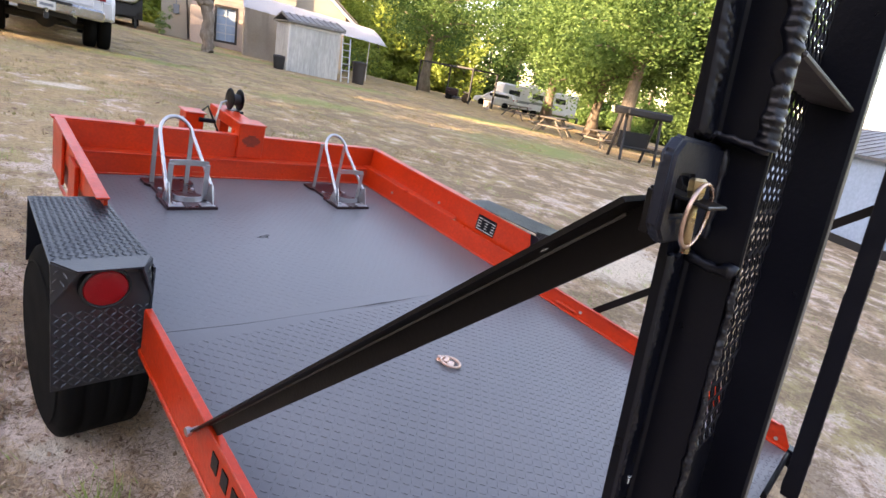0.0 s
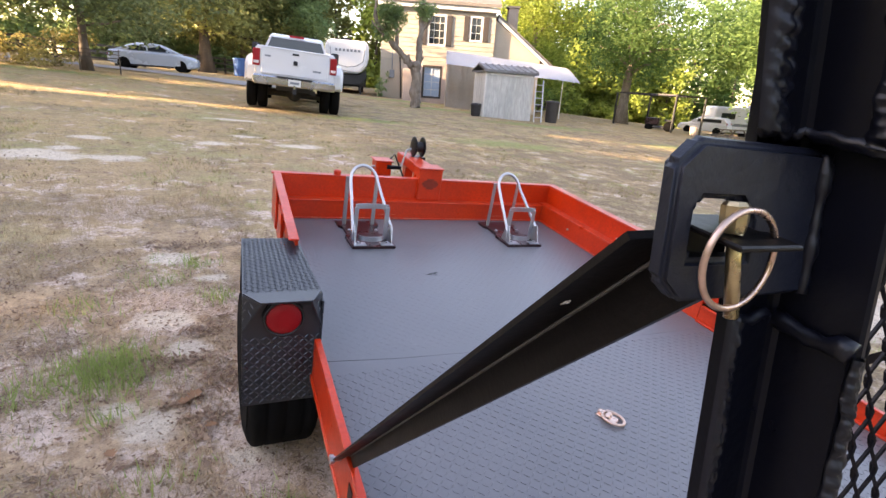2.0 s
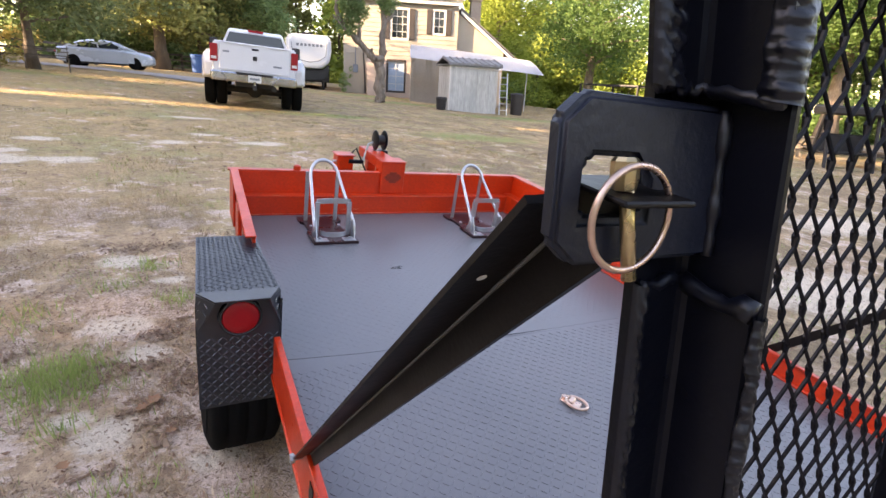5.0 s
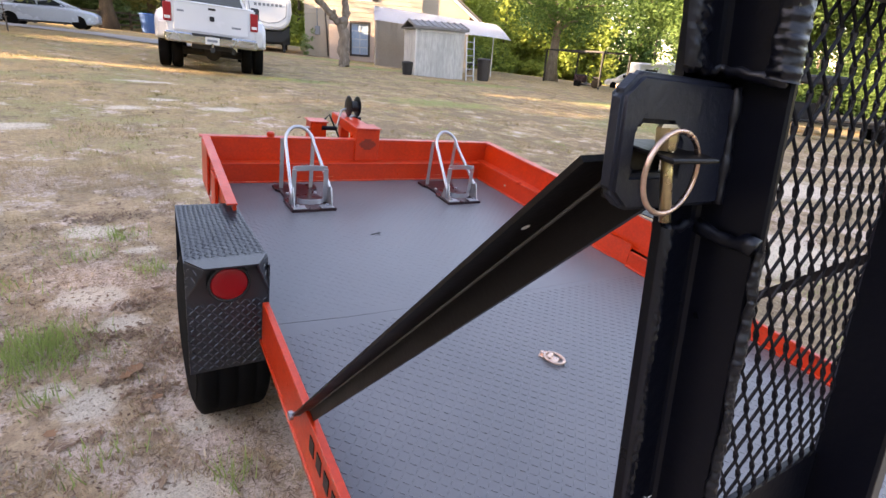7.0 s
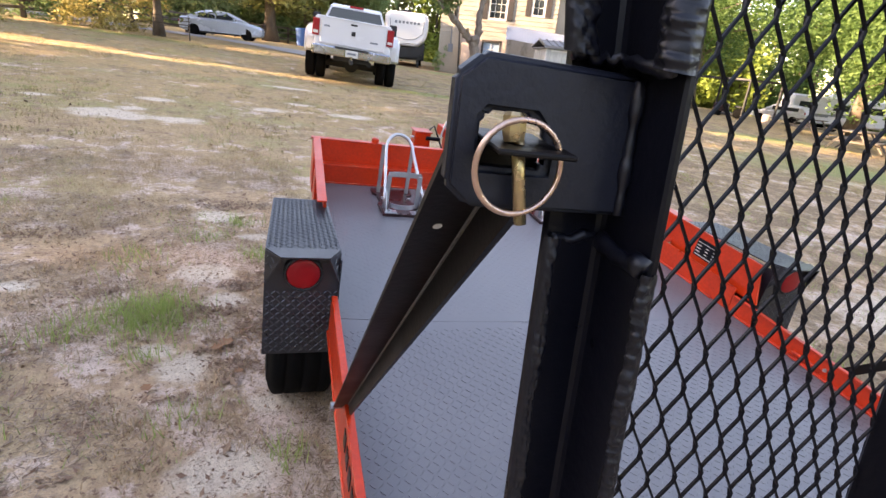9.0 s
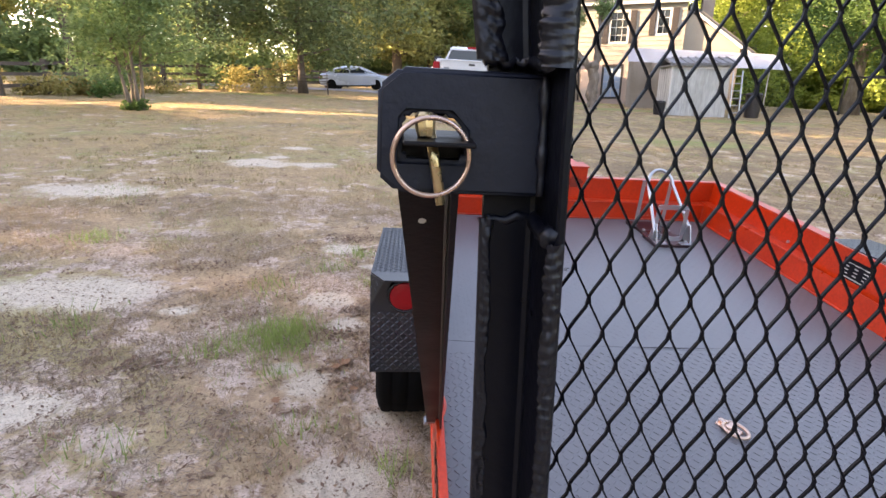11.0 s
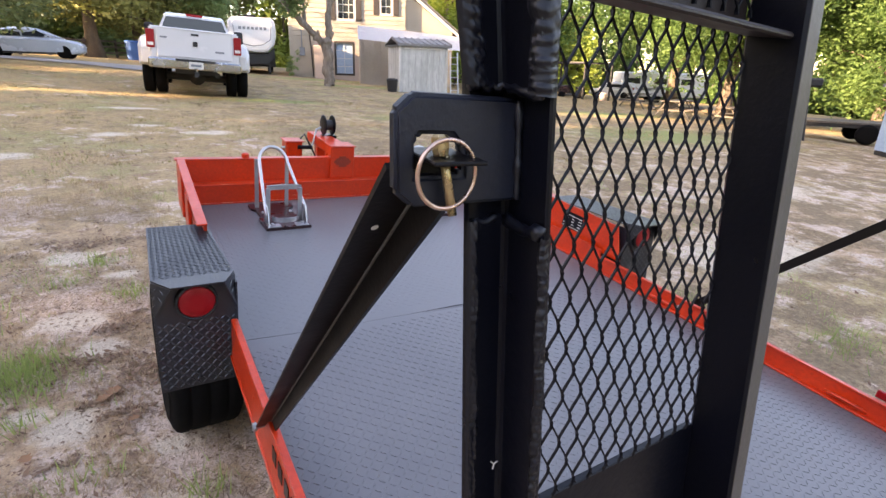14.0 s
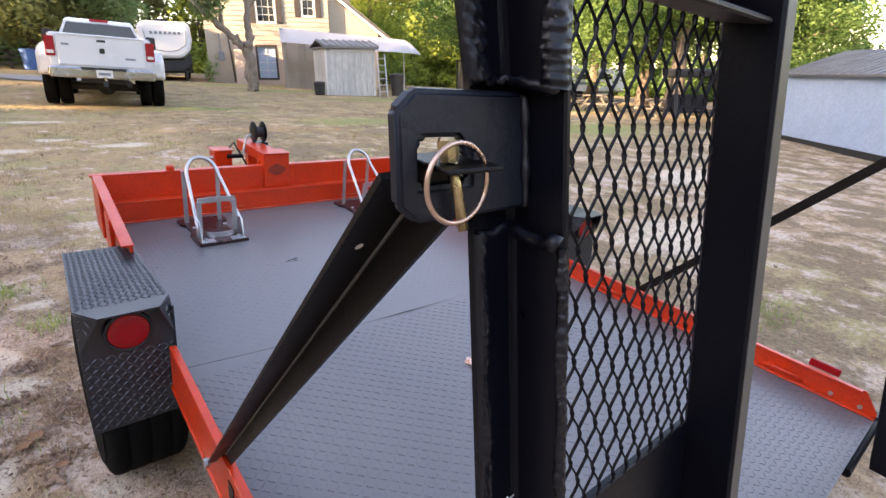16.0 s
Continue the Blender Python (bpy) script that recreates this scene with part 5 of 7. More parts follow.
def near_cover():
    """Thin grass, green tufts and fallen leaves on the sand near the trailer."""
    def bare_sand(p):
        return min(math.hypot((p[0] - x) / sx, (p[1] - y) / sy) for x, y, sx, sy in PATCHES) < 0.95 + 0.35 * noise.noise((p[0] * 6, p[1] * 6, 2))

    rng = np.random.default_rng(5)

    def blades(name, pts, lo, hi, wide, mat, label):
        n = len(pts)
        h = rng.uniform(lo, hi, n)
        a = rng.uniform(0, 2 * np.pi, n)
        lean = rng.normal(0, 0.32, (n, 2)) * h[:, None]
        z = np.array([ground_z(px, py) for px, py in pts])
        d = np.stack([np.cos(a), np.sin(a)], 1) * wide
        v = np.zeros((n, 3, 3))
        v[:, 0, :2], v[:, 1, :2], v[:, 2, :2] = pts - d, pts + d, pts + lean
        v[:, 0, 2] = v[:, 1, 2] = z - 0.004
        v[:, 2, 2] = z + h
        f = np.arange(n * 3).reshape(-1, 3)
        ob = fast_mesh(name, v.reshape(-1, 3), f, mat)
        tagged(ob, label, "grass", kind="stuff")
    spots = np.concatenate([np.stack([rng.uniform(-5.5, 6.5, 5200), rng.uniform(-1.2, 9.5, 5200)], 1), np.stack([rng.uniform(-4.2, 0.1, 7000), rng.uniform(-1.0, 5.0, 7000)], 1)])
    keep = [noise.noise((p[0] * 1.1, p[1] * 1.1, 8)) + 0.5 * noise.noise((p[0] * 4, p[1] * 4, 1)) > -0.1 and not bare_sand(p) for p in spots]
    spots = spots[np.array(keep)]
    pts = np.repeat(spots, 10, 0) + rng.normal(0, 0.03, (len(spots) * 10, 2))
    blades("dry_grass", pts, 0.008, 0.042, 0.002, L_STRAW, "short dry straw-coloured grass on the sand")
    spots = np.stack([rng.uniform(-5.5, 6.5, 1500), rng.uniform(-1.0, 9.0, 1500)], 1)
    keep = [noise.noise((p[0] * 0.8 + 5, p[1] * 0.8, 2)) > 0.12 for p in spots]
    spots = spots[np.array(keep)]
    pts = np.repeat(spots, 14, 0) + rng.normal(0, 0.055, (len(spots) * 14, 2))
    blades("green_grass", pts, 0.02, 0.06, 0.0018, L_GRASS, "thin patches of green grass on the sand")
    for cx, cy, sx, sy, n in ((-0.73, 1.32, 0.12, 0.09, 620), (-1.03, 1.2, 0.07, 0.06, 90), (-2.5, 2.95, 0.12, 0.08, 160), (-1.25, 0.5, 0.1, 0.08, 70), (-0.9, 2.0, 0.1, 0.1, 90), (-1.9, 1.5, 0.12, 0.1, 80), (-0.1, 0.35, 0.05, 0.05, 50), (0.05, -0.35, 0.05, 0.05, 45), (-0.53, 2.34, 0.07, 0.05, 70), (-0.35, 2.67, 0.07, 0.05, 90), (-0.21, 2.07, 0.06, 0.05, 100), (-0.67, 1.46, 0.08, 0.07, 200), (-0.48, 0.59, 0.06, 0.05, 40), (-0.67, 1.0, 0.05, 0.04, 40), (3.0, 0.6, 0.2, 0.1, 200), (3.6, -0.2, 0.2, 0.1, 160)):
        pts = np.stack([rng.normal(cx, sx, n), rng.normal(cy, sy, n)], 1)
        blades("grass_tuft", pts, 0.03, 0.115, 0.003, L_GRASS, "tuft of fresh green grass in the sand")
    # clumps of dry grass over the yard further off
    spots = np.stack([rng.uniform(-13, 20, 20000), 5.0 + 17.5 * rng.uniform(0, 1, 20000) ** 1.25], 1)
    keep = np.array([noise.noise((q[0] * 0.55, q[1] * 0.8, 3)) + 0.7 * noise.noise((q[0] * 2.3, q[1] * 2.3, 6)) > 0.05 and not bare_sand(q) for q in spots])
    spots = spots[keep]
    pts = np.repeat(spots, 7, 0) + rng.normal(0, 0.05, (len(spots) * 7, 2))
    half = len(pts) // 2
    blades("dry_grass", pts[:half], 0.012, 0.045, 0.006, L_STRAW, "clumps of dry straw-coloured grass over the yard")
    blades("olive_grass", pts[half:], 0.012, 0.045, 0.006, L_OLIVE, "clumps of dull olive grass over the yard")
    # straw and twigs lying flat
    p = np.concatenate([np.stack([rng.uniform(-6, 7, 40000), rng.uniform(-1.5, 9.5, 40000)], 1), np.stack([rng.uniform(-4, 0.1, 70000), rng.uniform(-1, 4.5, 70000)], 1)])
    p = p[np.array([noise.noise((q[0] * 1.3, q[1] * 1.6, 4)) + 0.5 * noise.noise((q[0] * 5, q[1] * 5, 9)) > -0.12 and not bare_sand(q) for q in p])]
    n = len(p)
    z = np.array([ground_z(q, r) + 0.02 * (noise.noise((q * 0.7, r * 0.7, 0)) - 0.1) + 0.012 * noise.noise((q * 2.7, r * 2.7, 3)) for q, r in p]) + 0.004
    a = rng.uniform(0, 2 * np.pi, n)
    s = rng.uniform(0.012, 0.045, n)
    c = np.concatenate([p, z[:, None]], 1)
    u = np.stack([np.cos(a), np.sin(a), rng.normal(0.05, 0.2, n)], 1) * s[:, None]
    w = np.stack([-np.sin(a), np.cos(a), 0 * a], 1) * 0.0022
    w *= rng.uniform(0.6, 1.7, n)[:, None]
    v = np.stack([c - w, c + w, c + u + w * 0.6, c + u - w * 0.6], 1).reshape(-1, 3)
    k = np.arange(n)[:, None] * 4
    ob = fast_mesh("straw_litter", v, np.concatenate([k + [0, 1, 2], k + [0, 2, 3]], 0), L_LITTER)
    tagged(ob, "dead straw and twigs strewn over the sand", "straw", kind="stuff")
    n = 13000
    p = np.concatenate([np.stack([rng.uniform(-4.5, 6, 7000), rng.uniform(-1.0, 7.5, 7000)], 1), np.stack([rng.uniform(-3.0, 0.05, 6000), rng.uniform(-0.6, 3.2, 6000)], 1)])
    z = np.array([ground_z(a, b) for a, b in p]) + 0.008
    a = rng.uniform(0, 2 * np.pi, n)
    s = rng.uniform(0.006, 0.02, n)
    s[:90] = rng.uniform(0.025, 0.045, 90)
    s[7000:] = rng.uniform(0.004, 0.014, 6000)
    # small heaps of leaves and bark beside the wheel
    k = 200
    for cx, cy, rx, ry, m in ((-0.32, 1.69, 0.06, 0.035, 90), (-0.35, 1.4, 0.07, 0.035, 100), (-0.2, 1.22, 0.055, 0.06, 160), (-0.36, 1.11, 0.04, 0.02, 40), (-0.29, 0.93, 0.06, 0.035, 110), (-0.42, 1.04, 0.05, 0.012, 30),
                              (-0.32, 0.8, 0.035, 0.01, 20), (-0.52, 0.72, 0.05, 0.015, 30), (-0.45, 3.09, 0.16, 0.06, 160), (-0.49, 1.39, 0.05, 0.04, 60), (-0.12, 0.9, 0.06, 0.03, 50), (-1.3, 1.1, 0.1, 0.06, 120), (-1.0, 1.6, 0.08, 0.05, 90), (-1.5, 2.4, 0.14, 0.08, 140)):
        p[k:k + m] = np.stack([rng.normal(cx, rx, m), rng.normal(cy, ry, m)], 1)
        s[k:k + m] = rng.uniform(0.008, 0.022, m)
        k += m
    z = np.array([ground_z(q, r) + 0.02 * (noise.noise((q * 0.7, r * 0.7, 0)) - 0.1) + 0.012 * noise.noise((q * 2.7, r * 2.7, 3)) for q, r in p]) + 0.007
    u = np.stack([np.cos(a), np.sin(a), rng.normal(0, 0.35, n)], 1) * s[:, None]
    w = np.stack([-np.sin(a), np.cos(a), rng.normal(0, 0.35, n)], 1) * (s * 0.45)[:, None]
    c = np.concatenate([p, z[:, None]], 1)
    up = np.array([0, 0, 1]) * (s * 0.25)[:, None]
    v = np.stack([c - u + up, c - w, c + u + up * 0.5, c + w], 1).reshape(-1, 3)
    k = np.arange(n)[:, None] * 4
    ob = fast_mesh("fallen_leaves", v, np.concatenate([k + [0, 1, 2], k + [0, 2, 3]], 0), L_DEAD)
    tagged(ob, "brown fallen leaves and twigs scattered on the sand", "leaves", kind="stuff")


near_cover()


def dead_leaf(x, y, turn, long):
    """A large dry oak leaf with lobed edges, curled up along its rib."""
    verts, faces = [], []
    n = 12
    for i in range(n + 1):
        u = i / n
        half = long * (0.38 * math.sin(math.pi * min(1, u * 1.05)) ** 0.6 * (1 + 0.35 * math.cos(u * 19)) + 0.01)
        for k in (-1, 0, 1):
            verts.append((long * (u - 0.5), k * half, 0.006 + 0.3 * abs(k) * half + 0.25 * long * (u - 0.4) ** 2))
    for i in range(n):
        for k in (0, 1):
            a = i * 3 + k
            faces.append((a, a + 1, a + 4, a + 3))
    ob = bare("dead_leaf", verts, faces, L_RUSSET, None, True)
    ob.matrix_world = at_ground(x, y, turn, 0.004)
    tagged(ob, "large curled russet oak leaf lying on the sand", "leaf", "large fallen leaves")


for leaf in ((-0.34, 1.09, 60, 0.068), (-0.38, 1.05, 10, 0.055), (-0.62, 0.78, 120, 0.05), (-0.28, 0.86, 200, 0.045)):
    dead_leaf(*leaf)


# ---- vehicles ----
def body_shell(name, stations, parent, material, smooth=True):
    """A lofted shell: stations of (y, half width, z bottom, z shoulder, z top, half width at top)."""
    bm = bmesh.new()
    rings = []
    for y, w, zb, zs, zt, wt in stations:
        pts = [(-w * 0.94, zb), (-w, zb + 0.15 * (zs - zb)), (-w, zs), (-wt, zt), (wt, zt), (w, zs), (w, zb + 0.15 * (zs - zb)), (w * 0.94, zb)]
        rings.append([bm.verts.new((px, y, pz)) for px, pz in pts])
    for a, b in zip(rings, rings[1:]):
        for k in range(8):
            bm.faces.new((a[k], a[(k + 1) % 8], b[(k + 1) % 8], b[k]))
    bm.faces.new(rings[0]), bm.faces.new(rings[-1][::-1])
    bmesh.ops.recalc_face_normals(bm, faces=bm.faces)
    es = [e for e in bm.edges if len(e.link_faces) == 2 and e.calc_face_angle() > 0.5]
    bmesh.ops.bevel(bm, geom=es, offset=0.03, segments=2, affect="EDGES", clamp_overlap=True)
    return part(name, bm, material, parent, "", False)


def road_wheel(parent, x, y, r, w, s):
    """Tyre with a rim; s is the side that faces out."""
    tyre = part("wheel", lathem([(r * 0.62, -w / 2), (r * 0.9, -w / 2), (r, -w / 2 + 0.03), (r, w / 2 - 0.03), (r * 0.9, w / 2), (r * 0.62, w / 2)], (x, y, r), "x", 28), M_RUBBER, parent, "", True)
    rim = part("rim", lathem([(r * 0.63, s * (w / 2 - 0.01)), (r * 0.6, s * (w / 2 - 0.03)), (r * 0.25, s * (w / 2 - 0.05)), (r * 0.12, s * (w / 2 - 0.02)), (0.004, s * (w / 2 - 0.015))], (x, y, r), "x", 20), M_CHROME, tyre)
    for k in range(5):
        a = 2 * math.pi * k / 5
        bm = bmesh.new()
        tube(bm, [(x + s * (w / 2 - 0.03), y + 0.1 * r * math.cos(a), r + 0.1 * r * math.sin(a)), (x + s * (w / 2 - 0.03), y + 0.58 * r * math.cos(a), r + 0.58 * r * math.sin(a))], 0.09 * r, 5)
        part("spoke", bm, M_CHROME, rim)


def build_truck():
    ang = math.degrees(math.atan2(-0.35, 2.29))
    t = empty("pickup_truck", at_ground(2.06, 14.3, ang) @ pose(0, 0, 0, 0, 3.5, 0) @ Matrix.Diagonal((1.03, 1.03, 1.07, 1)), "white dual-rear-wheel pickup truck parked with its tail this way", "truck")
    y0 = -1.15
    # bed
    body_shell("bed", [(y0, 0.93, 0.72, 1.2, 1.42, 0.93), (y0 + 0.08, 0.95, 0.6, 1.2, 1.44, 0.94), (1.25, 0.95, 0.6, 1.2, 1.44, 0.94)], t, M_WHITEPAINT)
    for s in (-1, 1):
        body_shell("dual_fender", [(-0.72, 0.1, 0.66, 0.8, 0.98, 0.08), (-0.5, 0.18, 0.6, 1.05, 1.2, 0.1), (0.0, 0.2, 0.75, 1.15, 1.27, 0.1), (0.5, 0.18, 0.6, 1.05, 1.2, 0.1), (0.72, 0.08, 0.66, 0.8, 0.98, 0.06)], t, M_WHITEPAINT).location = (s * 1.05, 0, 0)
        road_wheel(t, s * 1.07, 0, 0.4, 0.24, s)
        road_wheel(t, s * 0.8, 0, 0.4, 0.24, s)
        road_wheel(t, s * 0.86, 3.6, 0.4, 0.25, s)
        lamp = part("tail_light", boxm((s * 0.95 - 0.085 - 0.035 * s, y0 - 0.03, 0.98), (s * 0.95 + 0.085 - 0.035 * s, y0 + 0.02, 1.36), 0.015), M_RED, t, "tall red tail light")
        part("reverse_lens", boxm((s * 0.915 - 0.06, y0 - 0.034, 1.03), (s * 0.915 + 0.06, y0 - 0.0305, 1.09), 0.0), M_TRIMWHITE, lamp)
        part("mirror", boxm((s * 1.18 - 0.12, 2.55, 1.35), (s * 1.18 + 0.12, 2.63, 1.68), 0.03), M_DARK, t)
    gate = part("tailgate", boxm((-0.8, y0 - 0.035, 0.82), (0.8, y0 - 0.002, 1.42), 0.02), M_WHITEPAINT, t)
    part("tailgate_lip", boxm((-0.8, y0 - 0.05, 1.395), (0.8, y0 - 0.036, 1.43), 0.006), M_WHITEPAINT, gate)
    part("handle", boxm((-0.08, y0 - 0.045, 1.3), (0.08, y0 - 0.0355, 1.345), 0.004), M_DARK, gate)
    part("badge", boxm((-0.05, y0 - 0.043, 1.08), (0.05, y0 - 0.0355, 1.18), 0.015), M_DARK, gate)
    part("badge_bar", boxm((0.42, y0 - 0.04, 0.98), (0.62, y0 - 0.0355, 1.02), 0.0), M_GREYBAR, gate)
    part("badge_bar", boxm((-0.72, y0 - 0.04, 1.2), (-0.58, y0 - 0.0355, 1.24), 0.0), M_GREYBAR, gate)
    bmp = part("bumper", boxm((-0.98, y0 - 0.22, 0.58), (0.98, y0 - 0.02, 0.79), 0.035), M_CHROME, t, "chrome step bumper")
    part("step_pad", boxm((-0.42, y0 - 0.225, 0.74), (0.42, y0 - 0.1, 0.797), 0.008), M_DARK, bmp)
    part("number_plate", boxm((-0.15, y0 - 0.231, 0.6), (0.15, y0 - 0.2255, 0.75), 0.003), M_TRIMWHITE, bmp)
    part("plate_bar", boxm((-0.11, y0 - 0.235, 0.65), (0.11, y0 - 0.2315, 0.7), 0.0), M_GREYBAR, bmp)
    part("hitch", boxm((-0.05, y0 - 0.28, 0.42), (0.05, y0 + 0.1, 0.54), 0.01), M_DARKIRON, t)
    part("drawbar", tubem([(0, y0 - 0.24, 0.54), (0, y0 - 0.24, 0.62)], 0.03, 10), M_CHROME, t)
    part("exhaust", tubem([(0.45, y0 - 0.02, 0.5), (0.45, 0.2, 0.5)], 0.06, 12), M_DARKIRON, t)
    part("axle", tubem([(-0.9, 0, 0.4), (0.9, 0, 0.4)], 0.09, 10), M_DARKIRON, t)
    part("differential", lathem([(0.05, -0.15), (0.2, -0.1), (0.2, 0.1), (0.05, 0.15)], (0, 0, 0.42), "y", 14), M_DARKIRON, t)
    part("chassis", boxm((-0.45, y0 + 0.05, 0.48), (0.45, 4.4, 0.66), 0.01), M_DARKIRON, t)
    # cab with its sloped rear window
    cab = body_shell("cab", [(1.3, 0.95, 0.6, 1.3, 1.42, 0.9), (1.34, 0.95, 0.6, 1.34, 1.84, 0.72), (1.7, 0.96, 0.6, 1.35, 1.93, 0.72), (2.9, 0.96, 0.6, 1.35, 1.92, 0.72), (3.5, 0.96, 0.6, 1.28, 1.36, 0.86), (4.7, 0.95, 0.6, 1.2, 1.26, 0.84), (4.8, 0.9, 0.65, 1.1, 1.15, 0.8)], t, M_WHITEPAINT)
    bm = bmesh.new()
    prism(bm, [(-0.82, 1.46), (0.82, 1.46), (0.68, 1.81), (-0.68, 1.81)], lambda a, b, d: (a, 1.275 + (b - 1.42) * 0.095 - d, b), 0.01)
    part("rear_window", bm, M_GLASS, cab, "dark tinted rear window")
    part("brake_lamp", boxm((-0.2, 1.31, 1.855), (0.2, 1.345, 1.915), 0.008), M_RED, cab)


def build_sedan():
    t = empty("sedan", at_ground(-2.3, 29.6, -97), "silver four-door sedan parked on the drive beneath the oaks", "car")
    k = 0.86
    sh = [(-2.3, 0.6, 0.45, 0.75, 0.86, 0.55), (-2.15, 0.8, 0.3, 0.85, 1.0, 0.65), (-1.6, 0.9, 0.22, 0.92, 1.04, 0.7), (-0.2, 0.92, 0.2, 0.92, 1.0, 0.75), (1.1, 0.92, 0.2, 0.88, 0.98, 0.75), (1.75, 0.9, 0.22, 0.8, 0.92, 0.72), (2.15, 0.8, 0.28, 0.7, 0.82, 0.66), (2.28, 0.6, 0.35, 0.62, 0.7, 0.55)]
    body_shell("body", [tuple(k * v for v in s) for s in sh], t, M_SILVER)
    cab = body_shell("cabin", [tuple(k * v for v in s) for s in [(-1.85, 0.74, 0.98, 1.02, 1.04, 0.68), (-0.95, 0.76, 0.98, 1.32, 1.43, 0.52), (-0.2, 0.77, 0.98, 1.38, 1.49, 0.54), (0.4, 0.76, 0.98, 1.32, 1.43, 0.54), (1.4, 0.72, 0.95, 0.98, 1.0, 0.62)]], t, M_SILVER)
    for s in (-1, 1):
        for y in (-1.42, 1.43):
            road_wheel(t, s * 0.8 * k, y * k, 0.335 * k, 0.22 * k, s)
        for y0, y1, ya, yb in ((-1.25, -0.28, -0.95, -0.3), (-0.2, 0.95, -0.22, 0.42)):
            bm = bmesh.new()
            prism(bm, [(y0 * k, 1.03 * k), (y1 * k, 1.03 * k), (yb * k, 1.31 * k), (ya * k, 1.29 * k)], lambda a, b, d: (s * (0.775 * k - 0.1 * (b - 1.03 * k) + d), a, b), 0.01)
            part("side_window", bm, M_GLASS, cab, "dark side window")
        part("tail_light", boxm((s * 0.62 * k - 0.1, -2.26 * k, 0.68 * k), (s * 0.62 * k + 0.1, -2.1 * k, 0.82 * k), 0.02), M_RED, t)
        part("headlight", boxm((s * 0.6 * k - 0.12, 2.1 * k, 0.58 * k), (s * 0.6 * k + 0.12, 2.28 * k, 0.66 * k), 0.02), M_TRIMWHITE, t)
        part("mirror", boxm((s * 0.98 * k - 0.08, 0.75 * k, 1.0 * k), (s * 0.98 * k + 0.08, 0.85 * k, 1.1 * k), 0.02), M_SILVER, t)
        part("sill", boxm((s * 0.88 * k - 0.03, -1.1 * k, 0.2 * k), (s * 0.88 * k + 0.03, 1.1 * k, 0.3 * k), 0.01), M_DARK, t)


def build_suv():
    t = empty("suv", at_ground(37.2, 29.8, 24) @ Matrix.Scale(0.85, 4), "white sport utility car parked before the caravan", "car")
    body_shell("body", [(-2.2, 0.8, 0.4, 0.9, 1.0, 0.75), (-2.0, 0.9, 0.3, 0.95, 1.05, 0.8), (1.2, 0.9, 0.3, 0.92, 1.02, 0.8), (2.1, 0.85, 0.35, 0.8, 0.88, 0.7), (2.3, 0.7, 0.4, 0.65, 0.7, 0.6)], t, M_WHITEPAINT)
    cab = body_shell("cabin", [(-2.1, 0.8, 1.0, 1.1, 1.2, 0.7), (-1.8, 0.82, 1.0, 1.45, 1.6, 0.62), (0.3, 0.82, 1.0, 1.5, 1.66, 0.62), (1.3, 0.78, 0.98, 1.02, 1.05, 0.65)], t, M_WHITEPAINT)
    for s in (-1, 1):
        for y in (-1.35, 1.3):
            road_wheel(t, s * 0.82, y, 0.35, 0.22, s)
        part("side_window", boxm((s * 0.80 - 0.025, -1.6, 1.12), (s * 0.80 + 0.025, 0.5, 1.42), 0.01), M_GLASS, cab)
        part("tail_light", boxm((s * 0.72 - 0.08, -2.17, 0.85), (s * 0.72 + 0.08, -2.05, 1.15), 0.02), M_RED, t)


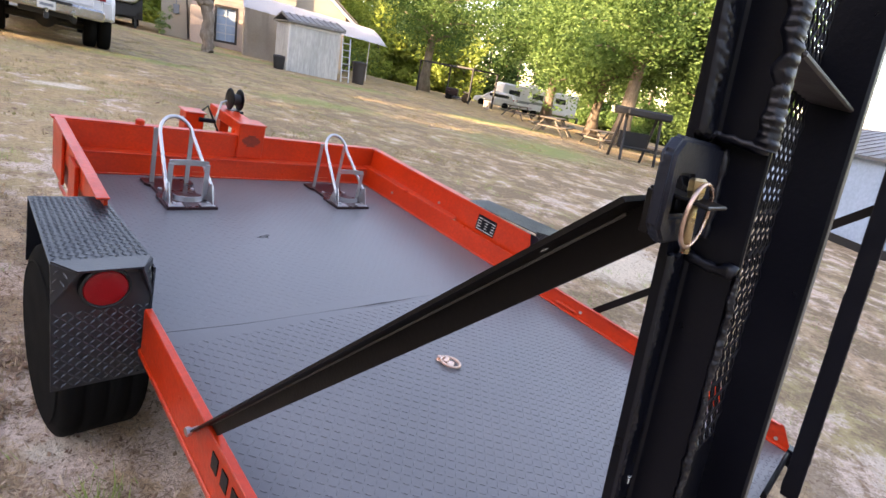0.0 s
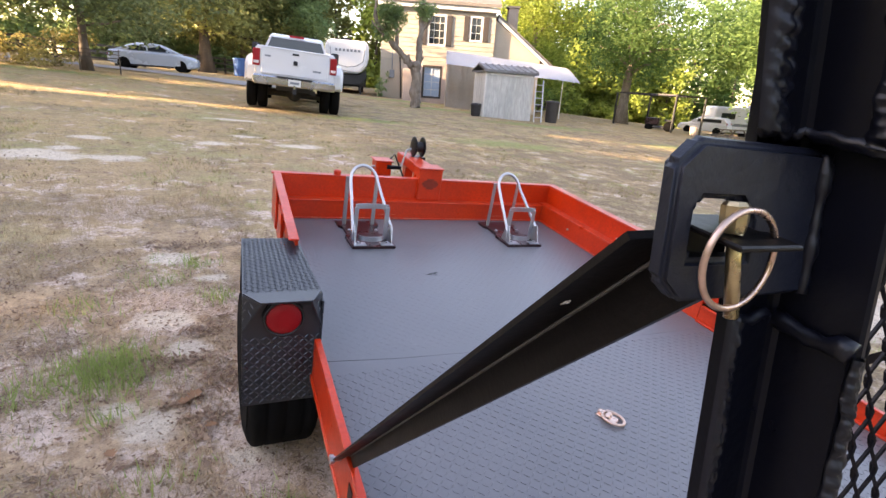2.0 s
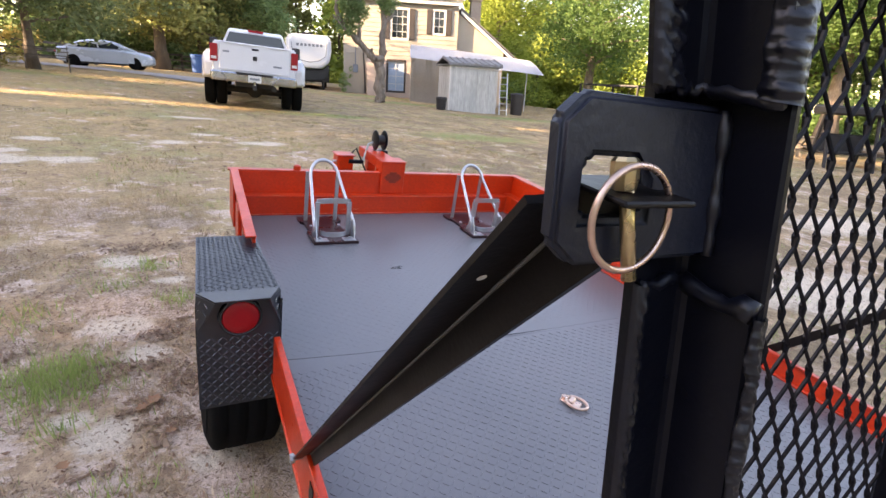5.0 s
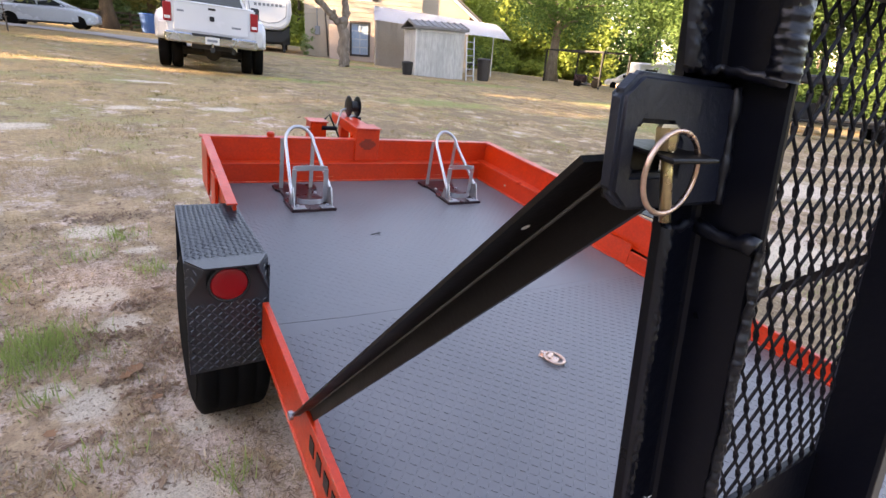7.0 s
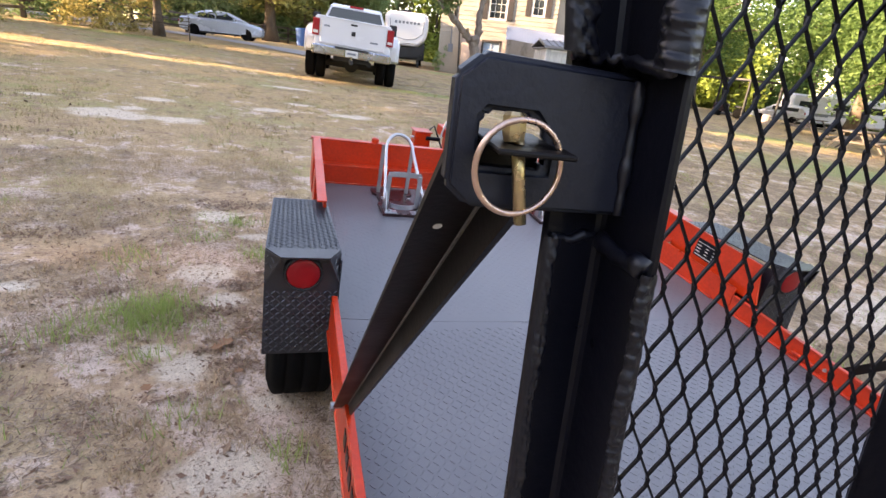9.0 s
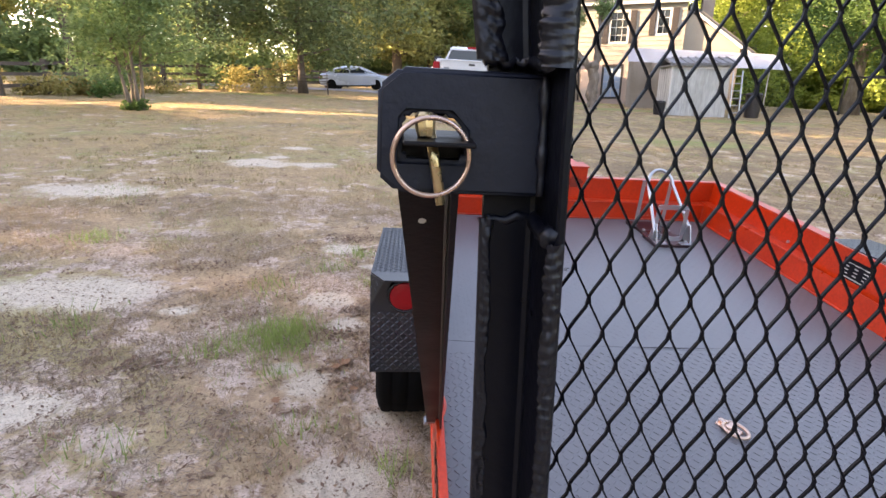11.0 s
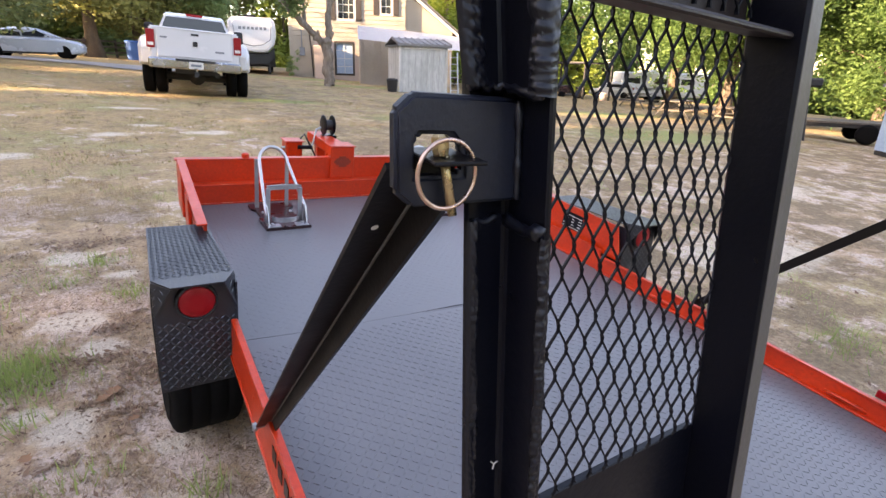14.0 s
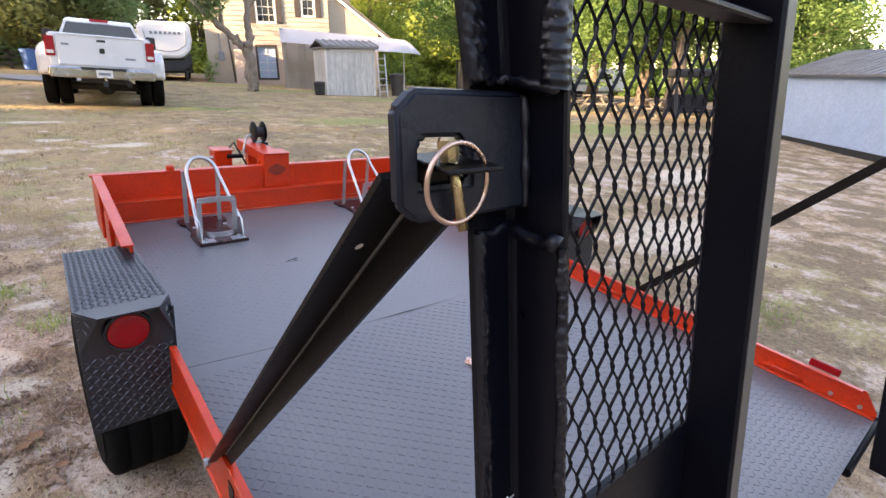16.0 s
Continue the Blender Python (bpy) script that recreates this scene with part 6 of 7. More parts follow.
def build_camper():
    t = empty("camper_trailer", at_ground(6.6, 26.6, -12), "white and dark fifth-wheel camper with its rounded nose this way", "camper")
    bm = bmesh.new()
    out = [(-0.62, 0.98), (-1.0, 1.32), (-1.12, 1.8), (-1.1, 2.42), (-0.9, 2.6), (0.9, 2.6), (1.1, 2.42), (1.12, 1.8), (1.0, 1.32), (0.62, 0.98)]
    rings = []
    for y, sc, dz in ((-0.35, 0.9, 0.06), (-0.15, 0.98, 0.02), (0.2, 1.0, 0), (7.5, 1.0, 0)):
        rings.append([bm.verts.new((px * sc, y, (pz - 1.7) * sc + 1.7)) for px, pz in out])
    for a, b in zip(rings, rings[1:]):
        for q in range(10):
            bm.faces.new((a[q], a[(q + 1) % 10], b[(q + 1) % 10], b[q]))
    bm.faces.new(rings[0]), bm.faces.new(rings[-1][::-1])
    bmesh.ops.recalc_face_normals(bm, faces=bm.faces)
    bmesh.ops.bevel(bm, geom=[e for e in bm.edges if len(e.link_faces) == 2 and e.calc_face_angle() > 0.4], offset=0.06, segments=2, affect="EDGES", clamp_overlap=True)
    shell = part("shell", bm, M_FIBRE, t, "white moulded shell")
    bm = bmesh.new()
    prism(bm, [(-0.98, 1.25), (-0.6, 0.93), (0.6, 0.93), (0.98, 1.25), (0.95, 0.8), (0.6, 0.45), (-0.6, 0.45), (-0.95, 0.8)], lambda a, b, d: (a, -0.16 + d, b), 0.4)
    part("pin_box_skirt", bm, M_DARK, t)
    part("under_body", boxm((-1.0, 0.3, 0.35), (1.0, 7.4, 0.99), 0.02), M_DARK, t)
    for s in (-1, 1):
        part("landing_leg", boxm((s * 0.7 - 0.05, 0.15, 0.0), (s * 0.7 + 0.05, 0.25, 0.8), 0.005), M_DARKIRON, t)
        for y in (4.6, 5.5):
            road_wheel(t, s * 1.0, y, 0.36, 0.22, s)
    for k in range(7):
        part("letter_bar", boxm((-0.62 + 0.19 * k, -0.362, 2.02), (-0.5 + 0.19 * k, -0.352, 2.14), 0.0), M_GREYBAR, shell)
    for s in (-1, 1):
        bm = bmesh.new()
        tube(bm, [(s * 0.86, -0.345, 2.2), (s * 0.8, -0.35, 1.6), (s * 0.45, -0.35, 1.36), (0, -0.35, 1.28)], 0.018, 6)
        part("stripe", bm, M_GREYBAR, shell)
    part("roof_unit", boxm((-0.3, 2.0, 2.6), (0.3, 2.8, 2.85), 0.05), M_DARK, t)


def build_rv():
    t = empty("caravan", at_ground(42.5, 29.2, -120) @ Matrix.Scale(0.93, 4), "long white caravan with grey graphics beneath the trees", "caravan")
    shell = part("shell", boxm((-1.2, -4.2, 0.55), (1.2, 4.2, 2.75), 0.12), M_FIBRE, t)
    for k, (a, b, z0, z1) in enumerate(((-3.6, -2.4, 1.7, 2.2), (-1.0, 0.2, 1.7, 2.2), (1.6, 2.8, 1.7, 2.2), (0.5, 1.1, 0.7, 2.3))):
        part("side_window" if k < 3 else "door", boxm((1.2, a, z0), (1.215, b, z1), 0.004), M_GLASS if k < 3 else M_FIBRE, shell)
    for k in range(3):
        part("stripe", boxm((1.2, -3.8 + 1.4 * k, 1.1 + 0.1 * k), (1.21, -1.2 + 1.6 * k, 1.22 + 0.12 * k), 0.0), M_GREYBAR, shell)
    for y in (-0.5, 0.5):
        for s in (-1, 1):
            road_wheel(t, s * 1.05, y, 0.36, 0.22, s)
    part("roof_unit", boxm((-0.4, -1.0, 2.755), (0.4, 0.0, 3.0), 0.05), M_FIBRE, t)
    part("drawbar", tubem([(0, 4.2, 0.5), (0, 5.3, 0.5)], 0.06, 6), M_DARKIRON, t)
    part("jack_stand", boxm((-0.1, 5.1, 0.0), (0.1, 5.3, 0.5), 0.01), M_DARKIRON, t)


build_truck(), build_sedan(), build_suv(), build_camper(), build_rv()


# ---- house ----
def build_house():
    turn = math.degrees(math.atan2(-0.395, 0.918))
    hx, hy, gz = 8.4, 26.66, 0.9
    m = pose(hx, hy, gz, 0, 0, turn)
    h = empty("house", m, "two-storey cream house with lapped siding and dark shutters", "house")
    W, D, E = 5.9, 7.0, 4.6
    holes = [(2.45, 3.3, 2.78, 4.22), (4.62, 5.2, 3.12, 4.26), (2.29, 3.2, 0.15, 1.7)]
    # wall core behind the boards, in strips that leave the openings free
    xs = sorted({0.0, W, *[v for o in holes for v in o[:2]]})
    core = None
    for a, b in zip(xs, xs[1:]):
        cuts = sorted([(o[2], o[3]) for o in holes if o[0] <= a and o[1] >= b])
        z = -0.4
        for lo, hi in cuts + [(E, E)]:
            if lo > z:
                piece = part("front_wall" if core is None else "wall_panel", boxm((a, 0.03, z), (b, 0.2, lo)), M_SIDING, core or h, "cream front wall" if core is None else "")
                core = core or piece
            z = hi
    part("side_wall", boxm((-0.005, 0.2, -0.4), (0.17, D, E)), M_SIDING, h)
    part("side_wall", boxm((W - 0.17, 0.2, -0.4), (W, D, E)), M_SIDING, h)
    part("back_wall", boxm((0.17, D - 0.2, -0.4), (W - 0.17, D, E)), M_SIDING, h)
    # lapped boards
    for k in range(9, 21):
        z = -0.02 + 0.22 * k
        spans = [(0.0, W)]
        for a, b, lo, hi in holes:
            if lo - 0.05 < z + 0.11 < hi + 0.05:
                spans = [p for s0, s1 in spans for p in ((s0, min(s1, a - 0.05)), (max(s0, b + 0.05), s1)) if p[1] - p[0] > 0.05]
        for s0, s1 in spans:
            bm = bmesh.new()
            prism(bm, [(0.029, z), (-0.006, z + 0.004), (0.018, z + 0.225), (0.029, z + 0.225)], lambda a, b, d: (s0 + d, a, b), s1 - s0)
            part("siding_board", bm, M_SIDING, core)
    # plastered ground floor below the boards
    for a, b, lo, hi, mat in ((0.0, 1.249, -0.4, 1.955, M_SIDING), (1.25, 2.228, -0.4, 1.955, M_PINKWALL), (2.2285, 3.2615, 1.765, 1.955, M_PINKWALL), (2.2285, 3.2615, -0.4, 0.085, M_PINKWALL), (3.262, W, -0.4, 1.955, M_PINKWALL)):
        part("plaster_panel", boxm((a, -0.004, lo), (b, 0.0295, hi)), mat, core, "faded pink plaster" if mat is M_PINKWALL else "")
    part("band_board", boxm((0.0, -0.018, 1.957), (W, 0.0285, 2.0), 0.003), M_SIDING, core)
    part("downpipe", tubem([(1.02, -0.07, 2.05), (1.08, -0.09, 1.3), (1.14, -0.09, 0.0)], 0.035, 7), M_SHUTTER, h, "dark downpipe")
    for k, (a, b, lo, hi) in enumerate(holes):
        win = part("window" if k < 2 else "door", boxm((a + 0.04, 0.09, lo + 0.04), (b - 0.04, 0.10, hi - 0.04)), M_GLASS if k < 2 else M_BLUESHED, h, "dark panes" if k < 2 else "pale blue shaded door")
        for q in ((a - 0.06, -0.02, lo - 0.06, b + 0.06, 0.05, lo + 0.04), (a - 0.06, -0.02, hi - 0.04, b + 0.06, 0.05, hi + 0.06), (a - 0.06, -0.02, lo + 0.041, a + 0.04, 0.05, hi - 0.041), (b - 0.04, -0.02, lo + 0.041, b + 0.06, 0.05, hi - 0.041)):
            part("frame", boxm((q[0], q[1], q[2]), (q[3], q[4], q[5]), 0.004), M_TRIMWHITE if k < 2 else M_SHUTTER, win)
        nx, nz = (3, 4) if k == 0 else ((2, 3) if k == 1 else (2, 4))
        for i in range(1, nx):
            x = a + (b - a) * i / nx
            part("glazing_bar", boxm((x - 0.012, 0.06, lo + 0.04), (x + 0.012, 0.089, hi - 0.04)), M_TRIMWHITE, win)
        for i in range(1, nz):
            z = lo + (hi - lo) * i / nz
            part("glazing_bar", boxm((a + 0.04, 0.062, z - 0.012), (b - 0.04, 0.0885, z + 0.012)), M_TRIMWHITE, win)
        for s0, s1 in ((a - 0.36, a - 0.08), (b + 0.08, b + 0.36)):
            if k == 2:
                continue
            sh = part("shutter", boxm((s0, -0.045, lo - 0.03), (s1, -0.008, hi + 0.03), 0.004), M_SHUTTER, h, "dark brown louvred shutter")
            for i in range(9):
                z = lo + 0.04 + (hi - lo - 0.1) * i / 8
                part("louvre", boxm((s0 + 0.03, -0.056, z - 0.02), (s1 - 0.03, -0.0455, z + 0.02)), M_SHUTTER, sh)
    part("eave_board", boxm((-0.3, -0.25, E - 0.1), (W + 0.15, -0.1, E + 0.12), 0.01), M_TRIMWHITE, h)
    bm = bmesh.new()
    prism(bm, [(-0.35, E + 0.125), (D / 2, E + 1.9), (D + 0.35, E + 0.125), (D + 0.35, E + 0.28), (D / 2, E + 2.06), (-0.35, E + 0.28)], lambda a, b, d: (-0.35 + d, a, b), W + 0.55)
    part("roof", bm, M_SHINGLE, h, "grey shingle roof")
    # lower wing with a long roof falling to the side
    bm = bmesh.new()
    prism(bm, [(0, -0.4), (0, 4.25), (2.55, 2.42), (2.55, -0.4)], lambda a, b, d: (W + 0.002 + a, 0.28 + d, b), 0.2)
    wing = part("wing_wall", bm, M_SIDING, h, "cream wing wall under the sloping roof")
    part("wing_side_wall", boxm((W + 2.36, 0.7, -0.4), (W + 2.55, D, 2.1)), M_SIDING, h)
    bm = bmesh.new()
    prism(bm, [(-0.02, 4.35), (3.15, 2.0), (3.2, 2.14), (0.0, 4.52)], lambda a, b, d: (W + 0.15 + a, 0.2 + d, b), D)
    part("wing_roof", bm, M_SHINGLE, h)
    bm = bmesh.new()
    prism(bm, [(-0.02, 4.2), (3.15, 1.86), (3.17, 1.99), (0.0, 4.34)], lambda a, b, d: (W + 0.15 + a, 0.12 + d, b), 0.07)
    part("barge_board", bm, M_TRIMWHITE, h)
    part("chimney", boxm((W + 0.75, 1.2, 2.5), (W + 1.3, 1.8, 5.0), 0.02), M_BRICKCHIM, h, "pale brick chimney")
    part("chimney_cap", boxm((W + 0.7, 1.15, 5.005), (W + 1.35, 1.85, 5.1), 0.01), M_BRICKCHIM, h)
    part("lean_to", boxm((1.25, -0.75, -0.4), (1.95, -0.01, 1.5), 0.02), M_PINKWALL, h, "faded pink lean-to")
    part("meter_box", boxm((0.5, -0.12, 1.0), (0.75, -0.012, 1.4), 0.01), M_GREYBAR, h)
    part("conduit", tubem([(0.62, -0.06, 1.4), (0.62, -0.06, 3.4)], 0.025, 6), M_GREYBAR, h)


build_house()


def build_canopy():
    """White fabric canopy on poles, next to the house."""
    e1 = Vector((0.918, -0.395, 0))
    c = empty("canopy", pose(11.5, 23.3, 0.75, 0, 0, math.degrees(math.atan2(-0.395, 0.918))), "white fabric canopy on thin metal poles beside the house", "canopy")
    bm = bmesh.new()
    grid = []
    for i in range(13):
        s = i / 12
        row = []
        for j in range(7):
            q = j / 6
            x = -0.75 + 6.1 * s + 0.4 * s * q
            z = 2.62 - 0.42 * s - (0.75 + 0.02 * s) * q ** 1.3 + 0.03 * math.sin(9 * s) * q
            row.append(bm.verts.new((x, 0.6 - 1.8 * q, z)))
        grid.append(row)
    for a, b in zip(grid, grid[1:]):
        for j in range(6):
            bm.faces.new((a[j], b[j], b[j + 1], a[j + 1]))
    bmesh.ops.solidify(bm, geom=bm.faces, thickness=0.012)
    part("cover", bm, M_CANVAS, c, "sagging white fabric cover", True)
    for x, y, z in ((-0.6, 0.55, 2.55), (3.0, 0.55, 2.35), (5.3, 0.55, 2.1)):
        part("pole", tubem([(x, y, -0.7), (x, y, z)], 0.025, 6), M_TRIMWHITE, c)
    part("side_sheet", boxm((-0.7, -1.2, -0.2), (-0.67, 0.5, 1.9), 0.005), M_SIDING, c, "cream side sheet")
    bm = bmesh.new()
    cols = []
    for i in range(15):
        x = -0.666 + 2.3 * i / 14
        fold = 0.025 * math.sin(i * 2.1)
        cols.append([bm.verts.new((x, -1.215 + fold * 0.3, 1.9 - 0.16 * i / 14)), bm.verts.new((x, -1.24 + fold, 0.8)), bm.verts.new((x, -1.22 + fold * 1.4, -0.25))])
    for a, b in zip(cols, cols[1:]):
        for j in range(2):
            bm.faces.new((a[j], b[j], b[j + 1], a[j + 1]))
    bmesh.ops.solidify(bm, geom=bm.faces, thickness=0.008)
    part("front_sheet", bm, M_SIDING, c, "cream front sheet hanging in folds", True)


build_canopy()


def build_tin_shed():
    F, Rt = Vector((10.38, 18.52)), Vector((12.45, 18.1))
    e = (Rt - F).normalized()
    s = empty("tin_shed", pose(F.x, F.y, ground_z(F.x, F.y) - 0.08, 0, 0, math.degrees(math.atan2(e.y, e.x))), "weathered white tin garden shed with a grey ribbed roof", "shed")
    W, D, H = 2.12, 1.7, 1.86
    def ribbed(n, along, thick, name, base, far):
        bm = bmesh.new()
        line = []
        for k in range(n):
            p = 0.018 if k % 2 else 0.0
            line += [(along * k / n + 0.006, -p), (along * (k + 1) / n - 0.006, -p)]
        prism(bm, line + [(along, thick), (0, thick)], lambda u, v, d: base(u, v, d), H)
        return part(name, bm, M_SHEDTIN, s)
    ribbed(16, W, 0.03, "front_wall", lambda u, v, d: (u, v, d), None)
    ribbed(12, D, 0.03, "side_wall", lambda u, v, d: (v, D - u, d), None)
    ribbed(12, D, 0.03, "side_wall", lambda u, v, d: (W - v, u, d), None)
    ribbed(16, W, 0.03, "back_wall", lambda u, v, d: (W - u, D - v, d), None)
    roof = part("roof", boxm((-0.12, -0.16, H + 0.001), (W + 0.12, D + 0.12, H + 0.05), 0.006, lambda c: (c[0], c[1], c[2] + 0.2 * (1 - abs(c[1] - D / 2) / (D / 2 + 0.16)))), M_SHEDROOF, s, "grey ribbed tin roof")
    bm = bmesh.new()
    prism(bm, [(-0.16, 0.0), (D / 2, 0.24), (D + 0.12, 0.0), (D + 0.12, 0.05), (D / 2, 0.3), (-0.16, 0.05)], lambda a, b, d: (-0.12 + d, a, H + 0.052 + b), W + 0.24)
    part("roof_sheet", bm, M_SHEDROOF, roof)
    for k in range(9):
        x = -0.08 + (W + 0.16) * k / 8
        bm = bmesh.new()
        prism(bm, [(-0.165, 0.05), (D / 2, 0.3), (D / 2, 0.335), (-0.165, 0.085)], lambda a, b, d: (x - 0.03 + d, a, H + 0.053 + b), 0.06)
        part("roof_rib", bm, M_SHEDROOF, roof)
    part("corner_trim", boxm((-0.03, -0.035, 0), (0.03, 0.02, H), 0.004), M_TRIMWHITE, s)
    part("door_rail", boxm((0.2, -0.05, H - 0.1), (W - 0.1, -0.022, H - 0.04), 0.004), M_TRIMWHITE, s)
    lad = empty("ladder", pose(*(F + e * 2.3), ground_z(12.6, 18.0), -8, 0, math.degrees(math.atan2(e.y, e.x))), "aluminium ladder leaning by the tin shed", "ladder")
    for x in (0.0, 0.34):
        part("rail", boxm((x - 0.02, -0.03, 0), (x + 0.02, 0.03, 1.75), 0.004), M_STEEL, lad)
    for k in range(6):
        part("rung", tubem([(0.02, 0, 0.2 + 0.27 * k), (0.32, 0, 0.2 + 0.27 * k)], 0.018, 6), M_STEEL, lad)
    return e


build_tin_shed()


def bin_(x, y, r, h, mat, label):
    b = empty("bin", at_ground(x, y), label, "bin")
    part("tub", lathem([(r * 0.8, 0), (r * 0.85, 0.02), (r, h), (r * 1.05, h + 0.01), (r * 1.05, h + 0.04), (r * 0.9, h + 0.04)], (0, 0, 0), "z", 16), mat, b)
    part("lid", lathem([(r * 1.06, h + 0.041), (r * 0.9, h + 0.09), (0.01, h + 0.11)], (0, 0, 0), "z", 16), mat, b)


bin_(9.95, 18.35, 0.22, 0.42, M_DARK, "low black tub beside the tin shed")
bin_(13.9, 18.6, 0.3, 0.85, M_SHUTTER, "dark brown rubbish bin by the shed")
bin_(2.0, 36.0, 0.42, 1.0, M_BLUEBIN, "blue plastic drum beneath the oaks")
bin_(26.2, 21.4, 0.22, 0.4, M_PINKWALL, "clay pot by the iron frame")


def build_frame():
    g = empty("pergola", at_ground(23.6, 23.9), "dark iron pergola frame with no cover", "pergola")
    for x, y in ((0.4, 1.95), (1.2, -2.1), (3.6, 2.3), (4.2, -1.6)):
        part("post", boxm((x - 0.05, y - 0.05, -0.3), (x + 0.05, y + 0.05, 1.95), 0.006), M_DARKIRON, g)
    for a, b in (((0.4, 1.95), (1.2, -2.1)), ((3.6, 2.3), (4.2, -1.6)), ((0.4, 1.95), (3.6, 2.3)), ((1.2, -2.1), (4.2, -1.6)), ((2.0, 2.1), (2.7, -1.85))):
        part("beam", tubem([(*a, 1.98), (*b, 1.98)], 0.06, 4), M_DARKIRON, g)
    m = empty("riding_mower", at_ground(25.2, 22.9, 35), "dark riding mower beneath the pergola", "mower")
    part("hood", boxm((-0.28, 0.2, 0.3), (0.28, 1.0, 0.75), 0.06), M_MAROON, m)
    part("seat", boxm((-0.22, -0.55, 0.55), (0.22, -0.1, 0.68), 0.04), M_DARK, m)
    part("seat_back", boxm((-0.22, -0.62, 0.66), (0.22, -0.52, 1.0), 0.04), M_DARK, m)
    part("mowing_deck", boxm((-0.5, -0.3, 0.12), (0.5, 0.5, 0.28), 0.05), M_DARKIRON, m)
    part("steering_wheel", tubem([(0.16 * math.cos(a), 0.12 + 0.1 * math.sin(a), 0.95 + 0.06 * math.sin(a)) for a in [2 * math.pi * k / 14 for k in range(14)]], 0.014, 6, True), M_DARK, m)
    for s in (-1, 1):
        road_wheel(m, s * 0.4, -0.4, 0.27, 0.22, s)
        road_wheel(m, s * 0.38, 0.75, 0.19, 0.15, s)


build_frame()


def picnic_table(x, y, turn):
    t = empty("picnic_table", at_ground(x, y, turn), "weathered timber picnic table with two benches", "table", "picnic tables beneath the trees")
    for k in range(5):
        part("top_plank", boxm((-0.9, -0.37 + 0.15 * k, 0.7), (0.9, -0.23 + 0.15 * k, 0.74), 0.004), M_WOOD, t)
    for s in (-1, 1):
        part("bench", boxm((-0.9, s * 0.72 - 0.13, 0.4), (0.9, s * 0.72 + 0.13, 0.44), 0.004), M_WOOD, t)
        for q in (-1, 1):
            part("leg", tubem([(s * 0.65, q * 0.2, 0.7), (s * 0.65, q * 0.75, -0.03)], 0.04, 4), M_WOOD, t)
        part("leg_brace", boxm((s * 0.65 - 0.02, -0.75, 0.34), (s * 0.65 + 0.02, 0.75, 0.4), 0.003), M_WOOD, t)


picnic_table(19.6, 11.9, 20), picnic_table(22.4, 13.4, 35), picnic_table(24.6, 17.6, 10), picnic_table(21.6, 10.4, -10), picnic_table(17.9, 26.0, 0)


def build_swing():
    s = empty("garden_swing", at_ground(18.6, 7.5, -35), "dark canopy garden swing on the grass", "swing")
    for x in (-0.7, 0.7):
        for y in (-0.5, 0.5):
            part("leg", tubem([(x, y, -0.05), (x, y * 0.2, 1.75)], 0.055, 6), M_DARKIRON, s)
    part("canopy", boxm((-0.9, -0.55, 1.62), (0.9, 0.55, 1.9), 0.06), M_DARK, s)
    part("seat", boxm((-0.6, -0.25, 0.45), (0.6, 0.25, 0.52), 0.02), M_DARK, s)
    part("seat_back", boxm((-0.62, 0.2, 0.45), (0.62, 0.3, 1.05), 0.02), M_DARK, s)
    for x in (-0.55, 0.55):
        part("hanger", tubem([(x, 0, 0.5), (x, 0, 1.72)], 0.012, 5), M_DARKIRON, s)


build_swing()


def build_blue_shed():
    a, b = Vector((18.2, 4.5)), Vector((15.3, 1.55))
    e = (b - a).normalized()
    s = empty("blue_shed", pose(a.x, a.y, ground_z(a.x, a.y) + 0.0, 0, 0, math.degrees(math.atan2(e.y, e.x))), "pale blue sheet-metal storage shed with a grey roof", "shed")
    L, D, H = 7.0, 3.2, 1.85
    # dark box stands for the shaded open gap beneath the shed
    part("gap_shade_box", boxm((0.0, -0.01, -0.1), (L, D, 0.13), 0.01), M_DARKIRON, s)
    part("front_wall", boxm((0, -0.03, 0.131), (L, 0.05, H), 0.004), M_BLUESHED, s)
    part("side_wall", boxm((0, 0.051, 0.131), (0.06, D, H), 0.004), M_BLUESHED, s)
    part("side_wall", boxm((L - 0.06, 0.051, 0.131), (L, D, H), 0.004), M_BLUESHED, s)
    part("back_wall", boxm((0.061, D - 0.06, 0.131), (L - 0.061, D, H), 0.004), M_BLUESHED, s)
    bm = bmesh.new()
    prism(bm, [(-0.2, H - 0.02), (D / 2, H + 0.62), (D + 0.2, H - 0.02), (D + 0.2, H + 0.04), (D / 2, H + 0.68), (-0.2, H + 0.04)], lambda u, v, d: (-0.15 + d, u, v), L + 0.3)
    roof = part("roof", bm, M_SHEDROOF, s)
    for k in range(24):
        x = -0.1 + (L + 0.2) * k / 23
        bm = bmesh.new()
        prism(bm, [(-0.205, H + 0.042), (D / 2, H + 0.682), (D / 2, H + 0.7), (-0.205, H + 0.06)], lambda u, v, d: (x - 0.015 + d, u, v), 0.03)
        part("roof_rib", bm, M_SHEDROOF, roof)


build_blue_shed()


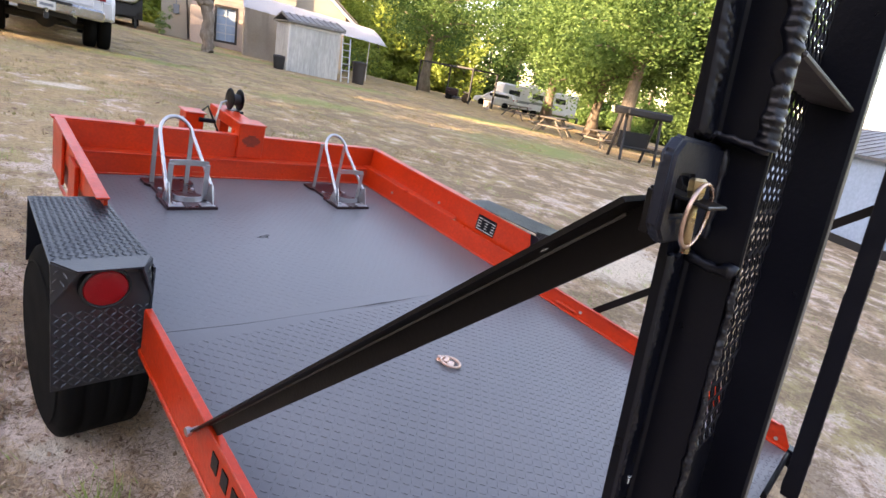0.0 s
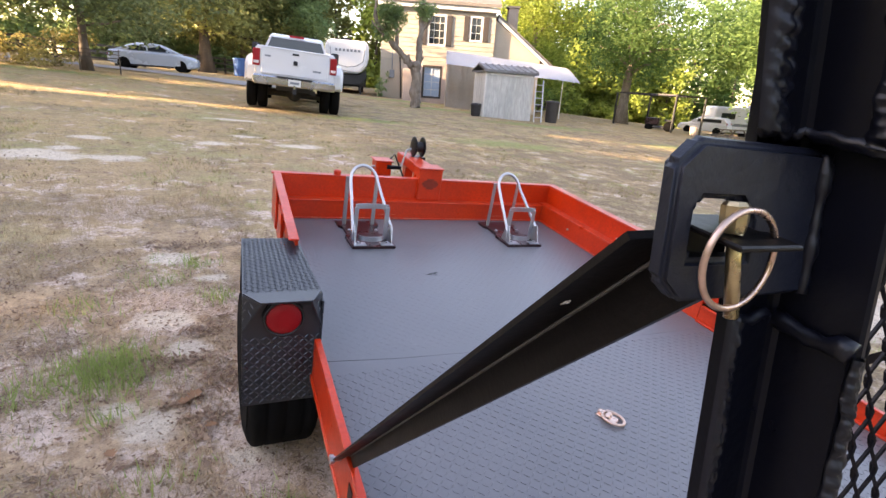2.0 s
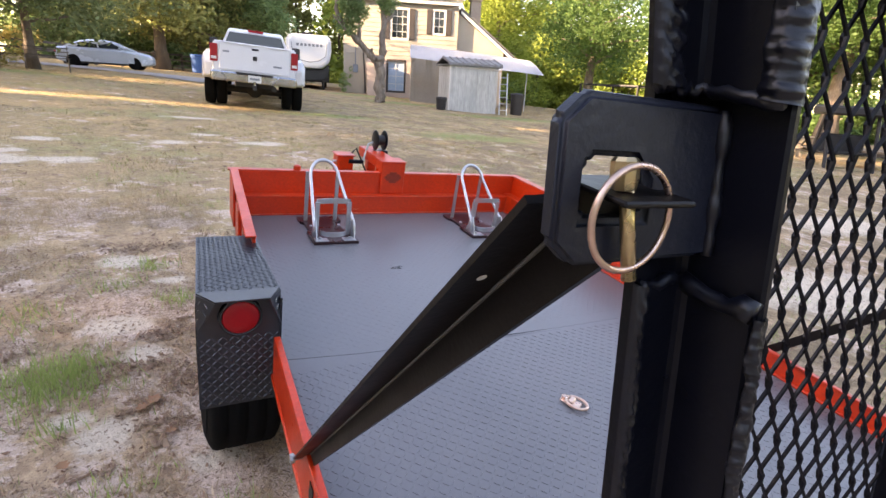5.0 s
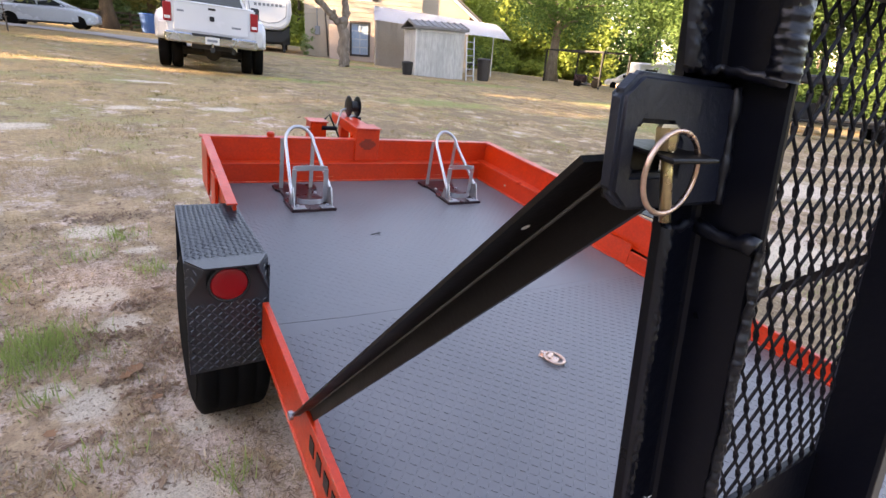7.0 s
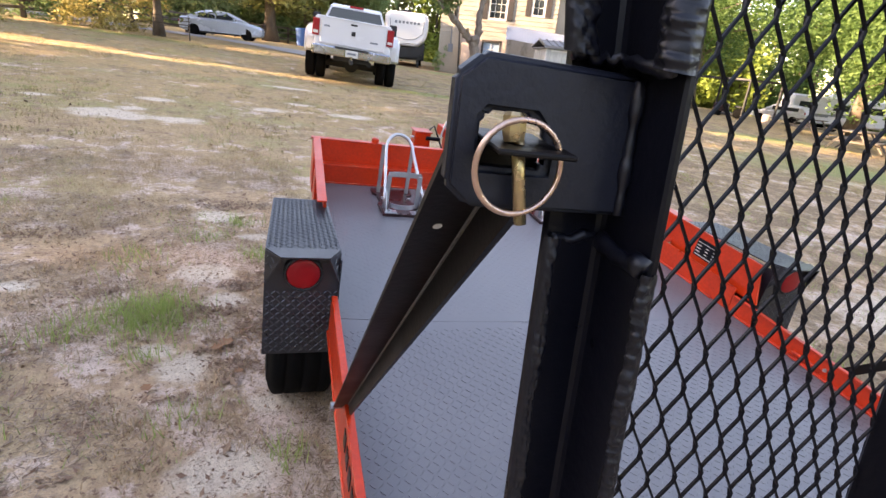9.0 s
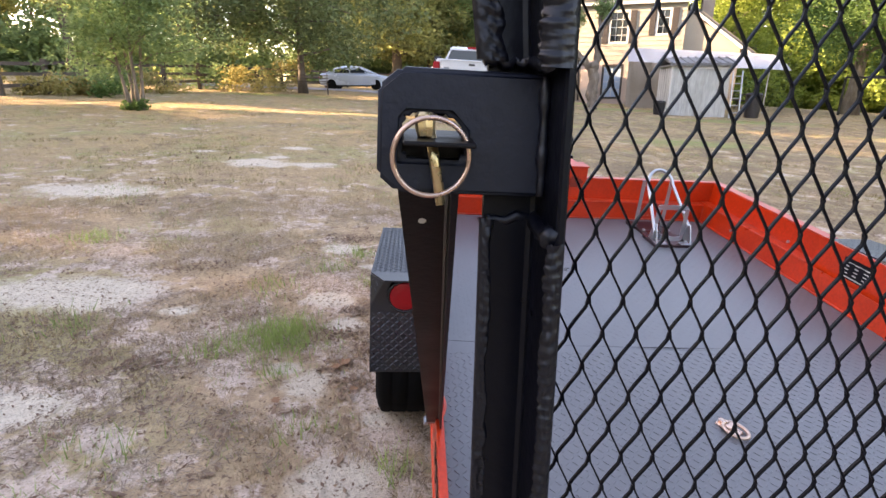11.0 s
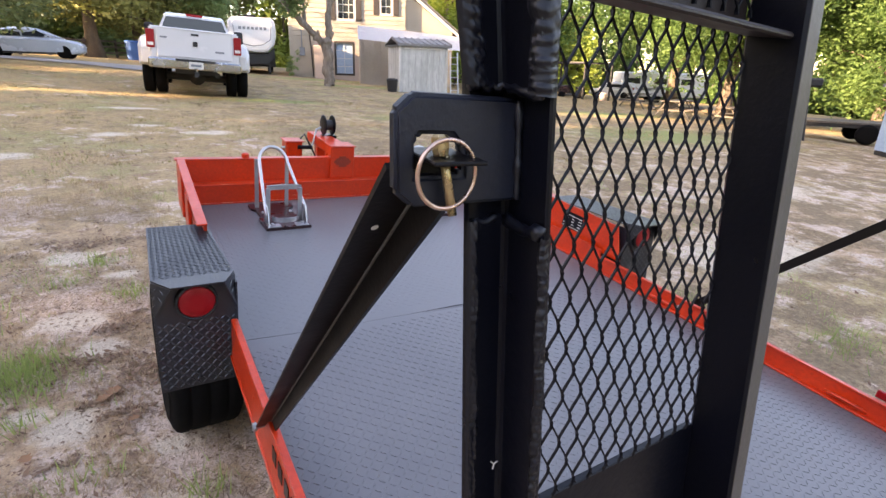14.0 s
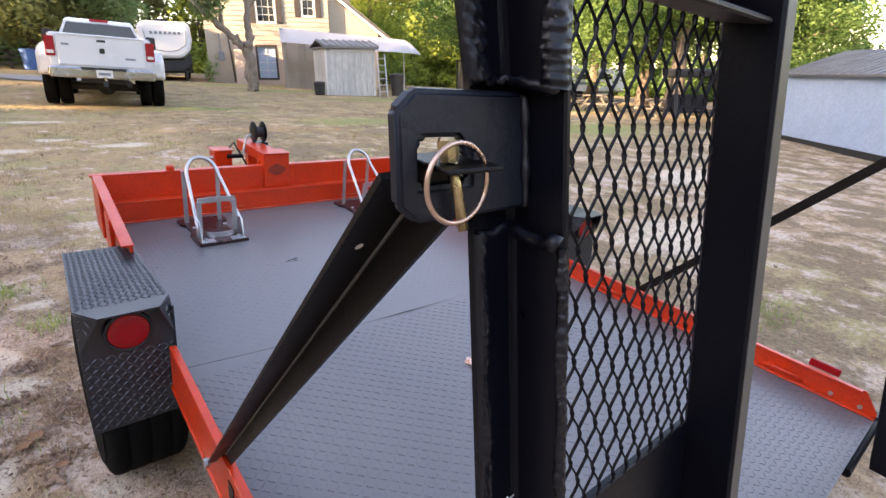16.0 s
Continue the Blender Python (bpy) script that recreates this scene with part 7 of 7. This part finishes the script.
def build_flatbed():
    f = empty("flatbed_trailer", at_ground(22.6, 7.2, -58), "old flatbed trailer with pale timber planks", "trailer")
    for k in range(6):
        part("deck_plank", boxm((-2.2, -0.9 + 0.3 * k, 0.66), (2.2, -0.62 + 0.3 * k, 0.72), 0.004), M_WOOD, f)
    part("frame", boxm((-2.2, -0.85, 0.52), (2.2, 0.85, 0.655), 0.01), M_DARKIRON, f)
    for s in (-1, 1):
        for x in (0.7, 1.5):
            bm = bmesh.new()
            lathe(bm, [(0.2, -0.1), (0.32, -0.1), (0.34, -0.07), (0.34, 0.07), (0.32, 0.1), (0.2, 0.1), (0.05, 0.08)], (x, s * 0.95, 0.33), "y", 20)
            part("wheel", bm, M_RUBBER, f, "", True)
    part("drawbar", tubem([(-2.2, 0, 0.55), (-3.4, 0, 0.5)], 0.05, 6), M_DARKIRON, f)
    part("drawbar_stand", boxm((-3.35, -0.05, -0.05), (-3.25, 0.05, 0.5), 0.0), M_DARKIRON, f)


build_flatbed()


def build_bench():
    b = empty("garden_bench", at_ground(-3.55, 21.9, 10), "rickety weathered slatted bench beneath the oak", "bench")
    for x in (-0.6, 0.6):
        for y in (-0.2, 0.2):
            part("leg", tubem([(x, y, -0.03), (x, y, 0.42 if y < 0 else 0.85)], 0.013, 6), M_FENCE, b)
    for k in range(3):
        part("seat_slat", boxm((-0.65, -0.22 + 0.15 * k, 0.42), (0.65, -0.11 + 0.15 * k, 0.44), 0.0), M_FENCE, b)
        part("back_slat", boxm((-0.65, 0.2, 0.5 + 0.13 * k), (0.65, 0.215, 0.53 + 0.13 * k), 0.0), M_FENCE, b)


build_bench()


def build_fence():
    line = [(-17.0, 10.6), (-14.2, 13.0), (-11.5, 15.4), (-10.4, 18.0), (-9.0, 20.6), (-7.6, 24.0), (-6.0, 27.6), (-4.2, 31.2), (-2.0, 35.0), (1.2, 38.4), (5.0, 40.5)]
    f = empty("rail_fence", Matrix(), "weathered dark post-and-rail timber fence round the yard", "fence")
    tops = []
    rnd = random.Random(2)
    stops = []
    for (xa, ya), (xb, yb) in zip(line, line[1:]):
        for k in range(2):
            stops.append((xa + (xb - xa) * k / 2, ya + (yb - ya) * k / 2))
    stops.append(line[-1])
    for x, y in stops:
        g = ground_z(x, y)
        part("post", boxm((x - 0.07, y - 0.07, g - 0.3), (x + 0.07, y + 0.07, g + 1.02 + rnd.uniform(-0.04, 0.06)), 0.008), M_FENCE, f)
    for (xa, ya), (xb, yb) in zip(stops, stops[1:]):
        for z in (0.3, 0.6, 0.9):
            d = Vector((xb - xa, yb - ya, 0)).normalized()
            n = Vector((-d.y, d.x, 0)) * 0.09
            ga, gb = ground_z(xa, ya) + z + rnd.uniform(-0.04, 0.04), ground_z(xb, yb) + z + rnd.uniform(-0.04, 0.04)
            bm = bmesh.new()
            pts = [(xa, ya, ga), (xb, yb, gb)]
            vs = []
            for p in pts:
                for o, h in ((0, -0.05), (1, -0.05), (1, 0.05), (0, 0.05)):
                    vs.append(bm.verts.new(Vector(p) - n * (0.8 + 0.35 * o) + Vector((0, 0, h))))
            for q in ((0, 1, 2, 3), (7, 6, 5, 4), (0, 4, 5, 1), (1, 5, 6, 2), (2, 6, 7, 3), (3, 7, 4, 0)):
                bm.faces.new([vs[k] for k in q])
            part("rail", bm, M_FENCE, f)


build_fence()


def build_drive():
    """Pale drive of packed sand below the oaks."""
    line = [(-16, 26.2), (-8, 27.4), (-2.5, 27.8), (0.6, 26.0), (2.4, 23.4)]
    bm = bmesh.new()
    rows = []
    for i, (x, y) in enumerate(line):
        a, b = Vector(line[max(i - 1, 0)]), Vector(line[min(i + 1, len(line) - 1)])
        d = (b - a).normalized()
        n = Vector((-d.y, d.x))
        row = []
        for s in (-1.6, -0.8, 0, 0.8, 1.6):
            px, py = x + n.x * s, y + n.y * s
            row.append(bm.verts.new((px, py, ground_z(px, py) + 0.035)))
        rows.append(row)
    for a, b in zip(rows, rows[1:]):
        for k in range(4):
            bm.faces.new((a[k], a[k + 1], b[k + 1], b[k]))
    ob = put("drive", bm, plain("packed_drive", (0.36, 0.34, 0.33), (0.28, 0.26, 0.25), 0.9, big=0.8, fine=14, relief=0.3, dist=0.01), None, "", True)
    tagged(ob, "pale packed drive below the oaks", "drive", kind="structure")


build_drive()
